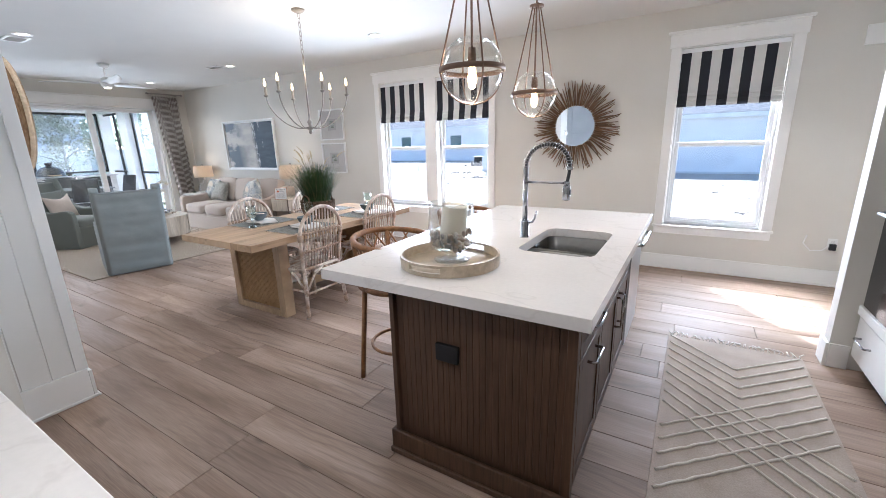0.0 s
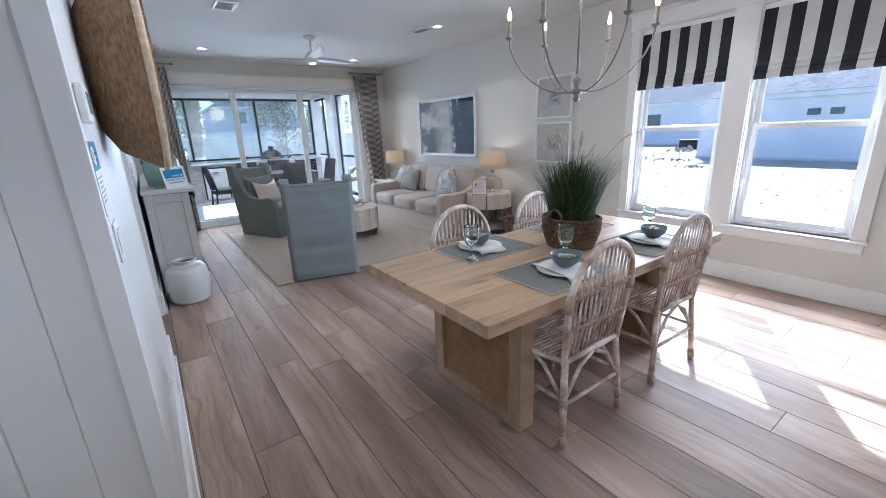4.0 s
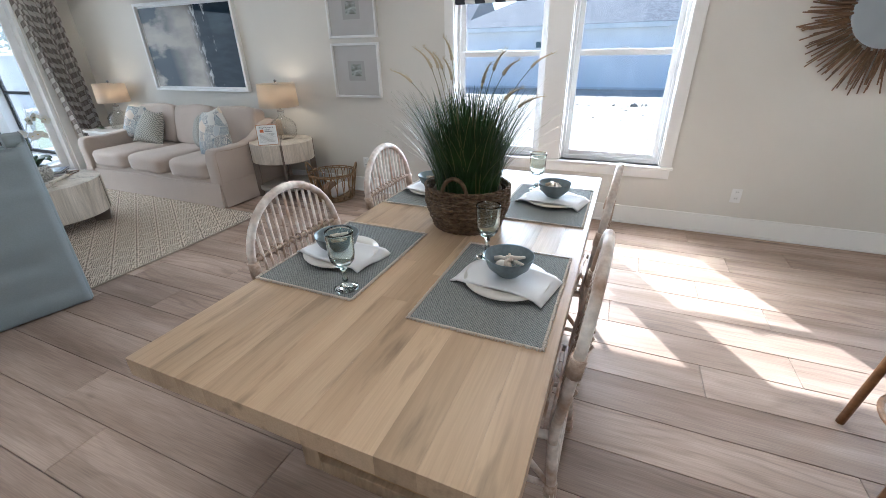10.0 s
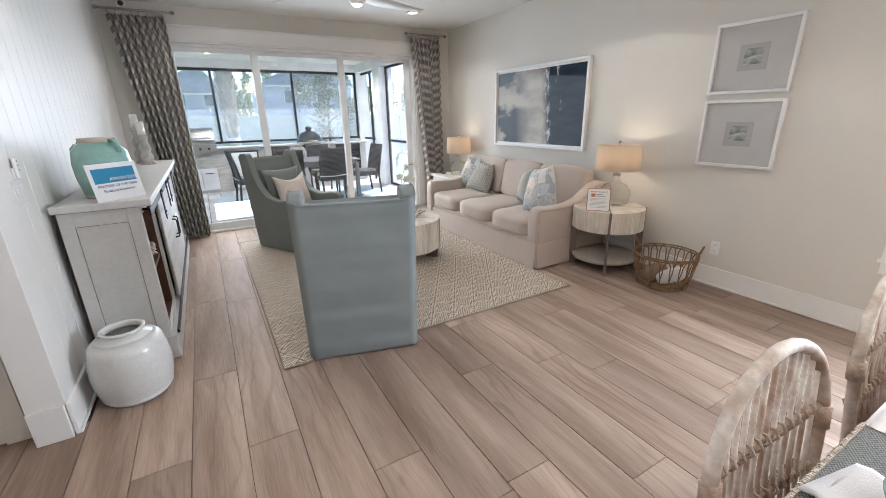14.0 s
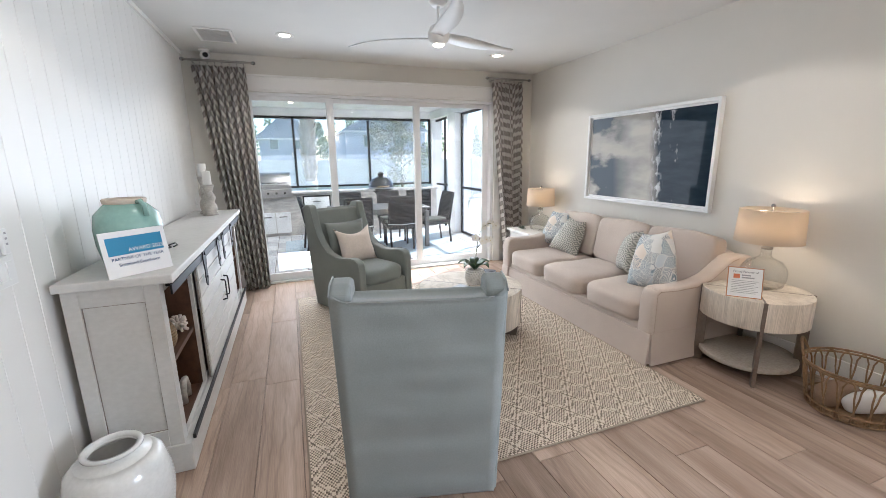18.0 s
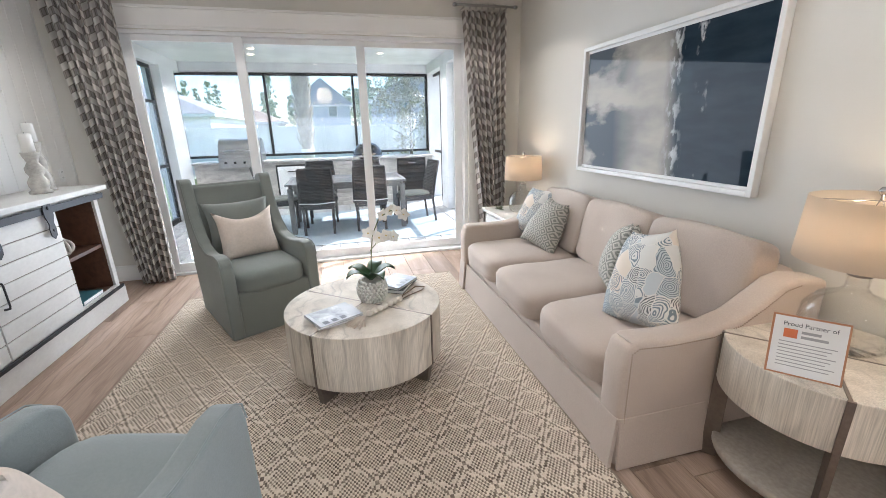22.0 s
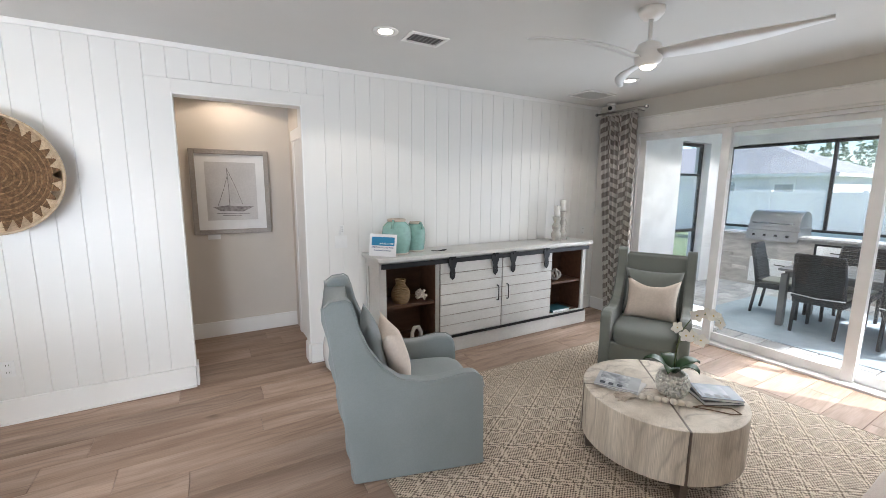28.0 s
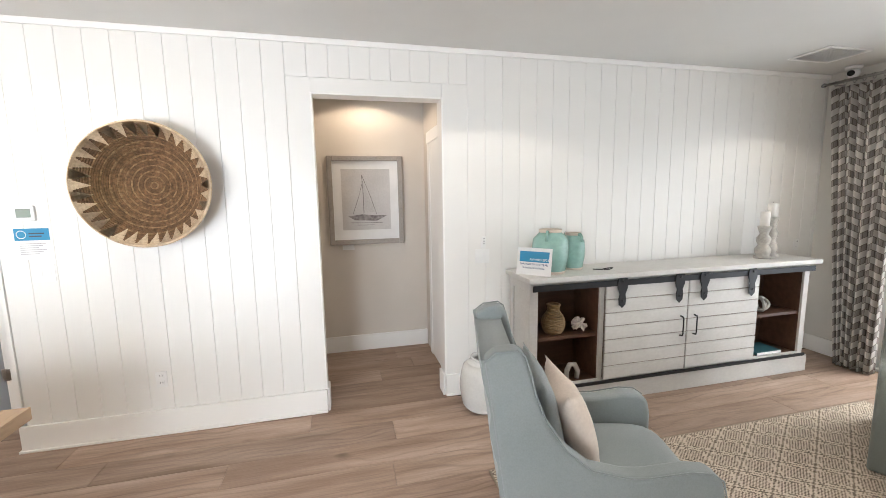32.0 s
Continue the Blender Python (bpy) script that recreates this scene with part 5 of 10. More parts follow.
def stool(m):
    s = thing("counter_stool", "brown rattan counter stool with lattice back", "stool", m, "counter stools at the island")
    # it looks along +x, towards the island
    part("seat", rounded(-0.21, 0.21, -0.215, 0.215, 0.60, 0.66, 4, 8), WICKER, s, "woven seat")
    part("seat_ring", tube([(0.215 * math.cos(radians(a)), 0.22 * math.sin(radians(a)), 0.625) for a in range(0, 360, 12)], 0.016, 8, True), RATTAN, s)
    for sx, sy in ((1, 1), (1, -1), (-1, 1), (-1, -1)):
        part("leg", tube([(0.15 * sx, 0.15 * sy, 0.62), (0.19 * sx, 0.19 * sy, 0.0)], 0.016, 8), RATTAN, s)
    part("foot_ring", tube([(0.19 * math.cos(radians(a)), 0.19 * math.sin(radians(a)), 0.22) for a in range(0, 360, 12)], 0.011, 8, True), RATTAN, s)
    rim = []
    for i in range(41):
        a = radians(62 + 236 * i / 40)
        rim.append((0.245 * math.cos(a) - 0.01, 0.265 * math.sin(a), 0.88 + 0.05 * (1 - math.cos(a)) / 2 - (0.03 if i in (0, 40) else 0)))
    part("back_rim", tube(rim, 0.0185, 10), RATTAN, s)
    low = [(0.21 * math.cos(radians(62 + 236 * i / 40)), 0.215 * math.sin(radians(62 + 236 * i / 40)), 0.63) for i in range(41)]
    for i in (0, 13, 27, 40):
        part("post", tube([low[i], rim[i]], 0.017, 8), RATTAN, s)
    for i in range(0, 41, 4):
        for d in (9, -9):
            j = i + d
            if 0 <= j <= 40:
                a, b = Vector(low[i]), Vector(rim[j])
                mid = a.lerp(b, 0.5) * 1.0
                mid.x, mid.y = mid.x * 1.03, mid.y * 1.03
                part("lattice_cane", tube([a, mid, b], 0.0055, 6), RATTAN, s)
    return s


s1 = stool(pose(-1.37, 2.00, 0, 0, 0, 3))
copy_thing(s1, pose(-1.37, 3.01, 0, 0, 0, -2))

# ---- dining table ----
table = thing("dining_table", "light oak dining table with cane panel legs", "table")
rows = 11
rng = random.Random(12)
OAKTOP = grained_wood("oak_butcher_stave", (0.525, 0.372, 0.236), (0.38, 0.258, 0.155), 0.36, 0.07, "y", 240.0, 0.09, fine=0.06, streak=0.42)
y = 1.83
for k in range(rows):
    x0, x1 = -3.65 + k * (0.995 / rows), -3.65 + (k + 1) * (0.995 / rows)
    cuts = [1.855]
    while cuts[-1] < 3.92:
        cuts.append(min(3.92, cuts[-1] + rng.uniform(0.45, 1.1)))
    if cuts[-1] - cuts[-2] < 0.15:
        cuts[-2] = cuts[-1]
        cuts.pop()
    for a, b in zip(cuts, cuts[1:]):
        part("stave", bx(x0 + 0.0001, x1 - 0.0001, a + 0.0001, b - 0.0001, 0.700, 0.755, 0.0003, 1), OAKTOP, table)
CANE = mat("woven_cane", (0.40, 0.25, 0.115), 0.6, color2=(0.32, 0.19, 0.085), scale=20, bump=0.5, bump_scale=200)
for y0 in (2.19, 3.45):
    pan = part("leg_panel", bx(-3.52, -3.44, y0, y0 + 0.10, 0, 0.70, 0.004), OAK, table)
    part("stile", bx(-2.88, -2.80, y0, y0 + 0.10, 0, 0.70, 0.004), OAK, pan)
    part("rail", bx(-3.44, -2.88, y0, y0 + 0.10, 0, 0.06, 0.004), OAK, pan)
    part("rail", bx(-3.44, -2.88, y0, y0 + 0.10, 0.64, 0.70, 0.004), OAK, pan)
    part("backing", bx(-3.44, -2.88, y0 + 0.03, y0 + 0.07, 0.06, 0.64), CANE, pan, "pale cane panel")
    weave = bmesh.new()
    for face, yy in ((-1, y0 + 0.026), (1, y0 + 0.074)):
        for k in range(47):
            xx = -3.436 + k * 0.01195
            bx(xx - 0.003, xx + 0.003, yy - 0.002 + 0.0012 * (k % 2), yy + 0.002, 0.062, 0.638, bm=weave)
        for k in range(48):
            zz = 0.066 + k * 0.0120
            bx(-3.44, -2.88, yy - 0.0028, yy + 0.0012, zz - 0.003, zz + 0.003, bm=weave)
    tagged(part("cane_weave", weave, CANE, pan, "woven cane strips"), kind="stuff")
part("stretcher", bx(-3.20, -3.12, 2.29, 3.45, 0.08, 0.16, 0.004), OAK, table)

# ---- rattan dining chairs ----
WHITEWASH = mat("whitewashed_rattan", (0.76, 0.69, 0.625), 0.55, color2=(0.37, 0.245, 0.17), scale=9, fine=0.16, fine_scale=45, bump=0.25, bump_scale=90, vary=0.08)
BIND = mat("rattan_binding", (0.54, 0.42, 0.33), 0.65, color2=(0.38, 0.27, 0.20), scale=60, bump=0.7, bump_scale=240)


def rattan_chair(m):
    """Looks along -x (towards a table on its -x side); rear legs at x = 0."""
    c = thing("dining_chair", "whitewashed rattan dining chair with arched spindle back", "chair", m, "rattan chairs round the table")
    lean = lambda z: 0.0 if z < 0.45 else (z - 0.45) * 0.11
    hoop = []
    for i in range(33):
        t = i / 32
        if t < 0.25:
            z = 0.42 + (0.74 - 0.42) * (t / 0.25)
            yy = -(0.205 + 0.03 * (t / 0.25))
        elif t > 0.75:
            z = 0.42 + (0.74 - 0.42) * ((1 - t) / 0.25)
            yy = 0.205 + 0.03 * ((1 - t) / 0.25)
        else:
            a = math.pi * (t - 0.25) / 0.5
            yy, z = -0.235 * math.cos(a), 0.74 + 0.235 * math.sin(a)
        hoop.append((lean(z), yy, z))
    part("back_hoop", tube(hoop, 0.0155, 10), WHITEWASH, c)
    for k in range(12):
        yy = -0.185 + 0.37 * k / 11
        zt = 0.74 + math.sqrt(max(0.0, 0.228 ** 2 - (yy * 0.98) ** 2))
        bow = 0.012 * math.cos(yy * 8)
        part("spindle", tube([(lean(0.45) - 0.005, yy * 0.93, 0.45), (lean(0.65) + bow, yy * 0.98, 0.65), (lean(zt), yy, zt)], 0.0058, 6), WHITEWASH, c)
    for z, w in ((0.60, 0.215), (0.76, 0.228)):
        rail = part("back_rail", tube([(lean(z) + 0.012 * (1 - (q / 4) ** 2), w * q / 4, z) for q in range(-4, 5)], 0.008, 8), BIND, c)
        for k in range(12):
            yy = -0.185 + 0.37 * k / 11
            part("knot", tube([(lean(z) + 0.016 * math.cos(radians(a)) + 0.01, yy + 0.004, z + 0.016 * math.sin(radians(a))) for a in range(0, 360, 60)], 0.004, 5, True), BIND, rail)
    for yy in (-0.225, 0.225):
        part("wrap", tube([(lean(0.70), yy * 1.03, 0.70), (lean(0.76), yy * 1.035, 0.76)], 0.021, 10), BIND, c)
    # seat
    part("seat_frame", tube([(0.0, -0.20, 0.435), (-0.22, -0.235, 0.435), (-0.40, -0.20, 0.435), (-0.435, -0.10, 0.435), (-0.435, 0.10, 0.435), (-0.40, 0.20, 0.435), (-0.22, 0.235, 0.435), (0.0, 0.20, 0.435), (0.0, 0.0, 0.435)], 0.015, 8, True), WHITEWASH, c)
    for k in range(18):
        xx = -0.415 + 0.40 * k / 17
        half = 0.225 if -0.36 < xx < -0.06 else 0.195
        part("seat_cane", tube([(xx, -half, 0.448), (xx, 0, 0.440), (xx, half, 0.448)], 0.0065, 6), WHITEWASH, c)
    for sx, sy, top in ((0, 1, 0.43), (0, -1, 0.43), (-1, 1, 0.43), (-1, -1, 0.43)):
        x0, x1 = (0.0, 0.03) if sx == 0 else (-0.38, -0.42)
        leg = part("leg", tube([(x0, 0.20 * sy, top), (x1, 0.235 * sy, 0.0)], 0.017, 8), WHITEWASH, c)
        part("foot_wrap", tube([(x1 * 0.98 + x0 * 0.02, 0.234 * sy, 0.012), (x1 * 0.85 + x0 * 0.15, 0.230 * sy, 0.07)], 0.0205, 10), BIND, leg)
        part("knee_wrap", tube([(x0 * 0.55 + x1 * 0.45, 0.215 * sy, 0.205), (x0 * 0.62 + x1 * 0.38, 0.213 * sy, 0.255)], 0.0205, 10), BIND, leg)
    for a, b in (((0.015, -0.215, 0.22), (0.015, 0.215, 0.22)), ((-0.40, -0.215, 0.22), (-0.40, 0.215, 0.22)), ((0.015, 0.215, 0.24), (-0.40, 0.215, 0.24)), ((0.015, -0.215, 0.24), (-0.40, -0.215, 0.24))):
        part("stretcher", tube([a, b], 0.010, 7), WHITEWASH, c)
    for xx in (0.01, -0.40):
        for s in (-1, 1):
            part("brace", tube([(xx, 0.21 * s, 0.23), (xx, 0.10 * s, 0.38), (xx, 0.0, 0.43)], 0.010, 7), WHITEWASH, c)
    for s in (-1, 1):
        part("brace", tube([(0.01, 0.215 * s, 0.24), (-0.11, 0.215 * s, 0.38), (-0.19, 0.22 * s, 0.43)], 0.010, 7), WHITEWASH, c)
        part("brace", tube([(-0.40, 0.215 * s, 0.24), (-0.28, 0.215 * s, 0.38), (-0.19, 0.22 * s, 0.43)], 0.010, 7), WHITEWASH, c)
    return c


c1 = rattan_chair(pose(-2.635, 2.505, 0))
copy_thing(c1, pose(-2.63, 3.315, 0, 0, 0, -1.5))
copy_thing(c1, pose(-3.70, 2.59, 0, 0, 0, 178))
copy_thing(c1, pose(-3.72, 3.37, 0, 0, 0, 181))

# ---- place settings ----


def tweed(name, pale, dark, pitch):
    """Coarse plain weave: threads over and under, each a little lighter or darker."""
    m, nodes, links, b, coord, calc, blend, noisy, spread, times, relief = node_kit(name, 0.95)
    sep = nodes.new("ShaderNodeSeparateXYZ")
    links.new(coord, sep.inputs[0])
    cu, cv = calc("FLOOR", calc("DIVIDE", sep.outputs[0], pitch)), calc("FLOOR", calc("DIVIDE", sep.outputs[1], pitch * 1.4))
    over = calc("ABSOLUTE", calc("MODULO", calc("ADD", cu, cv), 2.0))
    comb = nodes.new("ShaderNodeCombineXYZ")
    links.new(cu, comb.inputs[0])
    links.new(cv, comb.inputs[1])
    wn = nodes.new("ShaderNodeTexWhiteNoise")
    wn.noise_dimensions = "2D"
    links.new(comb.outputs[0], wn.inputs["Vector"])
    f = calc("ADD", calc("MULTIPLY", over, 0.65), calc("MULTIPLY", wn.outputs[0], 0.35))
    links.new(blend(f, dark, pale), b.inputs["Base Color"])
    relief(f, 0.6, 0.002)
    return m


MATCLOTH = tweed("grey_woven_placemat", (0.30, 0.305, 0.29), (0.095, 0.102, 0.10), 0.0036)
FRINGE = mat("cream_fringe", (0.60, 0.52, 0.44), 0.95, bump=0.6, bump_scale=200)
PLATE = mat("cream_stoneware", (0.66, 0.62, 0.56), 0.35, fine=0.03)
BOWL = mat("blue_grey_stoneware", (0.15, 0.185, 0.20), 0.4, color2=(0.12, 0.15, 0.165), scale=8, fine=0.12, fine_scale=90)
NAPKIN = mat("white_linen_napkin", (0.72, 0.70, 0.69), 0.9, bump=0.3, bump_scale=250)
GREENGLASS = mat("recycled_green_glass", (0.90, 0.97, 0.945), 0.02, color2=(0.89, 0.965, 0.94), trans=1.0, ior=1.45)


def place_setting(cx, cy, turn):
    """The diner sits on the +x side before the turn."""
    m = pose(cx, cy, 0.755, 0, 0, turn)
    pm = thing("placemat", "grey woven placemat with frayed cream edge", "placemat", m, "placemats on the table")
    part("weave", bx(-0.185, 0.185, -0.262, 0.262, 0.0005, 0.004, 0.001), MATCLOTH, pm)
    fr = random.Random(31)
    for a, b in (((-0.19, -0.268), (0.19, -0.268)), ((0.19, -0.268), (0.19, 0.268)), ((0.19, 0.268), (-0.19, 0.268)), ((-0.19, 0.268), (-0.19, -0.268))):
        fb = bmesh.new()
        along = Vector((b[0] - a[0], b[1] - a[1], 0))
        out = Vector((along.y, -along.x, 0)).normalized()
        count = int(along.length / 0.0048)
        for i in range(count):
            p = Vector((a[0], a[1], 0.0035)) + along * ((i + 0.5) / count) - out * 0.004
            way = (out + along.normalized() * fr.uniform(-0.55, 0.55)).normalized()
            tube([p, p + way * 0.006 + Vector((0, 0, fr.uniform(0.0005, 0.003))), p + way * fr.uniform(0.007, 0.0105) - Vector((0, 0, 0.0015))], 0.0030, 4, bm=fb, taper=0.0022)
        tagged(part("fringe", fb, FRINGE, pm), kind="stuff")
    off = m @ pose(0.02, 0.02, 0.004)
    pl = thing("dinner_plate", "cream stoneware dinner plate on the placemat", "plate", off, "dinner plates")
    part("dish", lathe([(0, 0.001), (0.07, 0.001), (0.10, 0.008), (0.135, 0.016), (0.137, 0.019), (0.10, 0.013), (0.065, 0.007), (0, 0.006)], 44), PLATE, pl)
    nap = thing("napkin", "folded white linen napkin under the bowl", "napkin", m @ pose(0.02, 0.02, 0.0245), "napkins")
    bm = bmesh.new()
    n = 12
    grid = [[bm.verts.new((0.085 * (2 * i / n - 1) + 0.012 * math.sin(5 * j / n), 0.155 * (2 * j / n - 1), 0.004 * math.sin(7 * i / n) * math.sin(5 * j / n) + (-0.012 if j in (0, n) else 0.0))) for i in range(n + 1)] for j in range(n + 1)]
    for j in range(n):
        for i in range(n):
            bm.faces.new((grid[j][i], grid[j][i + 1], grid[j + 1][i + 1], grid[j + 1][i])).smooth = True
    cloth = part("cloth", bm, NAPKIN, nap, at=pose(0, 0, 0, 0, 0, 78))
    cloth.modifiers.new("thick", "SOLIDIFY").thickness = 0.006
    bw = thing("bowl", "small blue-grey stoneware bowl on the napkin", "bowl", m @ pose(0.02, 0.035, 0.03), "stoneware bowls")
    part("dish", lathe([(0, 0), (0.035, 0.0), (0.04, 0.006), (0.066, 0.03), (0.079, 0.064), (0.080, 0.068), (0.077, 0.066), (0.063, 0.034), (0.036, 0.012), (0, 0.010)], 40), BOWL, bw)
    sh = thing("seashells", "small cream seashells lying in the bowl", "seashells", m @ pose(0.02, 0.035, 0.045), "shells in the bowls")
    rr = random.Random(int(cx * 100 + cy * 10))
    part("shell", rounded(-0.026, 0.026, -0.022, 0.022, -0.008, 0.026, 2.2, 5), STONE[0], sh, "pale round shell", at=pose(-0.012, -0.018, 0.012))
    for k in range(7):
        a = rr.uniform(0, 6.28)
        part("shell", tube([(-0.03, 0, 0), (-0.012, 0.005, 0.004), (0.012, -0.003, 0.006), (0.034, 0.002, 0.003)], 0.0095, 7, taper=0.0045), STONE[2 if k % 2 else 0], sh, at=pose(0.018 * math.cos(a), 0.018 * math.sin(a), 0.022 + 0.003 * k, 0, rr.uniform(-14, 14), rr.uniform(0, 360)))
    gl = thing("wine_goblet", "thick pale green glass goblet, empty", "goblet", m @ pose(-0.094 if turn == 0 else -0.136, 0.175 if turn == 0 else 0.216, 0.0045), "glass goblets")
    part("glass", lathe([(0, 0.002), (0.036, 0.0), (0.039, 0.003), (0.036, 0.007), (0.018, 0.014), (0.0095, 0.024), (0.008, 0.045), (0.0095, 0.066), (0.012, 0.080), (0.026, 0.088), (0.037, 0.104), (0.0405, 0.125), (0.042, 0.19),
                         (0.0432, 0.196), (0.0415, 0.1985), (0.0392, 0.196), (0.0382, 0.19), (0.0368, 0.126), (0.033, 0.108), (0.022, 0.095), (0, 0.091)], 40), GREENGLASS, gl, "", True)


place_setting(-2.878, 2.535, 0)
place_setting(-2.87, 3.375, 0)
place_setting(-3.458, 2.552, 180)
place_setting(-3.45, 3.38, 180)

# ---- grass in its basket ----
SEAGRASS = mat("woven_seagrass", (0.17, 0.105, 0.058), 0.8, color2=(0.085, 0.05, 0.028), scale=40, fine=0.3, fine_scale=70, bump=0.8, bump_scale=150)
pb = thing("plant_basket", "brown seagrass basket with loop handles", "basket", pose(-3.15, 2.99, 0.755) @ Matrix.Diagonal((1.02, 1.02, 1.05, 1)))
rng = random.Random(21)
for k in range(17):
    z = 0.007 + 0.0103 * k
    r = 0.125 + 0.030 * min(1.0, k / 9) + 0.002 * math.sin(k * 2.1)
    for strand in (0, math.pi):
        pts = []
        for i in range(96):
            a = 2 * math.pi * i / 96
            w = 0.0042 * math.sin(i * math.pi / 3 + (k % 2) * math.pi + strand)
            pts.append(((r + w) * 1.10 * math.cos(a), (r + w) * math.sin(a), z + 0.003 * math.cos(i * math.pi / 3 + strand) + rng.uniform(-0.0006, 0.0006)))
        part("weave_coil", tube(pts, 0.0046, 5, True), SEAGRASS, pb)
part("lining", lathe([(0, 0.003), (0.11, 0.003), (0.14, 0.16), (0.132, 0.16), (0.10, 0.012), (0, 0.012)], 30), SEAGRASS, pb)
for s in (-1, 1):
    pts = [(0.05 * math.cos(radians(a)), s * 0.153 - 0.02 * s * math.sin(radians(a)) * 0, 0.165 + 0.065 * math.sin(radians(a))) for a in range(0, 181, 12)]
    part("handle", tube([(p[0], s * 0.150, p[2]) for p in pts], 0.008, 8), SEAGRASS, pb)
SOIL = mat("potting_soil", (0.05, 0.035, 0.025), 0.95)
LEAF = mat("grass_leaf", (0.030, 0.075, 0.016), 0.5, color2=(0.014, 0.038, 0.009), scale=9, vary=0.0, fine=0.2, fine_scale=20)
LEAF2 = mat("grass_leaf_dry", (0.16, 0.15, 0.06), 0.6)
PLUME = mat("grass_plume", (0.52, 0.44, 0.30), 0.9, bump=0.6, bump_scale=200)
grass = thing("potted_grass", "green ornamental grass with pale seed plumes", "plant", pose(-3.15, 2.99, 0.755) @ Matrix.Diagonal((1.03, 1.03, 1.08, 1)))
part("soil", lathe([(0, 0.12), (0.125, 0.118), (0.125, 0.10), (0, 0.10)], 24), SOIL, grass)
rng = random.Random(33)


def blades(count, r0, lo, hi, spread, width, material, name):
    verts, faces = [], []
    for _ in range(count):
        a, rr = rng.uniform(0, 6.283), r0 * math.sqrt(rng.random())
        bx0, by0 = rr * math.cos(a), rr * math.sin(a)
        da = a + rng.uniform(-0.6, 0.6)
        lean = spread * (0.25 + rr / r0) * rng.uniform(0.4, 1.1)
        L = rng.uniform(lo, hi)
        side = Vector((-math.sin(da), math.cos(da), 0))
        base = len(verts)
        n = 6
        for i in range(n + 1):
            t = i / n
            out = lean * L * t ** 1.9
            p = Vector((bx0 + out * math.cos(da), by0 + out * math.sin(da), 0.12 + L * t * (1 - 0.18 * lean * t)))
            w = width * (1 - t) ** 0.6 + 0.0003
            verts += [tuple(p - side * w), tuple(p + side * w)]
        for i in range(n):
            q = base + 2 * i
            faces.append((q, q + 1, q + 3, q + 2))
    me = bpy.data.meshes.new(name)
    me.from_pydata(verts, [], faces)
    me.materials.append(material)
    for p in me.polygons:
        p.use_smooth = True
    ob = new(name, me)
    ob.parent = grass
    return tagged(ob, kind="stuff")


blades(1500, 0.125, 0.20, 0.42, 0.42, 0.0023, LEAF, "grass_blades")
blades(110, 0.12, 0.28, 0.46, 0.75, 0.0018, LEAF2, "dry_blades")
for k in range(13):
    a = rng.uniform(0, 6.283)
    L = rng.uniform(0.38, 0.52)
    lean = rng.uniform(0.10, 0.42)
    pts = [(0.05 * math.cos(a) + lean * L * t ** 2 * math.cos(a) * 1.1, 0.05 * math.sin(a) + lean * L * t ** 2 * math.sin(a) * 1.1, 0.12 + L * t * (1 - 0.25 * lean * t * t)) for t in [i / 8 for i in range(9)]]
    st = part("stalk", tube(pts, 0.0012, 5), LEAF2, grass)
    end, prev = Vector(pts[-1]), Vector(pts[-2])
    d = (end - prev).normalized()
    pl = []
    for i in range(9):
        t = i / 8
        q = end + d * 0.085 * t + Vector((math.cos(a), math.sin(a), -0.6)) * 0.03 * t * t
        pl.append(q)
    bm = tube([pl[i] for i in range(9)], 0.006, 6, taper=0.001)
    for q in pl:
        for _ in range(9):
            e = Vector((rng.uniform(-1, 1), rng.uniform(-1, 1), rng.uniform(-0.4, 1))).normalized() * rng.uniform(0.008, 0.016)
            v = [bm.verts.new(q), bm.verts.new(q + e), bm.verts.new(q + e * 0.5 + Vector((0.001, 0.001, 0)))]
            bm.faces.new(v)
    part("plume", bm, PLUME, st, "pale feathery seed head")

# ---- chandelier ----
AGED = mat("weathered_grey_metal", (0.30, 0.27, 0.245), 0.55, 0.35, color2=(0.22, 0.20, 0.18), scale=12, fine=0.15)
ch = thing("chandelier", "weathered grey six-arm candle chandelier, lit", "chandelier", pose(-3.18, 3.02, 1.60))
part("finial", lathe([(0, 0), (0.012, 0.004), (0.02, 0.02), (0.012, 0.035), (0.03, 0.05), (0.03, 0.062), (0.014, 0.075), (0.018, 0.10), (0.026, 0.115), (0.012, 0.135), (0.008, 0.15), (0, 0.15)], 24), AGED, ch)
part("stem", tube([(0, 0, 0.14), (0, 0, 0.74)], 0.0075, 10), AGED, ch)
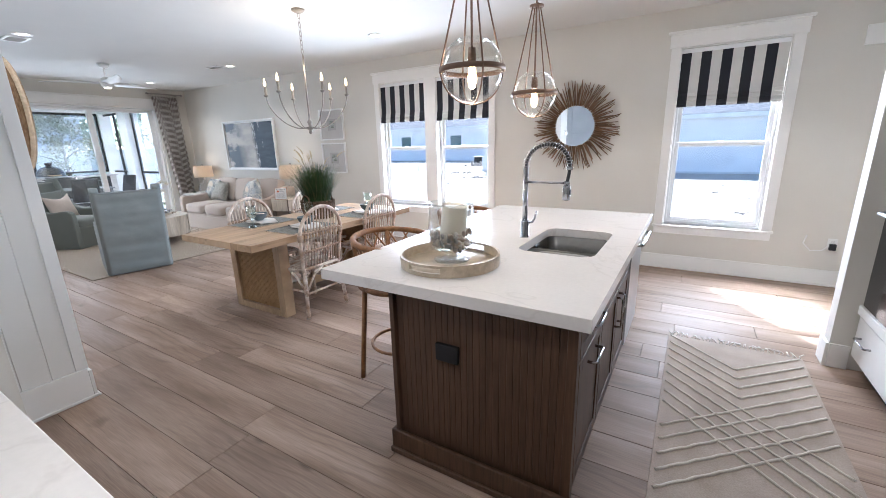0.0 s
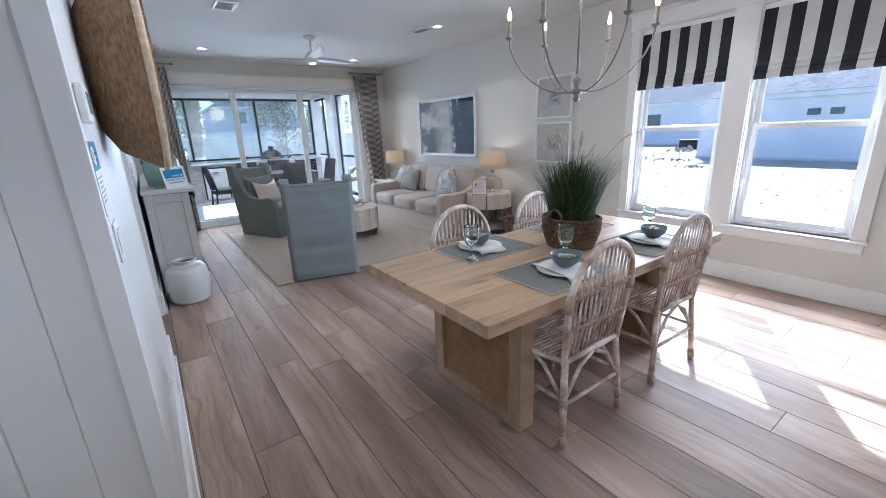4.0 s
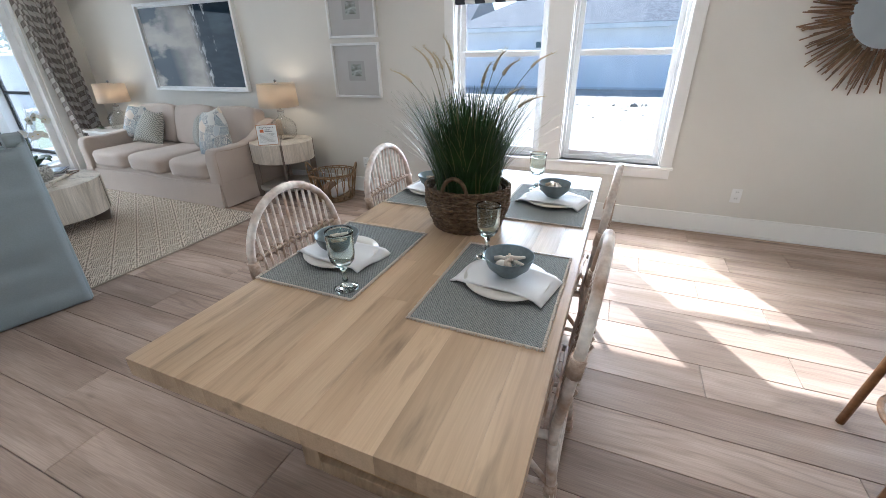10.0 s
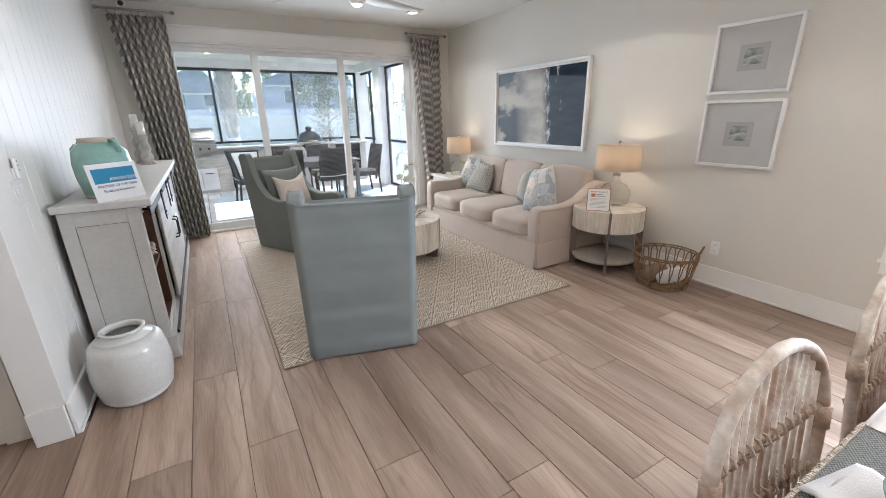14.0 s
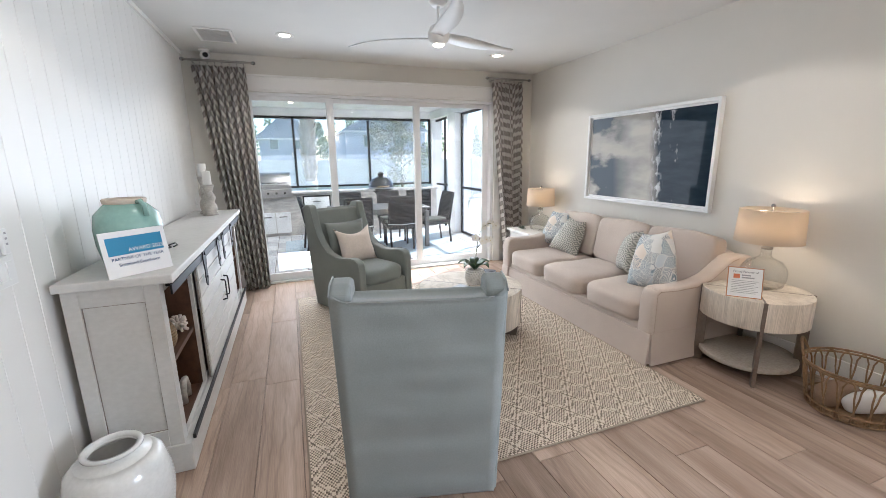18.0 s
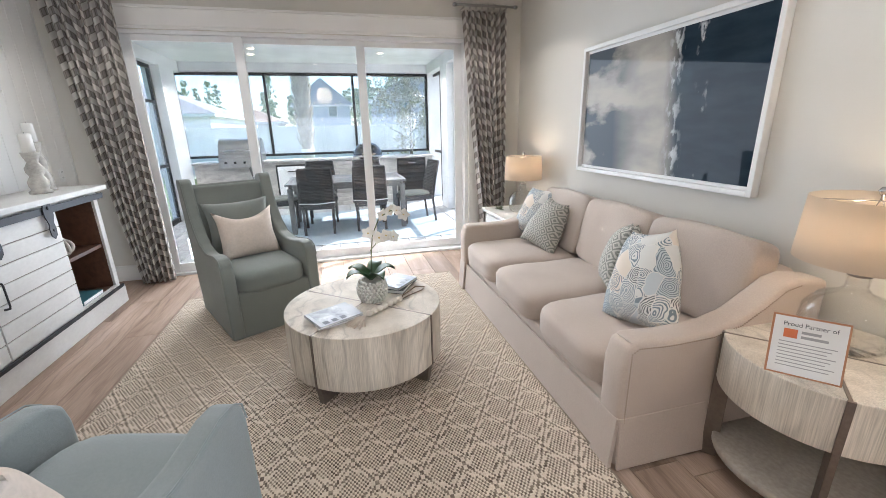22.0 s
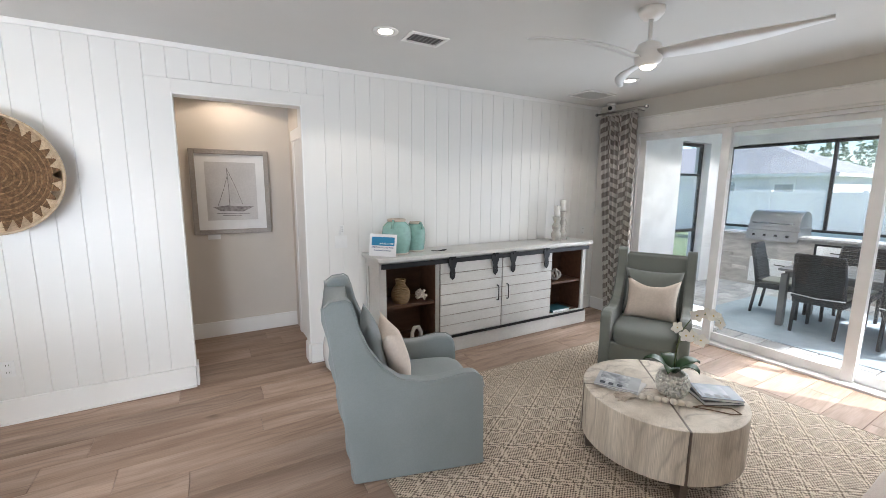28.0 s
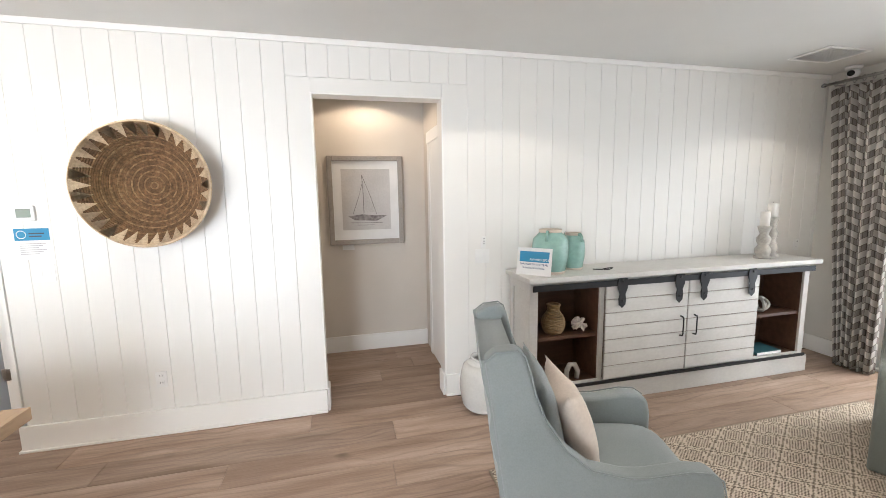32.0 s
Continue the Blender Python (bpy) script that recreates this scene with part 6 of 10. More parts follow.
for k in range(6):
    a = radians(40 + 60 * k)
    c, s = math.cos(a), math.sin(a)
    pts = [(0.012 * c, 0.012 * s, 0.07), (0.10 * c, 0.10 * s, 0.056), (0.215 * c, 0.215 * s, 0.10), (0.31 * c, 0.31 * s, 0.185), (0.37 * c, 0.37 * s, 0.285), (0.385 * c, 0.385 * s, 0.36)]
    sm = []
    for i in range(len(pts) - 1):
        p0, p1, p2, p3 = [Vector(pts[max(0, min(len(pts) - 1, i + q))]) for q in (-1, 0, 1, 2)]
        for t in [q / 5 for q in range(5)]:
            sm.append(0.5 * ((2 * p1) + (p2 - p0) * t + (2 * p0 - 5 * p1 + 4 * p2 - p3) * t * t + (3 * p1 - p0 - 3 * p2 + p3) * t ** 3))
    sm.append(Vector(pts[-1]))
    part("arm", tube(sm, 0.005, 8), AGED, ch)
    cup = part("candle_cup", lathe([(0, 0.355), (0.012, 0.357), (0.022, 0.368), (0.022, 0.373), (0.011, 0.374), (0.011, 0.455), (0, 0.455)], 16, (0.385 * c, 0.385 * s, 0)), AGED, ch)
    part("bulb", lathe([(0, 0.455), (0.007, 0.457), (0.0125, 0.475), (0.009, 0.50), (0.002, 0.525), (0, 0.53)], 14, (0.385 * c, 0.385 * s, 0)), BULBGLOW, cup, "glowing flame bulb")
z = 0.745
for k in range(9):
    R = 0.013
    pts = [(R * math.cos(radians(a)) * (1 if k % 2 else 0), R * math.cos(radians(a)) * (0 if k % 2 else 1), z + 0.021 + 0.023 * math.sin(radians(a))) for a in range(0, 360, 30)]
    part("chain_link", tube(pts, 0.0028, 6, True), AGED, ch)
    z += 0.0385
part("canopy", lathe([(0, 1.095), (0.03, 1.098), (0.06, 1.115), (0.062, 1.129), (0, 1.129)], 24), AGED, ch)
lamp("chandelier_glow", "POINT", pose(-3.18, 3.02, 2.25), 4.5, (1.0, 0.76, 0.48), radius=0.2)

# ---- two small pictures ----
PICFRAME = mat("white_picture_frame", (0.80, 0.80, 0.79), 0.4)
MOUNT = mat("grey_picture_mount", (0.50, 0.49, 0.48), 0.85, color2=(0.48, 0.47, 0.46))
SEAPRINT = mat("sea_print", (0.16, 0.17, 0.14), 0.8, color2=(0.42, 0.45, 0.44), scale=9, stretch=(1, 1, 2.5), fine=0.35, fine_scale=25)
for z0, z1, lab in ((1.02, 1.53, "lower"), (1.575, 2.08, "upper")):
    p = thing("framed_print", "small sea print in a white frame with wide mount", "picture", pose(-5.175, YN, (z0 + z1) / 2), "small prints on the wall")
    w, h = 0.28, (z1 - z0) / 2
    for bm in (bx(-w, -w + 0.022, -0.035, -0.001, -h, h, 0.003), bx(w - 0.022, w, -0.035, -0.001, -h, h, 0.003), bx(-w + 0.022, w - 0.022, -0.035, -0.001, -h, -h + 0.022, 0.003), bx(-w + 0.022, w - 0.022, -0.035, -0.001, h - 0.022, h, 0.003)):
        part("frame", bm, PICFRAME, p)
    part("mount", bx(-w + 0.02, w - 0.02, -0.014, -0.004, -h + 0.02, h - 0.02), MOUNT, p, "pale grey mount")
    part("inner_mount", bx(-0.098, 0.098, -0.016, -0.014, -0.092, 0.092), mat("inner_mount", (0.40, 0.39, 0.38), 0.8), p)
    part("print", bx(-0.06, 0.06, -0.018, -0.016, -0.05, 0.06), SEAPRINT, p, "small blue grey sea photograph")

# ---- media console ----
CONSOLE = mat("distressed_white_console", (0.58, 0.57, 0.55), 0.5, color2=(0.545, 0.535, 0.51), scale=3.5, stretch=(1, 1, 2), fine=0.04, fine_scale=30, bump=0.08)
WORN = mat("worn_brown_edge", (0.20, 0.165, 0.135), 0.7, color2=(0.34, 0.31, 0.28), scale=18)
WALNUT = mat("console_brown_inside", (0.105, 0.05, 0.028), 0.5, color2=(0.07, 0.032, 0.018), scale=4, stretch=(1, 5, 5), fine=0.15)
con = thing("media_console", "distressed white barn-door media console", "console", Matrix.Translation((-0.443, 0.093, 0)) @ Matrix.Diagonal((0.943, 0.89, 1.085, 1)))
part("top", bx(-9.16, -6.19, 0.845, 1.345, 0.918, 0.955, 0.006), CONSOLE, con)
for x0, x1 in ((-9.11, -9.05), (-6.30, -6.24)):
    part("side", bx(x0, x1, 0.86, 1.27, 0.14, 0.918, 0.003), CONSOLE, con)
for y0, y1, z0, z1 in ((0.86, 0.93, 0.14, 0.918), (1.20, 1.27, 0.14, 0.918), (0.93, 1.20, 0.84, 0.918), (0.93, 1.20, 0.14, 0.22)):
    part("side_frame", bx(-6.24, -6.228, y0, y1, z0, z1, 0.002), CONSOLE, con)
for y0, y1, z0, z1 in ((0.93, 1.20, 0.836, 0.840), (0.93, 1.20, 0.220, 0.224), (0.93, 0.934, 0.224, 0.836), (1.196, 1.20, 0.224, 0.836)):
    part("worn_line", bx(-6.2395, -6.2375, y0, y1, z0, z1), WORN, con, "rubbed brown line round the panel")
part("worn_line", bx(-6.2270, -6.2262, 0.86, 1.27, 0.912, 0.918), WORN, con, "rubbed brown line under the top")
part("back", bx(-9.05, -6.30, 0.86, 0.875, 0.14, 0.918), WALNUT, con, "dark brown back board")
part("floor_board", bx(-9.05, -6.30, 0.875, 1.26, 0.14, 0.16), WALNUT, con)
part("plinth", bx(-9.13, -6.215, 0.855, 1.305, 0, 0.14, 0.005), CONSOLE, con)
part("top_rail", bx(-9.05, -6.30, 1.25, 1.272, 0.865, 0.918), CONSOLE, con)
part("bottom_rail", bx(-9.05, -6.30, 1.25, 1.272, 0.14, 0.165), CONSOLE, con)
for x in (-6.875, -8.475):
    part("divider", bx(x - 0.02, x + 0.02, 0.875, 1.27, 0.16, 0.865), CONSOLE, con)
for x0, x1 in ((-6.855, -6.30), (-9.05, -8.495)):
    part("shelf", bx(x0, x1, 0.875, 1.24, 0.485, 0.51, 0.002), WALNUT, con, "brown wooden shelf")
    part("liner", bx(x1 - 0.006 if x1 < -7 else x0, x1 if x1 < -7 else x0 + 0.006, 0.876, 1.249, 0.16, 0.865), WALNUT, con)
    part("liner", bx(x0 if x1 < -7 else x1 - 0.006, x0 + 0.006 if x1 < -7 else x1, 0.876, 1.249, 0.16, 0.865), WALNUT, con)
rail = part("slide_rail", bx(-9.10, -6.23, 1.318, 1.328, 0.860, 0.902, 0.002), BLACK, con, "black iron sliding rail")
for x in (-9.0, -8.47, -7.7, -6.88, -6.33):
    part("standoff", tube([(x, 1.272, 0.883), (x, 1.318, 0.883)], 0.008), BLACK, rail)
part("floor_guide", bx(-9.08, -6.25, 1.306, 1.322, 0.142, 0.165, 0.002), BLACK, con, "black lower guide")
for x0, x1, hx in ((-7.695, -6.89, -7.63), (-8.47, -7.705, -7.77)):
    d = part("sliding_door", bx(x0, x1, 1.285, 1.297, 0.168, 0.86), WORN, con, "white planked sliding door")
    for k in range(7):
        z0 = 0.168 + k * (0.692 / 7)
        part("plank", bx(x0 + 0.001, x1 - 0.001, 1.297, 1.307, z0 + 0.0032, z0 + 0.692 / 7 - 0.0032, 0.002), CONSOLE, d)
    part("handle", tube([(hx, 1.307, 0.44), (hx, 1.340, 0.445), (hx, 1.343, 0.46), (hx, 1.343, 0.57), (hx, 1.340, 0.585), (hx, 1.307, 0.59)], 0.006, 8), BLACK, d, "black bar pull")
    for xx in (x0 + 0.115, x1 - 0.13):
        strap = prism([(xx - 0.030, 0.725), (xx, 0.700), (xx + 0.030, 0.725), (xx + 0.034, 0.765), (xx + 0.026, 0.80), (xx + 0.046, 0.845), (xx + 0.050, 0.885), (xx + 0.038, 0.918), (xx, 0.932), (xx - 0.038, 0.918), (xx - 0.050, 0.885), (xx - 0.046, 0.845), (xx - 0.026, 0.80), (xx - 0.034, 0.765)], 1.328, 1.336, axis="y")
        h = part("hanger", strap, BLACK, d, "black iron roller hanger")
        part("bolt", lathe([(0, 0), (0.009, 0), (0.008, 0.006), (0, 0.007)], 10), BLACK, h, at=pose(xx, 1.336, 0.755, -90))
        part("bolt", lathe([(0, 0), (0.012, 0), (0.010, 0.007), (0, 0.008)], 10), BLACK, h, at=pose(xx, 1.336, 0.895, -90))

# on and in the console
CELADON = mat("celadon_glaze", (0.27, 0.45, 0.40), 0.22, color2=(0.21, 0.36, 0.31), scale=7, fine=0.08, fine_scale=25, coat=0.4)
CLAY = mat("raw_clay", (0.55, 0.48, 0.40), 0.8)


def jar(m, s, wide):
    j = thing("ceramic_jar", "celadon green glazed jar with small loop handles", "jar", m, "green jars on the console")
    r = wide
    part("body", lathe([(0, 0.0), (r * 0.82, 0.0), (r * 0.84, s * 0.06), (r * 0.98, s * 0.35), (r, s * 0.58), (r * 0.93, s * 0.78), (r * 0.66, s * 0.90), (r * 0.58, s * 0.93)], 36), CELADON, j)
    part("foot", lathe([(0, 0.001), (r * 0.835, 0.001), (r * 0.85, s * 0.055), (r * 0.84, s * 0.06)], 36), CLAY, j, "unglazed cream foot")
    part("lip", lathe([(r * 0.56, s * 0.92), (r * 0.62, s * 0.935), (r * 0.64, s * 0.985), (r * 0.60, s), (r * 0.52, s * 0.99), (r * 0.5, s * 0.93)], 36), CLAY, j, "cream lip")
    for a in (30, 210):
        c, q = math.cos(radians(a)), math.sin(radians(a))
        part("handle", tube([(r * 0.62 * c, r * 0.62 * q, s * 0.95), (r * 0.80 * c, r * 0.80 * q, s * 0.97), (r * 0.97 * c, r * 0.97 * q, s * 0.90), (r * 0.98 * c, r * 0.98 * q, s * 0.76)], 0.011, 8), CELADON, j)


jar(pose(-6.555, 1.075, 1.036, 0, 0, 20), 0.335, 0.140)
jar(pose(-6.795, 1.00, 1.036, 0, 0, 75), 0.295, 0.097)
sgn = thing("award_sign", "white tented card with a blue band and award text", "sign", pose(-6.375, 1.155, 1.036, 0, 0, 133))
part("card", bx(-0.135, 0.135, -0.003, 0.0, 0, 0.205), PAPER, sgn, at=pose(0, 0, 0, -10))
part("easel", bx(-0.06, 0.06, 0.05, 0.053, 0, 0.15), PAPER, sgn, at=pose(0, 0.02, 0, 14))
part("blue_band", bx(-0.115, 0.115, -0.0036, -0.003, 0.098, 0.178), BLUE, sgn, "blue printed band", at=pose(0, 0, 0, -10))
words("AWARD 2023", 0.025, PAPER, sgn, pose(-0.035, -0.0045, 0.108, 0, 0, 0) @ pose(0, 0.0185, 0, 80), "lettering")
words("PARTNER OF THE YEAR", 0.0205, mat("navy_ink", (0.01, 0.06, 0.16), 0.6), sgn, pose(0, -0.0045, 0.074) @ pose(0, 0.0125, 0, 80), "lettering", "CENTER")
words("Sustained Excellence", 0.0205, mat("navy_ink", (0.01, 0.06, 0.16), 0.6), sgn, pose(0, -0.0045, 0.048) @ pose(0, 0.008, 0, 80), "lettering", "CENTER")
STONEWHITE = mat("whitewashed_turned_wood", (0.50, 0.475, 0.43), 0.6, color2=(0.33, 0.31, 0.28), scale=14, fine=0.12)
for x, y, s in ((-8.65, 1.085, 0.29), (-8.80, 1.03, 0.36)):
    cs = thing("candlestick", "whitewashed turned candlestick with a white candle", "candlestick", pose(x, y, 1.036), "candlesticks on the console")
    part("stand", lathe([(0, 0), (0.066, 0), (0.068, 0.015), (0.048, 0.03), (0.058, 0.05), (0.060, s * 0.30), (0.038, s * 0.42), (0.053, s * 0.52), (0.055, s * 0.62), (0.031, s * 0.76), (0.048, s * 0.92), (0.053, s), (0, s)], 28), STONEWHITE, cs)
    part("candle", lathe([(0, s), (0.036, s), (0.036, s + 0.125), (0.031, s + 0.129), (0, s + 0.125)], 24), mat("white_wax", (0.78, 0.76, 0.72), 0.5), cs, "white pillar candle")
    part("wick", tube([(0, 0, s + 0.125), (0.001, 0, s + 0.14)], 0.0014, 5), BLACK, cs)
vb = thing("woven_vase", "small tan woven bottle vase on the shelf", "vase", pose(-6.58, 1.10, 0.554))
for k in range(15):
    prof = [0.062, 0.072, 0.079, 0.083, 0.085, 0.085, 0.084, 0.080, 0.073, 0.062, 0.050, 0.042, 0.040, 0.043, 0.047]
    part("coil", tube([(prof[k] * math.cos(radians(a)), prof[k] * math.sin(radians(a)), 0.008 + 0.0155 * k) for a in range(0, 360, 15)], 0.0088, 6, True), mat("tan_rope", (0.28, 0.19, 0.10), 0.85, bump=0.6, bump_scale=150), vb)
cor = thing("coral_ornament", "white coral cluster ornament on the shelf", "ornament", pose(-6.78, 1.15, 0.617))
rng = random.Random(7)
part("core", lathe([(0, -0.03), (0.025, -0.02), (0.032, 0), (0.025, 0.02), (0, 0.03)], 14), STONE[0], cor)
for k in range(34):
    v = Vector((rng.uniform(-1, 1), rng.uniform(-1, 1), rng.uniform(-0.7, 1))).normalized()
    part("branch", tube([v * 0.02, v * 0.045, v * 0.062], 0.011, 6, taper=0.008), STONE[0], cor)
orn = thing("knot_ornament", "white knotted ring ornament on the shelf", "ornament", pose(-8.63, 1.12, 0.626))
for a, b in ((0, 0), (70, 40), (-65, 100)):
    part("ring", tube([(0.062 * math.cos(radians(t)), 0.062 * math.sin(radians(t)), 0) for t in range(0, 360, 15)], 0.012, 8, True), STONEWHITE, orn, at=pose(0, 0, 0, 90 + a, b, 0))
arch = thing("arch_ornament", "small white arch ornament on the lower shelf", "ornament", pose(-6.72, 1.15, 0.174))
part("arch", tube([(-0.05, 0, 0), (-0.055, 0, 0.06), (-0.03, 0, 0.115), (0.015, 0, 0.118), (0.04, 0, 0.07), (0.04, 0, 0)], 0.02, 10), STONEWHITE, arch)
bk = thing("book", "dark teal book lying on the lower shelf", "book", pose(-8.68, 1.10, 0.174))
part("cover", bx(-0.14, 0.14, -0.10, 0.10, 0, 0.03, 0.003), mat("teal_cover", (0.03, 0.11, 0.13), 0.5), bk)
part("pages", bx(-0.136, 0.136, -0.096, 0.101, 0.004, 0.026), PAPER, bk)
jug = thing("floor_jug", "white glazed ribbed floor jug", "jug", pose(-6.02, 1.055, 0))
GLAZE = mat("white_glaze", (0.62, 0.62, 0.60), 0.18, coat=0.5, fine=0.04)
part("foot", lathe([(0, 0), (0.145, 0), (0.155, 0.012), (0.152, 0.03), (0, 0.03)], 44), GLAZE, jug)
prof = []
for k in range(15):
    z = 0.03 + 0.019 * k
    r = 0.165 + 0.022 * math.sin(math.pi * k / 14 * 0.9)
    prof += [(r + 0.0035, z), (r - 0.001, z + 0.010)]
part("body", lathe(prof + [(0.165, 0.33), (0.13, 0.36), (0.12, 0.34), (0.14, 0.2), (0.12, 0.035)], 44), GLAZE, jug, "ribbed glazed body")
part("neck", lathe([(0.131, 0.3595), (0.095, 0.375), (0.093, 0.385), (0.082, 0.385), (0.084, 0.37), (0.12, 0.35)], 44), GLAZE, jug)
part("lip", lathe([(0.093, 0.384), (0.105, 0.392), (0.105, 0.402), (0.097, 0.405), (0.085, 0.402), (0.082, 0.386)], 44), GLAZE, jug, "rolled lip")
cb = thing("black_cable", "short black cable lying on the console", "cable", pose(-7.02, 1.10, 1.036))
part("cord", tube([(0.1, 0, 0.005), (0.04, 0.03, 0.005), (-0.03, 0.0, 0.006), (-0.06, 0.03, 0.012), (-0.02, 0.05, 0.006), (0.03, 0.04, 0.005)], 0.004, 6), BLACK, cb)

# ---- woven wall basket ----
BASK = mat("brown_coil", (0.19, 0.105, 0.05), 0.85, color2=(0.10, 0.055, 0.026), scale=25, bump=0.9, bump_scale=120, fine=0.3, fine_scale=60)
BASKL = mat("pale_coil", (0.60, 0.475, 0.33), 0.85, color2=(0.50, 0.38, 0.25), scale=20, bump=0.7, bump_scale=120, fine=0.15, fine_scale=60)
wb = thing("wall_basket", "large round coiled basket with pale zigzag rim", "wall basket", pose(-3.82, YS + 0.004, 1.735, -90) @ Matrix.Diagonal((0.93, 0.93, 0.95, 1)))
STRAW = mat("tan_straw_coil", (0.29, 0.18, 0.09), 0.85, color2=(0.15, 0.085, 0.04), scale=40, bump=0.9, bump_scale=120, fine=0.3, fine_scale=60)
coils = 40
bowl_z = lambda r: 0.012 + 0.17 * max(0.0, ((r - 0.018) / 0.367 - 0.45) / 0.55) ** 1.6
for k in range(coils):
    r = 0.012 + (0.392 - 0.012) * k / (coils - 1)
    z = bowl_z(r)
    part("coil", tube([(r * math.cos(2 * math.pi * i / 56), r * math.sin(2 * math.pi * i / 56), z + 0.0018 * math.sin(i * 2.7 + k)) for i in range(56)], 0.0060 + 0.0006 * math.sin(k * 1.9), 6, True), STRAW if k % 4 == 1 and k < 34 else BASK, wb)
part("lining", lathe([(0, 0.006)] + [(0.05 * q, bowl_z(0.05 * q) - 0.004) for q in range(1, 8)] + [(0.398, bowl_z(0.39) - 0.002)], 60), BASK, wb)
part("rim", tube([(0.405 * math.cos(2 * math.pi * i / 72), 0.405 * math.sin(2 * math.pi * i / 72), 0.195) for i in range(72)], 0.014, 8, True), BASKL, wb, "pale straw rim")
part("outer_wall", lathe([(0.13, 0.002), (0.25, 0.004), (0.33, 0.05), (0.40, 0.17), (0.412, 0.195), (0.404, 0.19), (0.39, 0.165), (0.32, 0.04), (0.24, 0.0)], 60), mat("basket_outside", (0.30, 0.19, 0.10), 0.85, color2=(0.17, 0.095, 0.045), scale=30, stretch=(1, 1, 4), bump=0.9, bump_scale=90), wb, "pale straw outside")
tooth_meshes = None
for k in range(34):
    a = 2 * math.pi * k / 34
    if tooth_meshes is None:
        bm = bmesh.new()
        edges = []
        for i in range(9):
            rr = 0.402 - 0.0095 * i
            w = 0.036 * (1 - i / 8) + 0.001
            edges.append([bm.verts.new((rr, q * w, bowl_z(rr) + 0.0105 + h)) for q, h in ((-1, 0), (0, 0.002), (1, 0))])
        for p, q in zip(edges, edges[1:]):
            bm.faces.new((p[0], q[0], q[1], p[1]))
            bm.faces.new((p[1], q[1], q[2], p[2]))
        bmesh.ops.solidify(bm, geom=bm.faces[:], thickness=0.004)
        tooth_meshes = mesh_of("zigzag", bm, BASKL)
    ob = new("zigzag", tooth_meshes)
    ob.parent = wb
    ob.matrix_basis = pose(0, 0, 0, 0, 0, math.degrees(a))

# ---- hall picture ----
SILVER = mat("silver_leaf_frame", (0.34, 0.31, 0.285), 0.45, 0.3, fine=0.1)
hp = thing("sailboat_print", "grey sailboat sketch in a silver frame", "picture", pose(-5.25, -0.385, 1.60, 0, 0, 180))
w, h = 0.38, 0.45
for bm in (bx(-w, -w + 0.05, -0.03, 0.012, -h, h, 0.005), bx(w - 0.05, w, -0.03, 0.012, -h, h, 0.005), bx(-w + 0.05, w - 0.05, -0.03, 0.012, -h, -h + 0.05, 0.005), bx(-w + 0.05, w - 0.05, -0.03, 0.012, h - 0.05, h, 0.005)):
    part("frame", bm, SILVER, hp)
part("mount", bx(-w + 0.045, w - 0.045, -0.012, -0.002, -h + 0.045, h - 0.045), PAPER, hp, "white mount")
part("sheet", bx(-0.245, 0.245, -0.014, -0.012, -0.30, 0.32), mat("sketch_paper", (0.60, 0.585, 0.58), 0.8, color2=(0.52, 0.51, 0.51), scale=3, fine=0.05), hp, "pale grey sketch sheet")
SK = mat("sketch_line", (0.16, 0.15, 0.15), 0.8)
hull = [(-0.19, -0.16), (-0.12, -0.20), (0.10, -0.21), (0.21, -0.155), (0.05, -0.15), (-0.05, -0.14)]
part("hull", prism(hull, -0.0150, -0.0142, axis="y"), mat("sketch_grey", (0.27, 0.25, 0.25), 0.8, fine=0.4, fine_scale=40), hp)
for a, b in (((-0.03, -0.145), (-0.04, 0.26)), ((-0.04, 0.26), (0.10, -0.14)), ((-0.03, 0.2), (-0.14, -0.14)), ((-0.16, -0.225), (0.16, -0.232)), ((-0.10, -0.25), (0.08, -0.252))):
    part("line", tube([(a[0], -0.0146, a[1]), ((a[0] + b[0]) / 2 + 0.006, -0.0146, (a[1] + b[1]) / 2), (b[0], -0.0146, b[1])], 0.0022, 5), SK, hp)
part("sail", prism([(-0.035, -0.12), (-0.04, 0.22), (0.085, -0.12)], -0.0147, -0.0142, axis="y"), mat("sail_wash", (0.53, 0.52, 0.52), 0.8, fine=0.1), hp)

# ---- slipcovered wing chairs ----
PIPING = 0.006


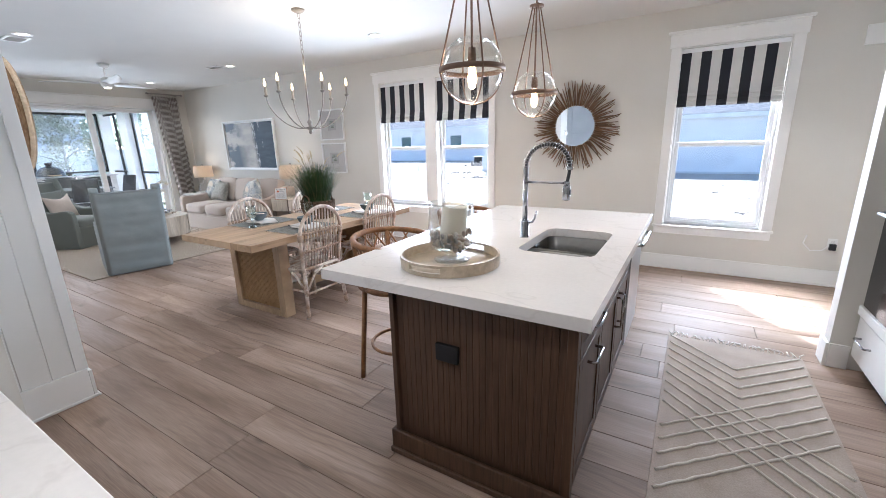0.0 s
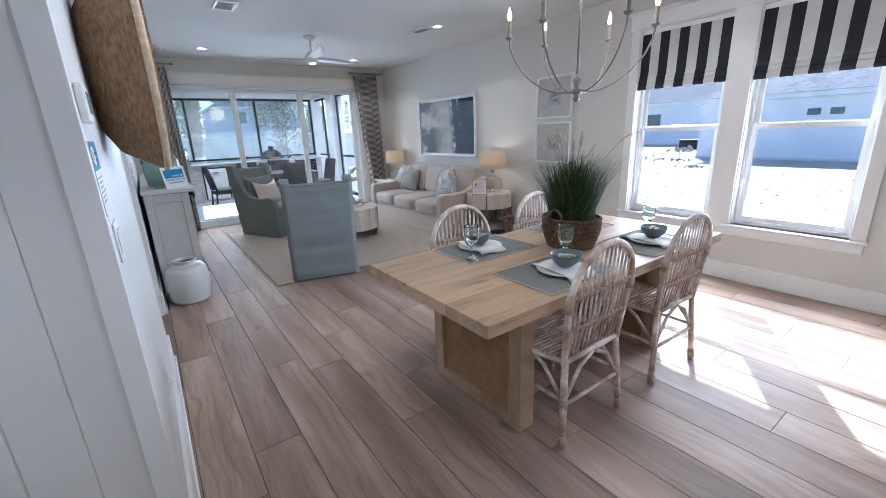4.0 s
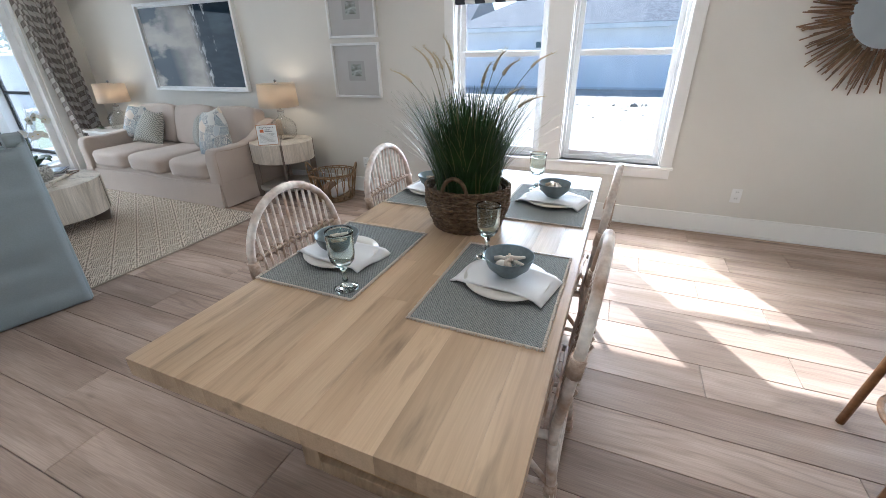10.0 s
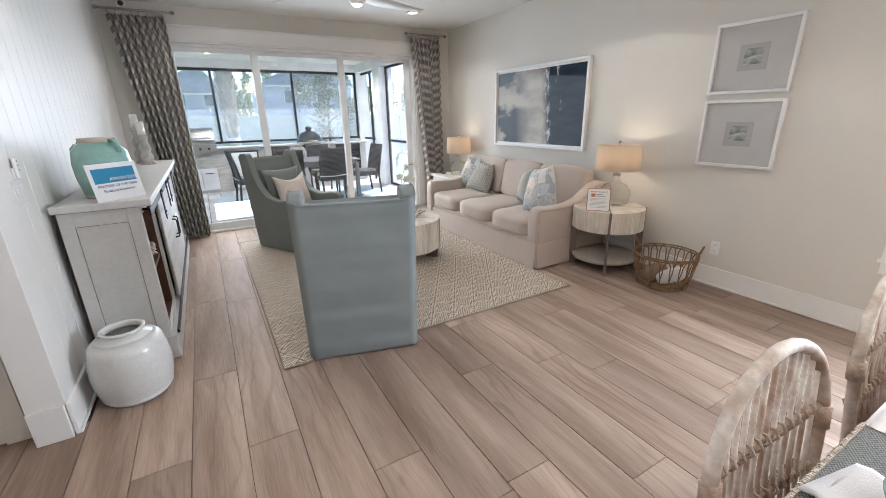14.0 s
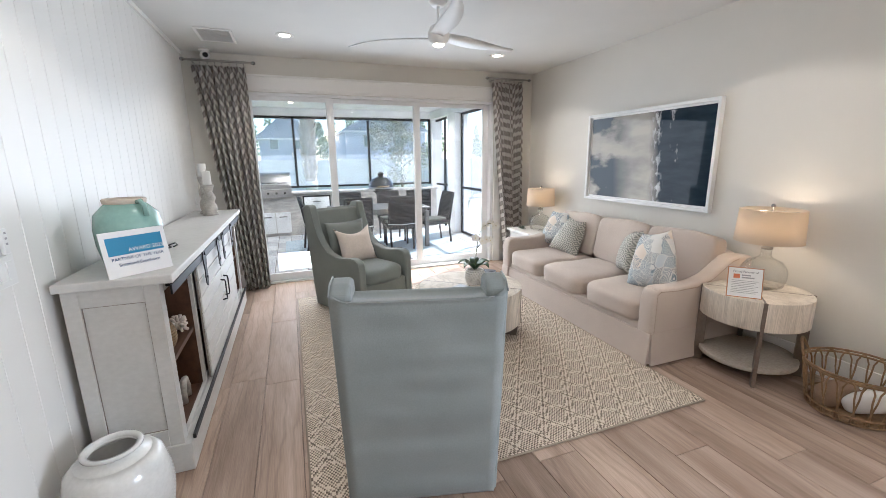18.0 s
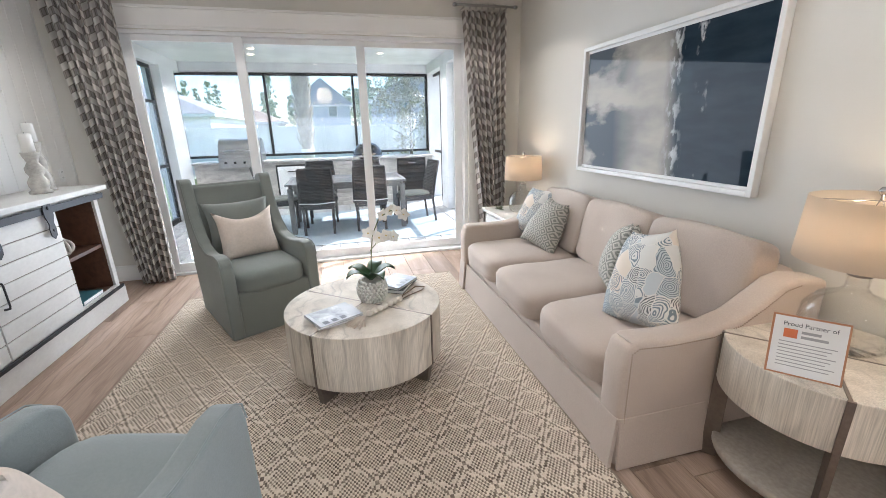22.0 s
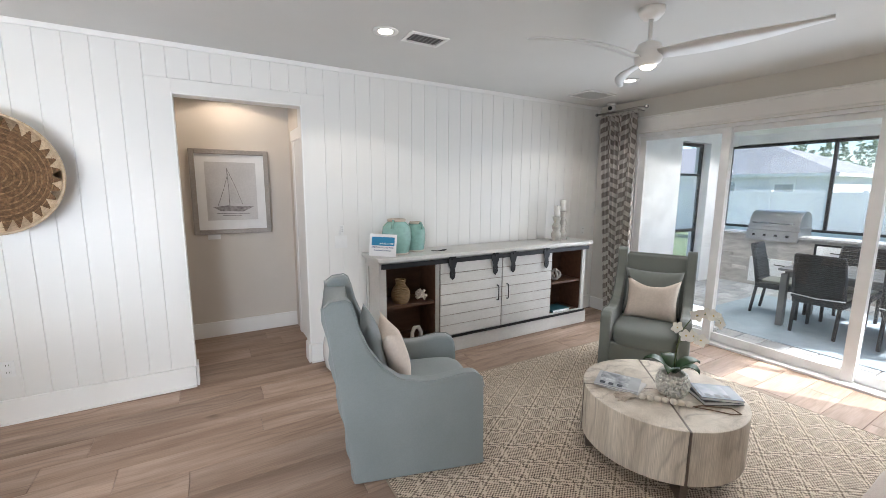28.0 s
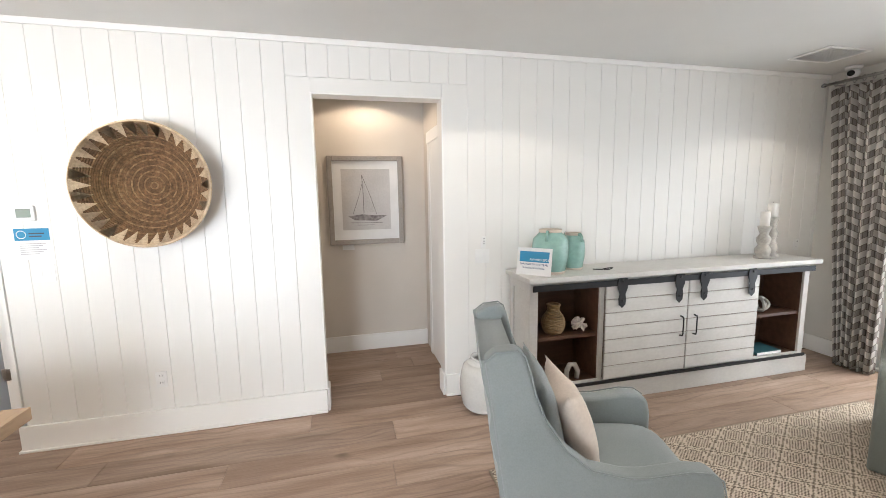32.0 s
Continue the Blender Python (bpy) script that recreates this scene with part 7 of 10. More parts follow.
def wing_chair(m, material, label, cloth):
    """Looks along +x; width along y."""
    c = thing("wing_chair", label, "armchair", m, "slipcovered wing chairs")
    hw = 0.342
    sk = prism([(-0.36, 0.0), (0.40, 0.0), (0.385, 0.33), (-0.36, 0.33)], -hw + 0.08, hw - 0.08, 0.012, "y")
    part("skirt", sk, material, c)
    part("seat_cushion", rounded(-0.27, 0.405, -hw + 0.08, hw - 0.08, 0.29, 0.47, 5, 8), material, c)
    # sloping back
    bk = bmesh.new()
    n, rows = 18, 44
    front, rear = [], []
    for j in range(rows + 1):
        t = j / rows
        z = 0.0 + 1.035 * t
        xb = -0.402 - 0.155 * t
        xf = xb + (0.14 + 0.05 * math.sin(math.pi * min(1, t * 1.1)) if z > 0.3 else 0.14)
        fr, rr = [], []
        for i in range(n + 1):
            y = (hw - 0.014) * (2 * i / n - 1)
            drop = 0.035 * (1 - (2 * i / n - 1) ** 8) if j == rows else 0
            wr = 0.016 * noise.noise((y * 1.3, z * 11 + (3 if material is SAGE else 0), 1.7)) + 0.004 * noise.noise((y * 8, z * 16, 4.0))
            fr.append(bk.verts.new((xf, y, z - drop)))
            rr.append(bk.verts.new((xb + wr, y, z - drop)))
        front.append(fr)
        rear.append(rr)
    for j in range(rows):
        for i in range(n):
            bk.faces.new((front[j][i], front[j][i + 1], front[j + 1][i + 1], front[j + 1][i]))
            bk.faces.new((rear[j][i], rear[j + 1][i], rear[j + 1][i + 1], rear[j][i + 1]))
    for i in range(n):
        bk.faces.new((front[rows][i], front[rows][i + 1], rear[rows][i + 1], rear[rows][i]))
        bk.faces.new((front[0][i], rear[0][i], rear[0][i + 1], front[0][i + 1]))
    for j in range(rows):
        bk.faces.new((front[j][0], front[j + 1][0], rear[j + 1][0], rear[j][0]))
        bk.faces.new((front[j][n], rear[j][n], rear[j + 1][n], front[j + 1][n]))
    part("backrest", bk, material, c, smooth=True)
    side = [(0.41, 0.0), (0.40, 0.50), (0.385, 0.565), (0.34, 0.595), (0.26, 0.60), (0.10, 0.575), (0.02, 0.575), (-0.12, 0.605), (-0.22, 0.68), (-0.30, 0.79), (-0.345, 0.90), (-0.37, 1.0), (-0.39, 1.055), (-0.42, 1.075),
            (-0.50, 1.065), (-0.545, 1.03), (-0.53, 0.95), (-0.395, 0.0)]
    for s in (-1, 1):
        y0, y1 = (hw - 0.085, hw) if s > 0 else (-hw, -hw + 0.085)
        bm = prism(side, y0, y1, 0.018, "y", seg=4)
        arm = part("wing_side", bm, material, c)
        seam = [(a, s * (hw - 0.004), b) for a, b in side[1:-2]]
        part("seam", tube(seam, 0.0035, 5), material, arm)
    part("hem", tube([(0.413, -hw + 0.01, 0.012), (0.413, hw - 0.01, 0.012)], 0.004, 5), material, c)
    # cushions rest in the chair
    lum = thing("back_cushion", "soft back cushion of the same slipcover cloth", "cushion", m @ pose(-0.20, 0, 0.46, 0, 0, 90) @ pose(0, 0, 0, -12), "chair back cushions")
    part("cover", pillow(0.50, 0.44, 0.13), material, lum)
    pil = thing("throw_pillow", "plain cream square throw pillow", "pillow", m @ pose(-0.04, 0.01, 0.455, 0, 0, 90) @ pose(0, 0, 0, -20, 0, 0), "cream throw pillows")
    part("cover", pillow(0.45, 0.40, 0.16, sag=0.11), CREAM, pil)
    return c


wing_chair(pose(-6.07, 2.39, 0.012, 0, 0, 164.5) @ Matrix.Diagonal((0.95, 1, 1, 1)), GREYBLUE, "blue-grey slipcovered wing chair on the rug edge", "blue")
wing_chair(pose(-8.43, 2.48, 0.012, 0, 0, 28), SAGE, "sage grey slipcovered wing chair by the sliding door", "sage")

# ---- sofa ----
sofa = thing("sofa", "beige linen slipcovered three-seat sofa", "sofa")
SX0, SX1, SY0, SY1 = -8.50, -6.25, 4.215, 5.22
part("base", prism([(SY0 + 0.02, 0.012), (SY1, 0.012), (SY1, 0.30), (SY0 + 0.035, 0.30)], SX0 + 0.13, SX1 - 0.13, 0.012, "x"), LINEN, sofa)
part("skirt", prism([(SY0 + 0.012, 0.25), (SY0 - 0.008, 0.012), (SY0 + 0.006, 0.012), (SY0 + 0.025, 0.25)], SX0 + 0.137, SX1 - 0.137, 0.003, "x"), LINEN, sofa)
part("back", rounded(SX0 + 0.05, SX1 - 0.05, SY1 - 0.17, SY1, 0.05, 0.80, 8, 8), LINEN, sofa)
third = (SX1 - SX0 - 0.28) / 3
for k in range(3):
    a = SX0 + 0.14 + third * k
    part("seat_cushion", rounded(a + 0.003, a + third - 0.003, SY0 - 0.012, SY1 - 0.22, 0.27, 0.475, 5.5, 9, 0.010), LINEN, sofa)
    bc = rounded(-third / 2 + 0.003, third / 2 - 0.003, -0.095, 0.095, 0, 0.465, 9.0, 12, 0.016)
    part("back_cushion", bc, LINEN, sofa, at=pose(a + third / 2, SY1 - 0.27, 0.45, -14))
arm_side = [(SY0, 0.012), (SY0 - 0.005, 0.50), (SY0 + 0.015, 0.585), (SY0 + 0.06, 0.605), (SY0 + 0.20, 0.595), (SY0 + 0.42, 0.60), (SY0 + 0.56, 0.635), (SY0 + 0.67, 0.70), (SY0 + 0.77, 0.765), (SY0 + 0.85, 0.78), (SY1, 0.76), (SY1, 0.012)]
NAIL = mat("nailhead_bronze", (0.30, 0.24, 0.19), 0.5, 0.3)
for x0, x1, xo in ((SX0, SX0 + 0.135, SX0), (SX1 - 0.135, SX1, SX1)):
    arm = part("arm", prism(arm_side, x0, x1, 0.026, "x", seg=3), LINEN, sofa, smooth=True)
    nails = bmesh.new()
    path = [Vector((xo + (0.001 if xo == SX1 else -0.001), a, b - 0.025)) for a, b in arm_side[1:10]]
    path = [Vector((path[0].x, SY0 + 0.028, 0.05))] + [Vector((p.x, max(p.y, SY0 + 0.028), p.z)) for p in path]
    for a, b in zip(path, path[1:]):
        n = max(1, int((b - a).length / 0.0105))
        for i in range(n):
            p = a.lerp(b, i / n)
            bmesh.ops.create_icosphere(nails, subdivisions=1, radius=0.0034, matrix=Matrix.Translation(p))
    tagged(part("nailheads", nails, NAIL, arm, "row of small bronze nailheads"), kind="stuff")
    out = 1 if xo == SX1 else -1
    part("skirt_panel", prism([(SY0 - 0.004, 0.26), (SY0 - 0.024, 0.012), (SY0 - 0.006, 0.012), (SY0 + 0.012, 0.26)], *((x0, x1 - 0.004) if out > 0 else (x0 + 0.004, x1)), 0.003, "x"), LINEN, arm)
    part("skirt_panel", prism([(xo + 0.002 * out, 0.26), (xo + 0.018 * out, 0.012), (xo + 0.003 * out, 0.012), (xo - 0.012 * out, 0.26)], SY0 + 0.008, SY1, 0.003, "y"), LINEN, arm)


def print_cloth():
    """Overlapping scallop fields, each with its own stripes or plain tint."""
    m = bpy.data.materials.new("scallop_print_cloth")
    m.use_nodes = True
    nodes, links = m.node_tree.nodes, m.node_tree.links
    b = nodes["Principled BSDF"]
    b.inputs["Roughness"].default_value = 0.9
    co = nodes.new("ShaderNodeTexCoord")
    warp = nodes.new("ShaderNodeTexNoise")
    warp.inputs["Scale"].default_value = 9.0
    links.new(co.outputs["Object"], warp.inputs["Vector"])
    mixv = nodes.new("ShaderNodeVectorMath")
    mixv.operation = "MULTIPLY_ADD"
    mixv.inputs[1].default_value = (0.07, 0.07, 0.07)
    links.new(warp.outputs["Color"], mixv.inputs[0])
    links.new(co.outputs["Object"], mixv.inputs[2])
    vor = nodes.new("ShaderNodeTexVoronoi")
    vor.inputs["Scale"].default_value = 11.0
    links.new(mixv.outputs[0], vor.inputs["Vector"])
    sep = nodes.new("ShaderNodeSeparateColor")
    links.new(vor.outputs["Color"], sep.inputs[0])

    def calc(op, a, c=0.0):
        n = nodes.new("ShaderNodeMath")
        n.operation = op
        for k, v in enumerate((a, c)):
            if isinstance(v, (int, float)):
                n.inputs[k].default_value = v
            else:
                links.new(v, n.inputs[k])
        return n.outputs[0]

    rings = calc("GREATER_THAN", calc("SINE", calc("MULTIPLY", vor.outputs["Distance"], 64.0)), 0.15)
    striped = calc("GREATER_THAN", sep.outputs[1], 0.42)
    ink = calc("MULTIPLY", rings, striped)
    ground = nodes.new("ShaderNodeValToRGB")
    ground.color_ramp.interpolation = "CONSTANT"
    el = ground.color_ramp.elements
    for e, (pos, c) in zip([el[0], el[1], el.new(0.45), el.new(0.7)], ((0, (0.64, 0.63, 0.60)), (0.3, (0.46, 0.50, 0.49)), (0.55, (0.68, 0.59, 0.50)), (0.75, (0.50, 0.54, 0.56)))):
        e.position, e.color = pos, (*c, 1)
    links.new(sep.outputs[2], ground.inputs[0])
    dark = nodes.new("ShaderNodeValToRGB")
    dark.color_ramp.interpolation = "CONSTANT"
    dl = dark.color_ramp.elements
    for e, (pos, c) in zip([dl[0], dl[1], dl.new(0.6)], ((0, (0.19, 0.23, 0.26)), (0.4, (0.30, 0.34, 0.36)), (0.7, (0.12, 0.125, 0.13)))):
        e.position, e.color = pos, (*c, 1)
    links.new(sep.outputs[0], dark.inputs[0])
    mix = nodes.new("ShaderNodeMix")
    mix.data_type = "RGBA"
    links.new(ink, mix.inputs["Factor"])
    links.new(ground.outputs[0], mix.inputs["A"])
    links.new(dark.outputs[0], mix.inputs["B"])
    rimv = nodes.new("ShaderNodeTexVoronoi")
    rimv.feature = "DISTANCE_TO_EDGE"
    rimv.inputs["Scale"].default_value = 11.0
    links.new(mixv.outputs[0], rimv.inputs["Vector"])
    edged = nodes.new("ShaderNodeMix")
    edged.data_type = "RGBA"
    edged.inputs["B"].default_value = (0.68, 0.66, 0.62, 1)
    links.new(calc("LESS_THAN", rimv.outputs["Distance"], 0.018), edged.inputs["Factor"])
    links.new(mix.outputs["Result"], edged.inputs["A"])
    mix = edged
    links.new(mix.outputs["Result"], b.inputs["Base Color"])
    return m


def diamond_cloth(name, size, dark, pale, bump=0.0, thin=0.5):
    """Concentric diamonds by object coordinates x and z (cushions) or x and y (the rug)."""
    m = bpy.data.materials.new(name)
    m.use_nodes = True
    nodes, links = m.node_tree.nodes, m.node_tree.links
    b = nodes["Principled BSDF"]
    b.inputs["Roughness"].default_value = 0.92
    co = nodes.new("ShaderNodeTexCoord")
    sep = nodes.new("ShaderNodeSeparateXYZ")
    links.new(co.outputs["Object"], sep.inputs[0])

    def op(kind, a, bb=0.0):
        n = nodes.new("ShaderNodeMath")
        n.operation = kind
        for k, v in enumerate((a, bb)):
            if isinstance(v, (int, float)):
                n.inputs[k].default_value = v
            else:
                links.new(v, n.inputs[k])
        return n.outputs[0]

    second = sep.outputs[2]
    pu = op("ABSOLUTE", op("SUBTRACT", op("FRACT", op("DIVIDE", sep.outputs[0], size)), 0.5))
    pv = op("ABSOLUTE", op("SUBTRACT", op("FRACT", op("DIVIDE", second, size)), 0.5))
    d = op("ADD", pu, pv)
    ring = op("GREATER_THAN", op("FRACT", op("MULTIPLY", d, 3.0)), thin)
    mix = nodes.new("ShaderNodeMix")
    mix.data_type = "RGBA"
    mix.inputs["A"].default_value, mix.inputs["B"].default_value = (*dark, 1), (*pale, 1)
    links.new(ring, mix.inputs["Factor"])
    links.new(mix.outputs["Result"], b.inputs["Base Color"])
    return m


PRINT = print_cloth()
DIAM = diamond_cloth("diamond_weave_cloth", 0.075, (0.235, 0.235, 0.215), (0.50, 0.48, 0.43))


def sofa_pillow(x, y, z, w, h, turn, tilt, cloth, label, roll=0):
    p = thing("throw_pillow", label, "pillow", pose(x, y, z, 0, 0, turn) @ pose(0, 0, 0, tilt, roll, 0), "throw pillows on the sofa")
    part("cover", pillow(w, h, 0.19, taper=0.45), cloth, p)


sofa_pillow(-8.27, 4.80, 0.485, 0.46, 0.44, 25, -22, PRINT, "blue and tan scallop print throw pillow")
sofa_pillow(-7.98, 4.70, 0.47, 0.42, 0.42, 12, -26, DIAM, "grey diamond weave throw pillow", 8)
sofa_pillow(-7.08, 4.72, 0.47, 0.42, 0.42, -30, -20, DIAM, "grey diamond weave throw pillow", -10)
sofa_pillow(-6.565, 4.52, 0.475, 0.50, 0.49, 4, -18, PRINT, "blue and tan scallop print throw pillow", -14)

# ---- coffee table ----
PALEWOOD = grained_wood("bleached_oak_drum", (0.70, 0.64, 0.555), (0.50, 0.44, 0.365), 0.65, 0.06, "z", 70.0, 0.30, fine=0.2)
STRAP = mat("brushed_pewter_strap", (0.20, 0.165, 0.14), 0.42, 0.7, fine=0.1)


def drum(cx, cy, r, z0, z1, name, label, leg_h, shelf=False, turn=50, group=""):
    t = thing(name, label, "table", pose(cx, cy, 0.0 if not leg_h < 0.1 else 0.012), group)
    for k in range(4):
        a0 = turn + 90 * k
        pts = [(0.004 * math.cos(radians(a0 + 45)), 0.004 * math.sin(radians(a0 + 45)))] + arc(0, 0, r, a0 + math.degrees(0.006 / r), a0 + 90 - math.degrees(0.006 / r), 14)
        part("quarter", prism(pts, z0, z1, 0.004), PALEWOOD, t)
        c, s = math.cos(radians(a0)), math.sin(radians(a0))
        st = part("strap", bx(0, r + 0.003, -0.005, 0.005, z0 - 0.002, z1 - 0.001), STRAP, t, "dark metal strap", at=pose(0, 0, 0, 0, 0, a0))
        part("leg", bx(r - 0.055, r + 0.006, -0.011, 0.011, 0.0, z0 + 0.004, 0.002) if shelf else prism([(r - 0.15, 0.0), (r - 0.03, 0.0), (r - 0.01, z0 + 0.01), (r - 0.15, z0 + 0.01)], -0.02, 0.02, 0.002, "y"), STRAP, st)
        if shelf:
            part("upright", bx(r - 0.004, r + 0.006, -0.011, 0.011, z0 + 0.004, z1 + 0.001, 0.001), STRAP, st)
    if shelf:
        part("lower_shelf", lathe([(0, 0.095), (r - 0.03, 0.095), (r - 0.025, 0.10), (r - 0.025, 0.125), (r - 0.03, 0.13), (0, 0.13)], 44), mat("pale_grey_shelf", (0.40, 0.36, 0.31), 0.6, fine=0.12), t, "round lower shelf")
    return t


drum(-7.37, 3.268, 0.455, 0.115, 0.425, "coffee_table", "round bleached oak drum coffee table with metal straps", 0.05)
drum(-6.0, 4.89, 0.325, 0.40, 0.60, "end_table", "round bleached oak end table with lower shelf", 0.2, True, -48)

# things on the coffee table
ZT = 0.437
pot = thing("orchid_pot", "round white beaded pot", "plant pot", pose(-7.39, 3.325, ZT) @ Matrix.Diagonal((1.15, 1.15, 1.15, 1)))
part("pot", lathe([(0, 0), (0.05, 0), (0.065, 0.03), (0.072, 0.065), (0.066, 0.10), (0.06, 0.115), (0.055, 0.11), (0.06, 0.06), (0, 0.05)], 28), mat("white_bead_glaze", (0.66, 0.64, 0.60), 0.35), pot)
bead = None
for j in range(7):
    z = 0.008 + 0.0165 * j
    r = 0.052 + 0.022 * math.sin(math.pi * (j + 0.7) / 7.6)
    for i in range(20):
        a = 2 * math.pi * (i + 0.5 * (j % 2)) / 20
        if bead is None:
            bm = bmesh.new()
            bmesh.ops.create_icosphere(bm, subdivisions=2, radius=0.0098)
            bead = mesh_of("bead", bm, mat("white_bead_glaze", (0.66, 0.64, 0.60), 0.35), True)
        ob = new("bead", bead)
        ob.parent = pot
        ob.location = (r * math.cos(a), r * math.sin(a), z)
orch = thing("orchid", "white orchid with dark green leaves in the pot", "plant", pose(-7.39, 3.325, ZT + 0.104) @ Matrix.Diagonal((1.2, 1.2, 1.15, 1)))
OLEAF = mat("orchid_leaf", (0.025, 0.07, 0.02), 0.3, color2=(0.015, 0.045, 0.014), scale=6)
for k, (a, L) in enumerate(((20, 0.13), (95, 0.11), (160, 0.14), (235, 0.12), (300, 0.13))):
    bm = bmesh.new()
    n = 10
    rows_ = []
    for i in range(n + 1):
        t = i / n
        w = 0.034 * math.sin(math.pi * (0.12 + 0.88 * t)) ** 0.8 + 0.002
        z = 0.02 + 0.075 * math.sin(math.pi * 0.62 * t) - 0.03 * t * t
        rows_.append([bm.verts.new((0.01 + L * t, -w, z + 0.012)), bm.verts.new((0.01 + L * t, 0, z)), bm.verts.new((0.01 + L * t, w, z + 0.012))])
    for p, q in zip(rows_, rows_[1:]):
        bm.faces.new((p[0], q[0], q[1], p[1])).smooth = True
        bm.faces.new((p[1], q[1], q[2], p[2])).smooth = True
    lf = part("leaf", bm, OLEAF, orch, at=pose(0, 0, 0, 0, 0, a))
    lf.modifiers.new("thick", "SOLIDIFY").thickness = 0.003
stem_pts = [(0, 0, 0.02), (0.005, 0.005, 0.14), (0.0, 0.02, 0.26), (-0.015, 0.06, 0.345), (-0.02, 0.12, 0.375), (-0.02, 0.18, 0.355)]
part("stem", tube(stem_pts, 0.0028, 6), mat("orchid_stem", (0.10, 0.13, 0.05), 0.5), orch)
part("stem", tube([(0.004, 0.004, 0.18), (0.01, 0.05, 0.235), (0.012, 0.11, 0.25)], 0.0024, 6), mat("orchid_stem", (0.10, 0.13, 0.05), 0.5), orch)
PETAL = mat("orchid_petal", (0.78, 0.76, 0.70), 0.5, sheen=0.3)
petal = None
rng = random.Random(5)
for p in ((-0.018, 0.075, 0.355), (-0.02, 0.11, 0.378), (-0.022, 0.145, 0.372), (-0.02, 0.18, 0.35), (0.01, 0.05, 0.245), (0.012, 0.085, 0.255), (0.012, 0.118, 0.245), (0.0, 0.0, 0.27)):
    fl = part("flower", lathe([(0, -0.006), (0.006, 0), (0, 0.006)], 10), mat("orchid_heart", (0.55, 0.40, 0.08), 0.5), orch, "yellow flower heart", at=pose(*p, rng.uniform(50, 110), rng.uniform(-20, 20), rng.uniform(60, 130)))
    for k in range(5):
        if petal is None:
            bm = bmesh.new()
            rows_ = []
            for i in range(6):
                t = i / 5
                w = 0.014 * math.sin(math.pi * (0.1 + 0.85 * t))
                rows_.append([bm.verts.new((0.004 + 0.03 * t, -w, 0.004 * t)), bm.verts.new((0.004 + 0.03 * t, w, 0.004 * t))])
            for q0, q1 in zip(rows_, rows_[1:]):
                bm.faces.new((q0[0], q1[0], q1[1], q0[1])).smooth = True
            petal = mesh_of("petal", bm, PETAL)
        ob = new("petal", petal)
        ob.parent = fl
        ob.matrix_basis = pose(0, 0, 0.003, 0, 0, 72 * k + 18)


def book(name, label, x, y, z, w, d, t, turn, cover, band=None):
    b = thing(name, label, "book", pose(x, y, z, 0, 0, turn))
    part("cover", bx(-w / 2, w / 2, -d / 2, d / 2, 0, 0.003, 0.001), cover, b)
    part("cover", bx(-w / 2, w / 2, -d / 2, d / 2, t - 0.003, t, 0.001), cover, b)
    part("spine", bx(-w / 2 - 0.002, -w / 2 + 0.001, -d / 2, d / 2, 0, t, 0.001), cover, b)
    part("pages", bx(-w / 2 + 0.001, w / 2 - 0.004, -d / 2 + 0.003, d / 2 - 0.003, 0.003, t - 0.003), PAPER, b)
    if band:
        part("cover_picture", bx(-w / 2 + 0.012, w / 2 - 0.03, -d / 2 + 0.02, d / 2 - 0.06, t, t + 0.0006), band, b, "printed cover picture")
        for k in range(3):
            part("title_bar", bx(w / 2 - 0.05, w / 2 - 0.015, -d / 2 + 0.03 + 0.05 * k, -d / 2 + 0.06 + 0.05 * k, t, t + 0.0007), INK, b)


GREYCOV = mat("grey_cover", (0.42, 0.42, 0.44), 0.4, color2=(0.30, 0.31, 0.33), scale=9)
PHOTO = mat("cover_photo", (0.13, 0.14, 0.16), 0.4, color2=(0.45, 0.46, 0.48), scale=11, fine=0.3)
book("magazine", "pale grey magazine lying under another", -7.20, 3.105, ZT, 0.205, 0.255, 0.012, 18, mat("pale_cover", (0.55, 0.53, 0.51), 0.4), None)
book("magazine", "grey photo-cover magazine on the coffee table", -7.19, 3.095, ZT + 0.0125, 0.20, 0.25, 0.014, 28, GREYCOV, PHOTO)
book("book", "dark book at the bottom of a small stack", -7.55, 3.495, ZT, 0.17, 0.23, 0.024, 60, mat("black_cover", (0.03, 0.03, 0.035), 0.4))
book("book", "navy photo-cover book on a small stack", -7.55, 3.495, ZT + 0.0245, 0.18, 0.22, 0.02, 48, mat("navy_cover", (0.035, 0.05, 0.085), 0.35), mat("night_photo", (0.03, 0.045, 0.075), 0.35, color2=(0.16, 0.18, 0.22), scale=14))
bd = thing("bead_tassel", "cream wooden bead strand with a cord tassel", "ornament", pose(-7.21, 3.305, ZT))
a0, a1 = Vector((0.05, -0.02, 0.018)), Vector((-0.10, 0.17, 0.018))
for k in range(7):
    p = a0.lerp(a1, k / 6)
    part("bead", rounded(-0.019, 0.019, -0.019, 0.019, -0.017, 0.017, 2.1, 4), mat("cream_bead", (0.72, 0.66, 0.58), 0.5), bd, at=pose(p.x, p.y, p.z, 0, 0, 30 * k))
loop = [Vector((-0.11, 0.18, 0.006)), Vector((-0.17, 0.20, 0.006)), Vector((-0.24, 0.26, 0.006)), Vector((-0.29, 0.30, 0.006)), Vector((-0.27, 0.36, 0.006)), Vector((-0.22, 0.33, 0.006)), Vector((-0.17, 0.25, 0.006)), Vector((-0.12, 0.19, 0.006))]
part("cord", tube(loop, 0.0035, 6), mat("brown_cord", (0.16, 0.10, 0.06), 0.8), bd, "brown hanging cord")
rng = random.Random(3)
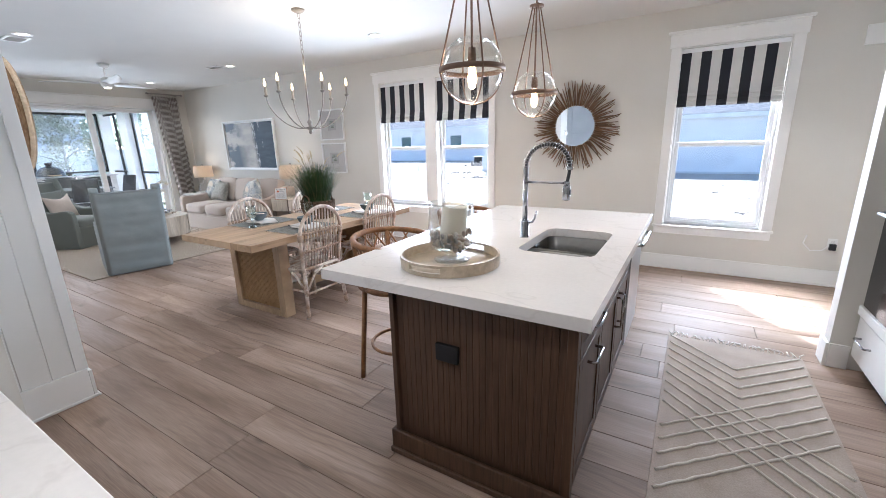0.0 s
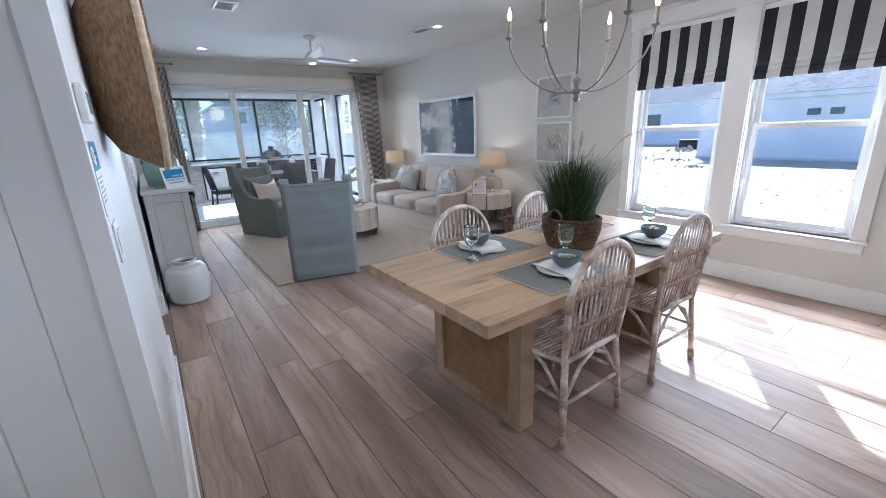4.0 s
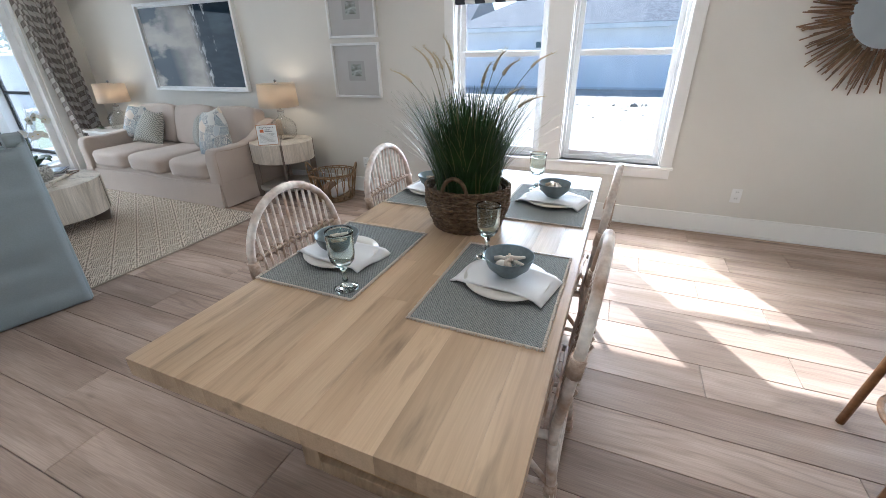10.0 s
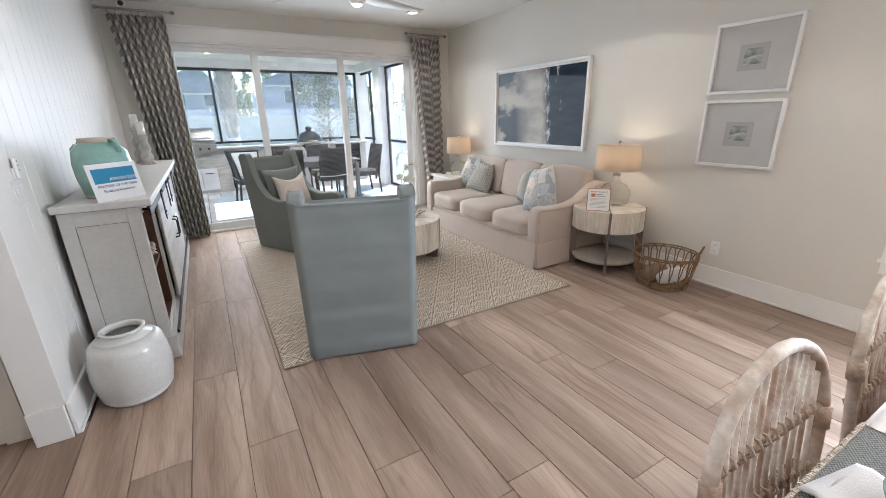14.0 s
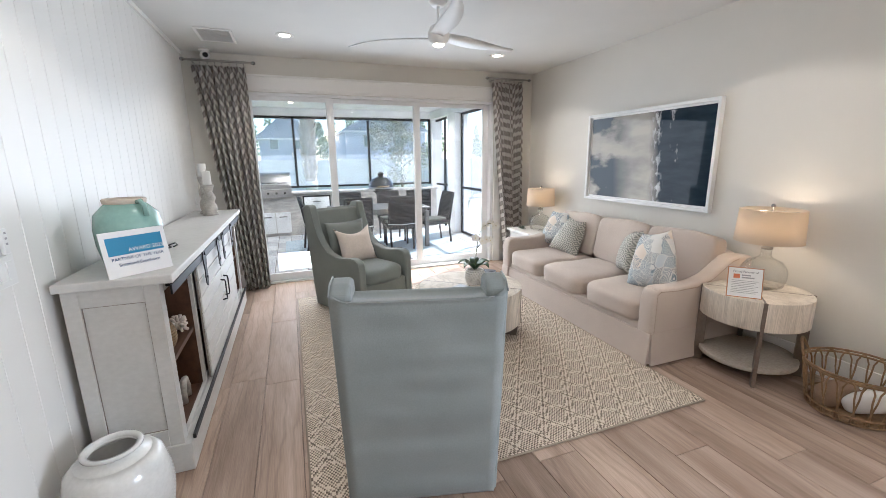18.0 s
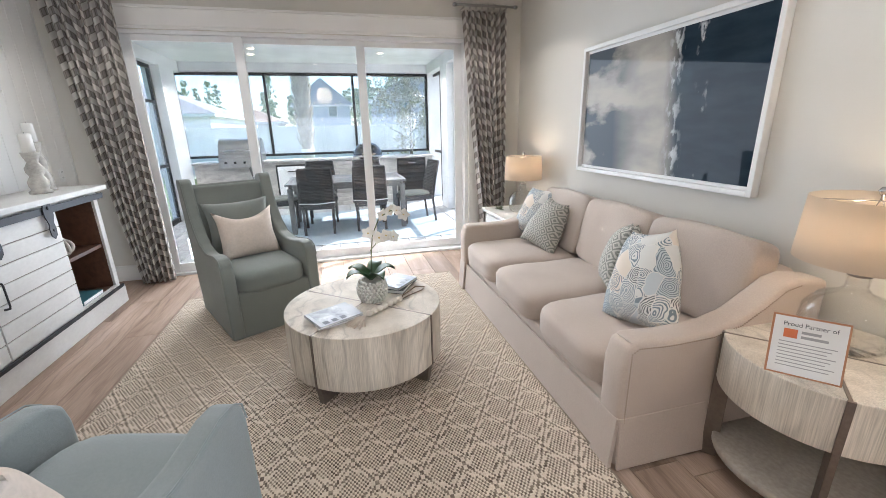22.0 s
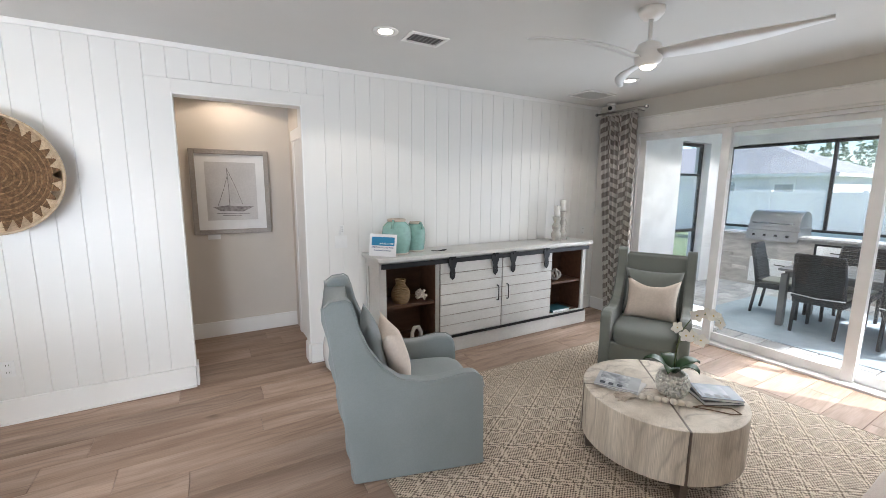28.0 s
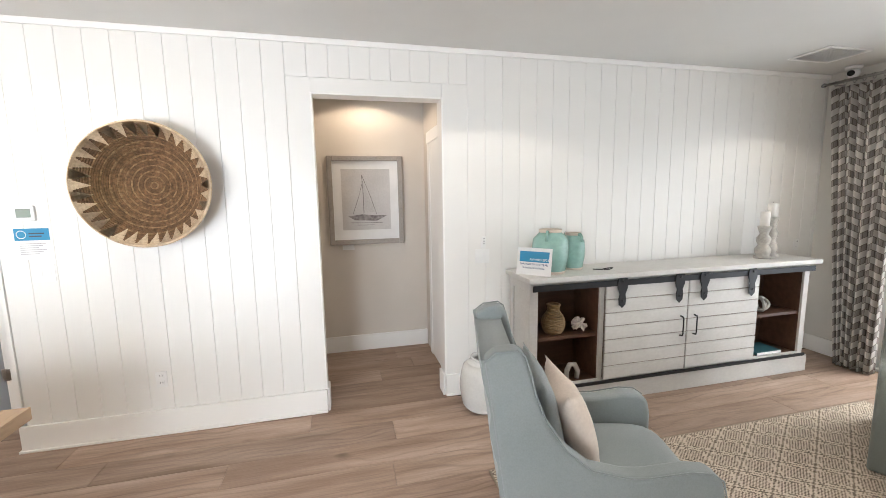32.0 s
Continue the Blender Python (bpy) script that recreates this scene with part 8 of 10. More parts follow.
for k in range(46):
    t = rng.uniform(-0.55, 0.55)
    L = rng.uniform(0.09, 0.14)
    base = a0 + Vector((0.012, -0.014, -0.006))
    ang = math.atan2(a0.y - a1.y, a0.x - a1.x) + t
    part("tassel_thread", tube([base, base + Vector((math.cos(ang), math.sin(ang), 0.02)) * L * 0.5, base + Vector((math.cos(ang + t * 0.4), math.sin(ang + t * 0.4), -0.08)) * L], 0.0022, 5), FRINGE, bd)

# ---- lamps ----
SHADE = mat("linen_lamp_shade", (0.56, 0.50, 0.43), 0.9, bump=0.2, bump_scale=300, trans=0.0)


def let_through(m, share, tint):
    """Lets part of the light behind a cloth shine through it."""
    nodes, links = m.node_tree.nodes, m.node_tree.links
    thin, mix = nodes.new("ShaderNodeBsdfTranslucent"), nodes.new("ShaderNodeMixShader")
    thin.inputs[0].default_value = (*tint, 1)
    mix.inputs[0].default_value = share
    links.new(nodes["Principled BSDF"].outputs[0], mix.inputs[1])
    links.new(thin.outputs[0], mix.inputs[2])
    links.new(mix.outputs[0], nodes["Material Output"].inputs[0])


let_through(SHADE, 0.5, (0.80, 0.70, 0.58))
JUGGLASS = thin_glass("clear_jug_glass", (0.988, 0.992, 0.99), 0.02)


def table_lamp(x, y, z, s, sx):
    l = thing("table_lamp", "clear glass jug lamp with linen drum shade, lit", "lamp", pose(x, y, z), "glass table lamps")
    part("glass_base", lathe([(0, 0.0), (0.10 * s, 0.0), (0.125 * s, 0.02 * s), (0.14 * s, 0.08 * s), (0.135 * s, 0.14 * s), (0.10 * s, 0.19 * s), (0.045 * s, 0.215 * s), (0.03 * s, 0.235 * s), (0.03 * s, 0.28 * s), (0.034 * s, 0.285 * s)], 40), JUGGLASS, l).modifiers.new("thick", "SOLIDIFY").thickness = 0.004
    part("neck_cap", lathe([(0, 0.28 * s), (0.036 * s, 0.28 * s), (0.036 * s, 0.295 * s), (0.012 * s, 0.305 * s), (0.010 * s, 0.36 * s), (0, 0.36 * s)], 24), NICKEL, l)
    z0, z1 = 0.335 * s, 0.565 * s
    part("shade", lathe([(0.205 * sx, z0), (0.193 * sx, z1), (0.190 * sx, z1), (0.202 * sx, z0), (0.205 * sx, z0)], 48), SHADE, l, "glowing linen drum shade")
    part("harp", tube([(0, -0.05, 0.36 * s), (0, -0.06, 0.46 * s), (0, 0, z1 + 0.01), (0, 0.06, 0.46 * s), (0, 0.05, 0.36 * s)], 0.002, 5), NICKEL, l)
    for k in range(3):
        a = radians(120 * k)
        part("spoke", tube([(0, 0, z1 - 0.01), (0.19 * sx * math.cos(a), 0.19 * sx * math.sin(a), z1 - 0.004)], 0.002, 5), NICKEL, l)
    part("finial", lathe([(0, z1 + 0.005), (0.008, z1 + 0.01), (0.015, z1 + 0.025), (0.008, z1 + 0.038), (0, z1 + 0.04)], 14), CHROME, l)
    part("bulb", lathe([(0, 0.40 * s), (0.022, 0.405 * s), (0.028, 0.44 * s), (0.016, 0.49 * s), (0, 0.5 * s)], 14), BULBGLOW, l, "lit bulb")
    lamp("lamp_glow", "POINT", pose(x, y, z + 0.47 * s), 1.7, (1.0, 0.78, 0.54), radius=0.04)


table_lamp(-6.04, 5.0, 0.60, 1.0, 1.0)
table_lamp(-8.93, 5.02, 0.57, 1.0, 0.92)
ns = thing("side_table", "white wooden side table with drawer", "side table")
part("top", bx(-9.28, -8.56, 4.70, 5.22, 0.54, 0.57, 0.004), CONSOLE, ns)
part("body", bx(-9.24, -8.60, 4.73, 5.21, 0.06, 0.54, 0.004), CONSOLE, ns)
part("drawer_front", bx(-9.21, -8.63, 4.718, 4.73, 0.34, 0.52, 0.003), CONSOLE, ns)
part("knob", lathe([(0, 0), (0.008, 0), (0.006, 0.012), (0.014, 0.02), (0, 0.026)], 14), BLACK, ns, "dark knob", at=pose(-8.92, 4.718, 0.43, 90))
for x in (-9.22, -8.66):
    for y in (4.75, 5.15):
        part("foot", bx(x, x + 0.04, y, y + 0.04, 0, 0.06, 0.003), CONSOLE, ns)
moss = thing("moss_ball_plant", "small grey-green air plant on the side table", "plant", pose(-9.06, 4.82, 0.57))
rng = random.Random(8)
for k in range(60):
    v = Vector((rng.uniform(-1, 1), rng.uniform(-1, 1), rng.uniform(0, 1))).normalized()
    part("frond", tube([(0, 0, 0.01), v * 0.03 + Vector((0, 0, 0.01)), v * rng.uniform(0.045, 0.065) + Vector((0, 0, 0.004))], 0.003, 5, taper=0.001), mat("grey_green_frond", (0.16, 0.19, 0.14), 0.7), moss)
card = thing("partner_card", "white notice card in a copper border on the end table", "sign", pose(-5.915, 4.63, 0.60, 0, 0, 42) @ pose(0, 0, 0, -16))
part("card", bx(-0.10, 0.10, 0.0, 0.006, 0, 0.205, 0.001), mat("orange_border", (0.42, 0.20, 0.11), 0.5), card, "copper orange border")
part("sheet", bx(-0.094, 0.094, -0.0008, 0.0, 0.006, 0.199), PAPER, card)
words("Proud Partner of", 0.0205, INK, card, pose(0, -0.0012, 0.168, 90), "lettering", "CENTER")
part("badge", bx(-0.066, -0.030, -0.0014, -0.0008, 0.128, 0.158), mat("orange_print", (0.60, 0.16, 0.06), 0.5), card, "orange square badge")
for k, (a, b) in enumerate(((-0.02, 0.03), (-0.02, 0.05))):
    part("name_bar", bx(a, b, -0.0014, -0.0008, 0.147 - 0.016 * k, 0.156 - 0.016 * k), mat("grey_ink", (0.35, 0.35, 0.36), 0.6), card)
for k in range(8):
    part("text_line", bx(-0.075, 0.075 - 0.012 * (k % 3), -0.0014, -0.0008, 0.112 - 0.0115 * k, 0.115 - 0.0115 * k), mat("grey_ink", (0.35, 0.35, 0.36), 0.6), card)

# ---- wire-work rattan basket with towel ----
rb = thing("rattan_basket", "open looped rattan basket with handles", "basket", pose(-5.40, 4.93, 0) @ Matrix.Diagonal((1, 1, 1.15, 1)))
BLOND = mat("blond_rattan", (0.27, 0.165, 0.085), 0.6, color2=(0.18, 0.105, 0.052), scale=12, fine=0.2, bump=0.3)
for r, z in ((0.205, 0.012), (0.215, 0.05), (0.245, 0.24), (0.25, 0.255)):
    part("hoop", tube([(r * math.cos(radians(a)), r * math.sin(radians(a)), z) for a in range(0, 360, 9)], 0.0065, 6, True), BLOND, rb)
for k in range(20):
    a = radians(360 / 20 * k)
    d = radians(11)
    pts = []
    for i in range(11):
        t = i / 10
        zz = 0.02 + 0.23 * math.sin(math.pi * t)
        rr = 0.207 + 0.045 * math.sin(math.pi * t)
        aa = a - d + 2 * d * t + (0.16 if 0.2 < t < 0.8 else 0) * (t - 0.5)
        pts.append((rr * math.cos(aa), rr * math.sin(aa), zz))
    part("loop", tube(pts, 0.005, 6), BLOND, rb)
part("bottom", lathe([(0, 0.004), (0.20, 0.004), (0.20, 0.012), (0, 0.012)], 32), BLOND, rb)
for a in (20, 200):
    pts = [((0.25 + 0.02 * math.sin(radians(t))) * math.cos(radians(a - 18 + 36 * t / 180)), (0.25 + 0.02 * math.sin(radians(t))) * math.sin(radians(a - 18 + 36 * t / 180)), 0.255 + 0.085 * math.sin(radians(t))) for t in range(0, 181, 15)]
    part("handle", tube(pts, 0.008, 7), BLOND, rb)
tw = thing("rolled_towel", "rolled white towel in the basket", "towel", pose(-5.33, 4.92, 0.10, 0, 62, 20))
part("roll", rounded(-0.06, 0.06, -0.06, 0.06, -0.11, 0.13, 3.2, 7, 0.01), NAPKIN, tw)
tw2 = thing("rolled_blanket", "rolled brown blanket in the basket", "blanket", pose(-5.47, 4.90, 0.09, 0, 75, 70))
part("roll", rounded(-0.065, 0.065, -0.065, 0.065, -0.13, 0.13, 3.2, 7, 0.012), mat("brown_throw", (0.24, 0.16, 0.11), 0.95, bump=0.5, bump_scale=120), tw2)

# ---- large framed picture ----


def wave_print():
    """Seen from above: smears of dark rock, pale sand, a broken line of foam and deep navy water."""
    m, nodes, links, b, coord, calc, blend, noisy, spread, times, relief = node_kit("surf_photograph", 0.6)
    sep = nodes.new("ShaderNodeSeparateXYZ")
    links.new(coord, sep.inputs[0])
    x = calc("MULTIPLY_ADD", sep.outputs[2], 0.10, sep.outputs[0])
    wander = calc("MULTIPLY", calc("SUBTRACT", noisy(coord, 3.0, 6), 0.5), 0.20)
    shore = calc("SUBTRACT", calc("SUBTRACT", x, 0.20), wander)
    sand = blend(spread(noisy(coord, 2.2, 5, (1, 1, 2.5)), 0.4, 0.65), (0.46, 0.425, 0.375), (0.30, 0.285, 0.262))
    rock = calc("MULTIPLY", spread(noisy(coord, 1.9, 7, (0.8, 1, 1.7)), 0.44, 0.52), spread(x, -0.12, -0.40))
    land = blend(rock, sand, (0.075, 0.09, 0.105))
    sea = blend(spread(noisy(coord, 6.0, 6, (0.6, 1, 2.2)), 0.4, 0.75), (0.012, 0.022, 0.034), (0.026, 0.042, 0.058))
    wet = spread(shore, -0.10, 0.02)
    body = blend(wet, land, sea)
    flecks = spread(noisy(coord, 30.0, 5, (1, 1, 0.5)), 0.50, 0.62)
    line = calc("SUBTRACT", 1.0, calc("MINIMUM", calc("MULTIPLY", calc("ABSOLUTE", calc("ADD", shore, 0.02)), 14.0), 1.0))
    second = calc("SUBTRACT", 1.0, calc("MINIMUM", calc("MULTIPLY", calc("ABSOLUTE", calc("SUBTRACT", shore, 0.17)), 22.0), 1.0))
    rare = spread(noisy(coord, 7.0, 4), 0.52, 0.60)
    foam = calc("MAXIMUM", calc("MULTIPLY", line, flecks), calc("MULTIPLY", calc("MULTIPLY", second, flecks), rare))
    links.new(blend(calc("MULTIPLY", foam, 0.85), body, (0.62, 0.63, 0.63)), b.inputs["Base Color"])
    b.inputs["Coat Weight"].default_value, b.inputs["Coat Roughness"].default_value = 0.38, 0.0
    b.inputs["Specular IOR Level"].default_value = 0.0
    return m


bp = thing("framed_photograph", "large dark blue surf photograph in a white frame", "picture", pose(-7.487, YN, 1.535))
w, h = 0.808, 0.485
for bm in (bx(-w, -w + 0.03, -0.05, -0.001, -h, h, 0.004), bx(w - 0.03, w, -0.05, -0.001, -h, h, 0.004), bx(-w + 0.03, w - 0.03, -0.05, -0.001, -h, -h + 0.03, 0.004), bx(-w + 0.03, w - 0.03, -0.05, -0.001, h - 0.03, h, 0.004)):
    part("frame", bm, PICFRAME, bp)
part("mount", bx(-w + 0.028, w - 0.028, -0.02, -0.004, -h + 0.028, h - 0.028), PICFRAME, bp)
part("photograph", bx(-w + 0.05, w - 0.05, -0.0235, -0.02, -h + 0.05, h - 0.05), wave_print(), bp, "glossy dark blue surf photograph")

# ---- area rug ----


def rug_cloth():
    m = bpy.data.materials.new("jute_diamond_rug")
    m.use_nodes = True
    nodes, links = m.node_tree.nodes, m.node_tree.links
    b = nodes["Principled BSDF"]
    b.inputs["Roughness"].default_value = 0.95
    co = nodes.new("ShaderNodeTexCoord")
    sep = nodes.new("ShaderNodeSeparateXYZ")
    links.new(co.outputs["Object"], sep.inputs[0])

    def op(kind, a, bb=0.0):
        n = nodes.new("ShaderNodeMath")
        n.operation = kind
        for k, v in enumerate((a, bb)):
            if isinstance(v, (int, float)):
                n.inputs[k].default_value = v
            else:
                links.new(v, n.inputs[k])
        return n.outputs[0]

    # diamonds 0.30 by 0.19 m, each a field of dashes inside a cream border with a thin dark line between
    su, sv = op("DIVIDE", sep.outputs[0], 0.30 / 26), op("DIVIDE", sep.outputs[1], 0.19 / 22)
    cu, cv = op("FLOOR", su), op("FLOOR", sv)
    pu = op("ABSOLUTE", op("SUBTRACT", op("FRACT", op("DIVIDE", op("ADD", cu, 0.5), 26.0)), 0.5))
    pv = op("ABSOLUTE", op("SUBTRACT", op("FRACT", op("DIVIDE", op("ADD", cv, 0.5), 22.0)), 0.5))
    q = op("MULTIPLY", op("ABSOLUTE", op("SUBTRACT", op("ADD", pu, pv), 0.5)), 2.0)
    outline = op("MAXIMUM", op("LESS_THAN", q, 0.06), op("MULTIPLY", op("GREATER_THAN", q, 0.20), op("LESS_THAN", q, 0.27)))
    checker = op("ABSOLUTE", op("MODULO", op("ADD", cu, cv), 2.0))
    filled = op("MULTIPLY", checker, op("GREATER_THAN", q, 0.31))
    wn = nodes.new("ShaderNodeTexWhiteNoise")
    wn.noise_dimensions = "2D"
    comb = nodes.new("ShaderNodeCombineXYZ")
    links.new(cu, comb.inputs[0])
    links.new(cv, comb.inputs[1])
    links.new(comb.outputs[0], wn.inputs["Vector"])
    dark = op("MULTIPLY", op("MAXIMUM", outline, filled), op("ADD", 0.6, op("MULTIPLY", wn.outputs[0], 0.4)))
    fu, fv = op("SUBTRACT", op("FRACT", su), 0.5), op("SUBTRACT", op("FRACT", sv), 0.5)
    round_ = op("SUBTRACT", 0.5, op("ADD", op("MULTIPLY", fu, fu), op("MULTIPLY", fv, fv)))
    nz = nodes.new("ShaderNodeTexNoise")
    nz.inputs["Scale"].default_value, nz.inputs["Detail"].default_value = 70.0, 3
    links.new(co.outputs["Object"], nz.inputs["Vector"])
    mix = nodes.new("ShaderNodeMix")
    mix.data_type = "RGBA"
    mix.inputs["A"].default_value, mix.inputs["B"].default_value = (0.585, 0.495, 0.395, 1), (0.10, 0.072, 0.052, 1)
    links.new(dark, mix.inputs["Factor"])
    mul = nodes.new("ShaderNodeVectorMath")
    mul.operation = "SCALE"
    links.new(mix.outputs["Result"], mul.inputs[0])
    mr = nodes.new("ShaderNodeMapRange")
    mr.inputs["To Min"].default_value, mr.inputs["To Max"].default_value = 0.72, 1.28
    links.new(nz.outputs["Fac"], mr.inputs[0])
    links.new(mr.outputs[0], mul.inputs["Scale"])
    links.new(mul.outputs[0], b.inputs["Base Color"])
    bump = nodes.new("ShaderNodeBump")
    bump.inputs["Strength"].default_value, bump.inputs["Distance"].default_value = 0.9, 0.004
    links.new(round_, bump.inputs["Height"])
    links.new(bump.outputs[0], b.inputs["Normal"])
    return m


RUG = rug_cloth()
rug = thing("area_rug", "cream and brown diamond-weave jute rug", "rug")
part("weave", bx(-8.87, -5.79, 1.80, 4.205, 0.001, 0.011, 0.003), RUG, rug)
EDGE = mat("rug_edge_cord", (0.33, 0.27, 0.21), 0.95, bump=0.7, bump_scale=180)
for a, b in (((-8.87, 1.80), (-5.79, 1.80)), ((-5.79, 1.80), (-5.79, 4.205)), ((-5.79, 4.205), (-8.87, 4.205)), ((-8.87, 4.205), (-8.87, 1.80))):
    part("binding", tube([(a[0], a[1], 0.007), (b[0], b[1], 0.007)], 0.006, 6), EDGE, rug)
# ---- the porch and the outdoors ----
PAVER = mat("grey_blue_paver", (0.46, 0.47, 0.475), 0.8, color2=(0.36, 0.375, 0.39), scale=5, bump=0.3, bump_scale=70, vary=0.16, fine=0.1, fine_scale=40)
PORCHWHITE = mat("porch_white_paint", (0.80, 0.81, 0.82), 0.6, color2=(0.69, 0.70, 0.71), scale=2, bump=0.1, bump_scale=120)
STACK = mat("stacked_ledge_stone", (0.58, 0.55, 0.52), 0.8, color2=(0.42, 0.40, 0.38), scale=7, stretch=(1, 1, 3), vary=0.2, bump=0.4, bump_scale=50)
GRANITE = mat("pale_granite_top", (0.52, 0.51, 0.50), 0.25, color2=(0.38, 0.37, 0.37), scale=35, fine=0.2, fine_scale=120)
WICKER = mat("dark_grey_wicker", (0.06, 0.062, 0.068), 0.6, color2=(0.035, 0.036, 0.04), scale=30, bump=0.9, bump_scale=90, stretch=(1, 1, 2.5))
SLAT = mat("weathered_grey_slat", (0.20, 0.205, 0.21), 0.55, color2=(0.14, 0.145, 0.15), scale=3, stretch=(6, 0.5, 1), vary=0.12, fine=0.1)
OUTRUG = mat("pale_blue_outdoor_rug", (0.38, 0.46, 0.52), 0.95, color2=(0.33, 0.41, 0.47), scale=8, bump=0.5, bump_scale=220)
VINYLFENCE = mat("white_vinyl_fence", (0.70, 0.71, 0.69), 0.5, color2=(0.66, 0.67, 0.65), scale=1.2)
STUCCO = mat("white_stucco", (0.62, 0.63, 0.65), 0.9, color2=(0.58, 0.59, 0.61), scale=0.8, bump=0.4, bump_scale=60)
# Stucco copy for walls in shade: sky-lit brightness and blue put into its colour.
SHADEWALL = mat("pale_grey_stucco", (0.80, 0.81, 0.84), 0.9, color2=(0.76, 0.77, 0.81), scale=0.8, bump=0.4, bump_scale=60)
ROOFGREY = mat("grey_roof_shingle", (0.26, 0.26, 0.275), 0.9, color2=(0.20, 0.20, 0.215), scale=4, bump=0.4, bump_scale=30, fine=0.2, fine_scale=9)
# Blue roof and siding are lightened, with outdoor haze put into their colour.
ROOFBLUE = mat("blue_grey_roof_shingle", (0.30, 0.34, 0.42), 0.9, color2=(0.25, 0.29, 0.36), scale=4, bump=0.4, bump_scale=30)
BLUEWALL = mat("blue_grey_siding", (0.46, 0.52, 0.60), 0.8, color2=(0.42, 0.48, 0.56), scale=2)
WINDARK = mat("far_window_glass", (0.10, 0.16, 0.17), 0.1, color2=(0.07, 0.12, 0.13))
# Bark tone is raised as well, to take in the haze.
PALMBARK = mat("palm_bark", (0.50, 0.43, 0.36), 0.95, color2=(0.30, 0.25, 0.20), scale=9, bump=0.9, bump_scale=40, fine=0.2, fine_scale=25)
BARK = mat("tree_bark", (0.15, 0.12, 0.10), 0.95, color2=(0.09, 0.075, 0.06), scale=9, bump=0.8, bump_scale=40)
LEAF = mat("magnolia_leaf", (0.17, 0.20, 0.09), 0.4, color2=(0.28, 0.25, 0.14), scale=3, fine=0.3, fine_scale=8)
FROND = mat("palm_frond", (0.07, 0.11, 0.04), 0.5, color2=(0.10, 0.13, 0.05), scale=3)
# Needle green is paled to carry the haze of distance.
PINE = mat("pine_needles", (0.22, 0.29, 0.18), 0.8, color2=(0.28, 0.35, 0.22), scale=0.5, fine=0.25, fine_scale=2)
RUBBLE = mat("grey_rubble", (0.36, 0.33, 0.30), 0.9, color2=(0.24, 0.22, 0.20), scale=5, vary=0.2, bump=0.5)
EGGBLACK = mat("black_ceramic", (0.012, 0.014, 0.018), 0.18, scale=12, coat=0.4)


def ground_material():
    m = bpy.data.materials.new("sand_and_lawn")
    m.use_nodes = True
    nodes, links = m.node_tree.nodes, m.node_tree.links
    b = nodes["Principled BSDF"]
    b.inputs["Roughness"].default_value = 0.95
    coord = nodes.new("ShaderNodeTexCoord")
    sep = nodes.new("ShaderNodeSeparateXYZ")
    links.new(coord.outputs["Object"], sep.inputs[0])

    def noise(scale, detail=5):
        n = nodes.new("ShaderNodeTexNoise")
        n.inputs["Scale"].default_value, n.inputs["Detail"].default_value = scale, detail
        links.new(coord.outputs["Object"], n.inputs["Vector"])
        return n.outputs["Fac"]

    def calc(op, a, c=None, d=None):
        n = nodes.new("ShaderNodeMath")
        n.operation = op
        for i, v in enumerate((a, c, d)):
            if isinstance(v, (int, float)):
                n.inputs[i].default_value = v
            elif v is not None:
                links.new(v, n.inputs[i])
        return n.outputs[0]

    def blend(f, a, c):
        n = nodes.new("ShaderNodeMix")
        n.data_type = "RGBA"
        for key, v in (("A", a), ("B", c)):
            if isinstance(v, tuple):
                n.inputs[key].default_value = (*v, 1)
            else:
                links.new(v, n.inputs[key])
        links.new(f, n.inputs["Factor"])
        return n.outputs["Result"]

    wob = calc("MULTIPLY", noise(1.5), 0.8)
    lawn = calc("MULTIPLY", calc("LESS_THAN", calc("ADD", sep.outputs[0], wob), -13.4), calc("LESS_THAN", calc("ADD", sep.outputs[1], wob), 9.4))
    south = calc("LESS_THAN", calc("ADD", sep.outputs[1], wob), 1.2)
    lawn = calc("MAXIMUM", lawn, south)
    sand = blend(calc("MULTIPLY_ADD", noise(0.5), 2.2, -0.6), (0.50, 0.46, 0.40), (0.40, 0.36, 0.30))
    sand = blend(calc("MULTIPLY_ADD", noise(7), 3.0, -1.55), sand, (0.30, 0.26, 0.21))
    grass = blend(noise(2.0), (0.10, 0.16, 0.045), (0.17, 0.21, 0.075))
    grass = blend(calc("MULTIPLY_ADD", noise(40), 2.5, -0.9), grass, (0.06, 0.10, 0.03))
    links.new(blend(lawn, sand, grass), b.inputs["Base Color"])
    bump = nodes.new("ShaderNodeBump")
    bump.inputs["Strength"].default_value, bump.inputs["Distance"].default_value = 0.8, 0.05
    links.new(noise(3.0, 8), bump.inputs["Height"])
    links.new(bump.outputs[0], b.inputs["Normal"])
    return m


setting("ground", bx(-900, 900, -900, 900, -0.5, -0.25), ground_material(), "bare pale sand lot with a strip of lawn", "ground")

PX0, PX1, PY0, PY1, PZ = -14.25, XW - 0.205, 0.36, 5.42, -0.03
porch = setting("porch_floor", bx(PX0, PX1, PY0, PY1, -0.26, PZ - 0.012), SUBFLOOR, "grey-blue paved floor of the screened porch", "pavement")
setting("porch_ceiling", bx(PX0 - 0.35, PX1, PY0 - 0.35, PY1 + 0.35, 2.66, 2.86), PORCHWHITE, "white painted porch ceiling", "ceiling")
setting("beam_west", bx(-14.16, -13.86, PY0, PY1, 2.50, 2.658), PORCHWHITE, "white porch beam", "beam")
setting("beam_north", bx(-13.858, PX1, PY1 - 0.30, PY1, 2.48, 2.658), PORCHWHITE, "white porch beam", "beam")
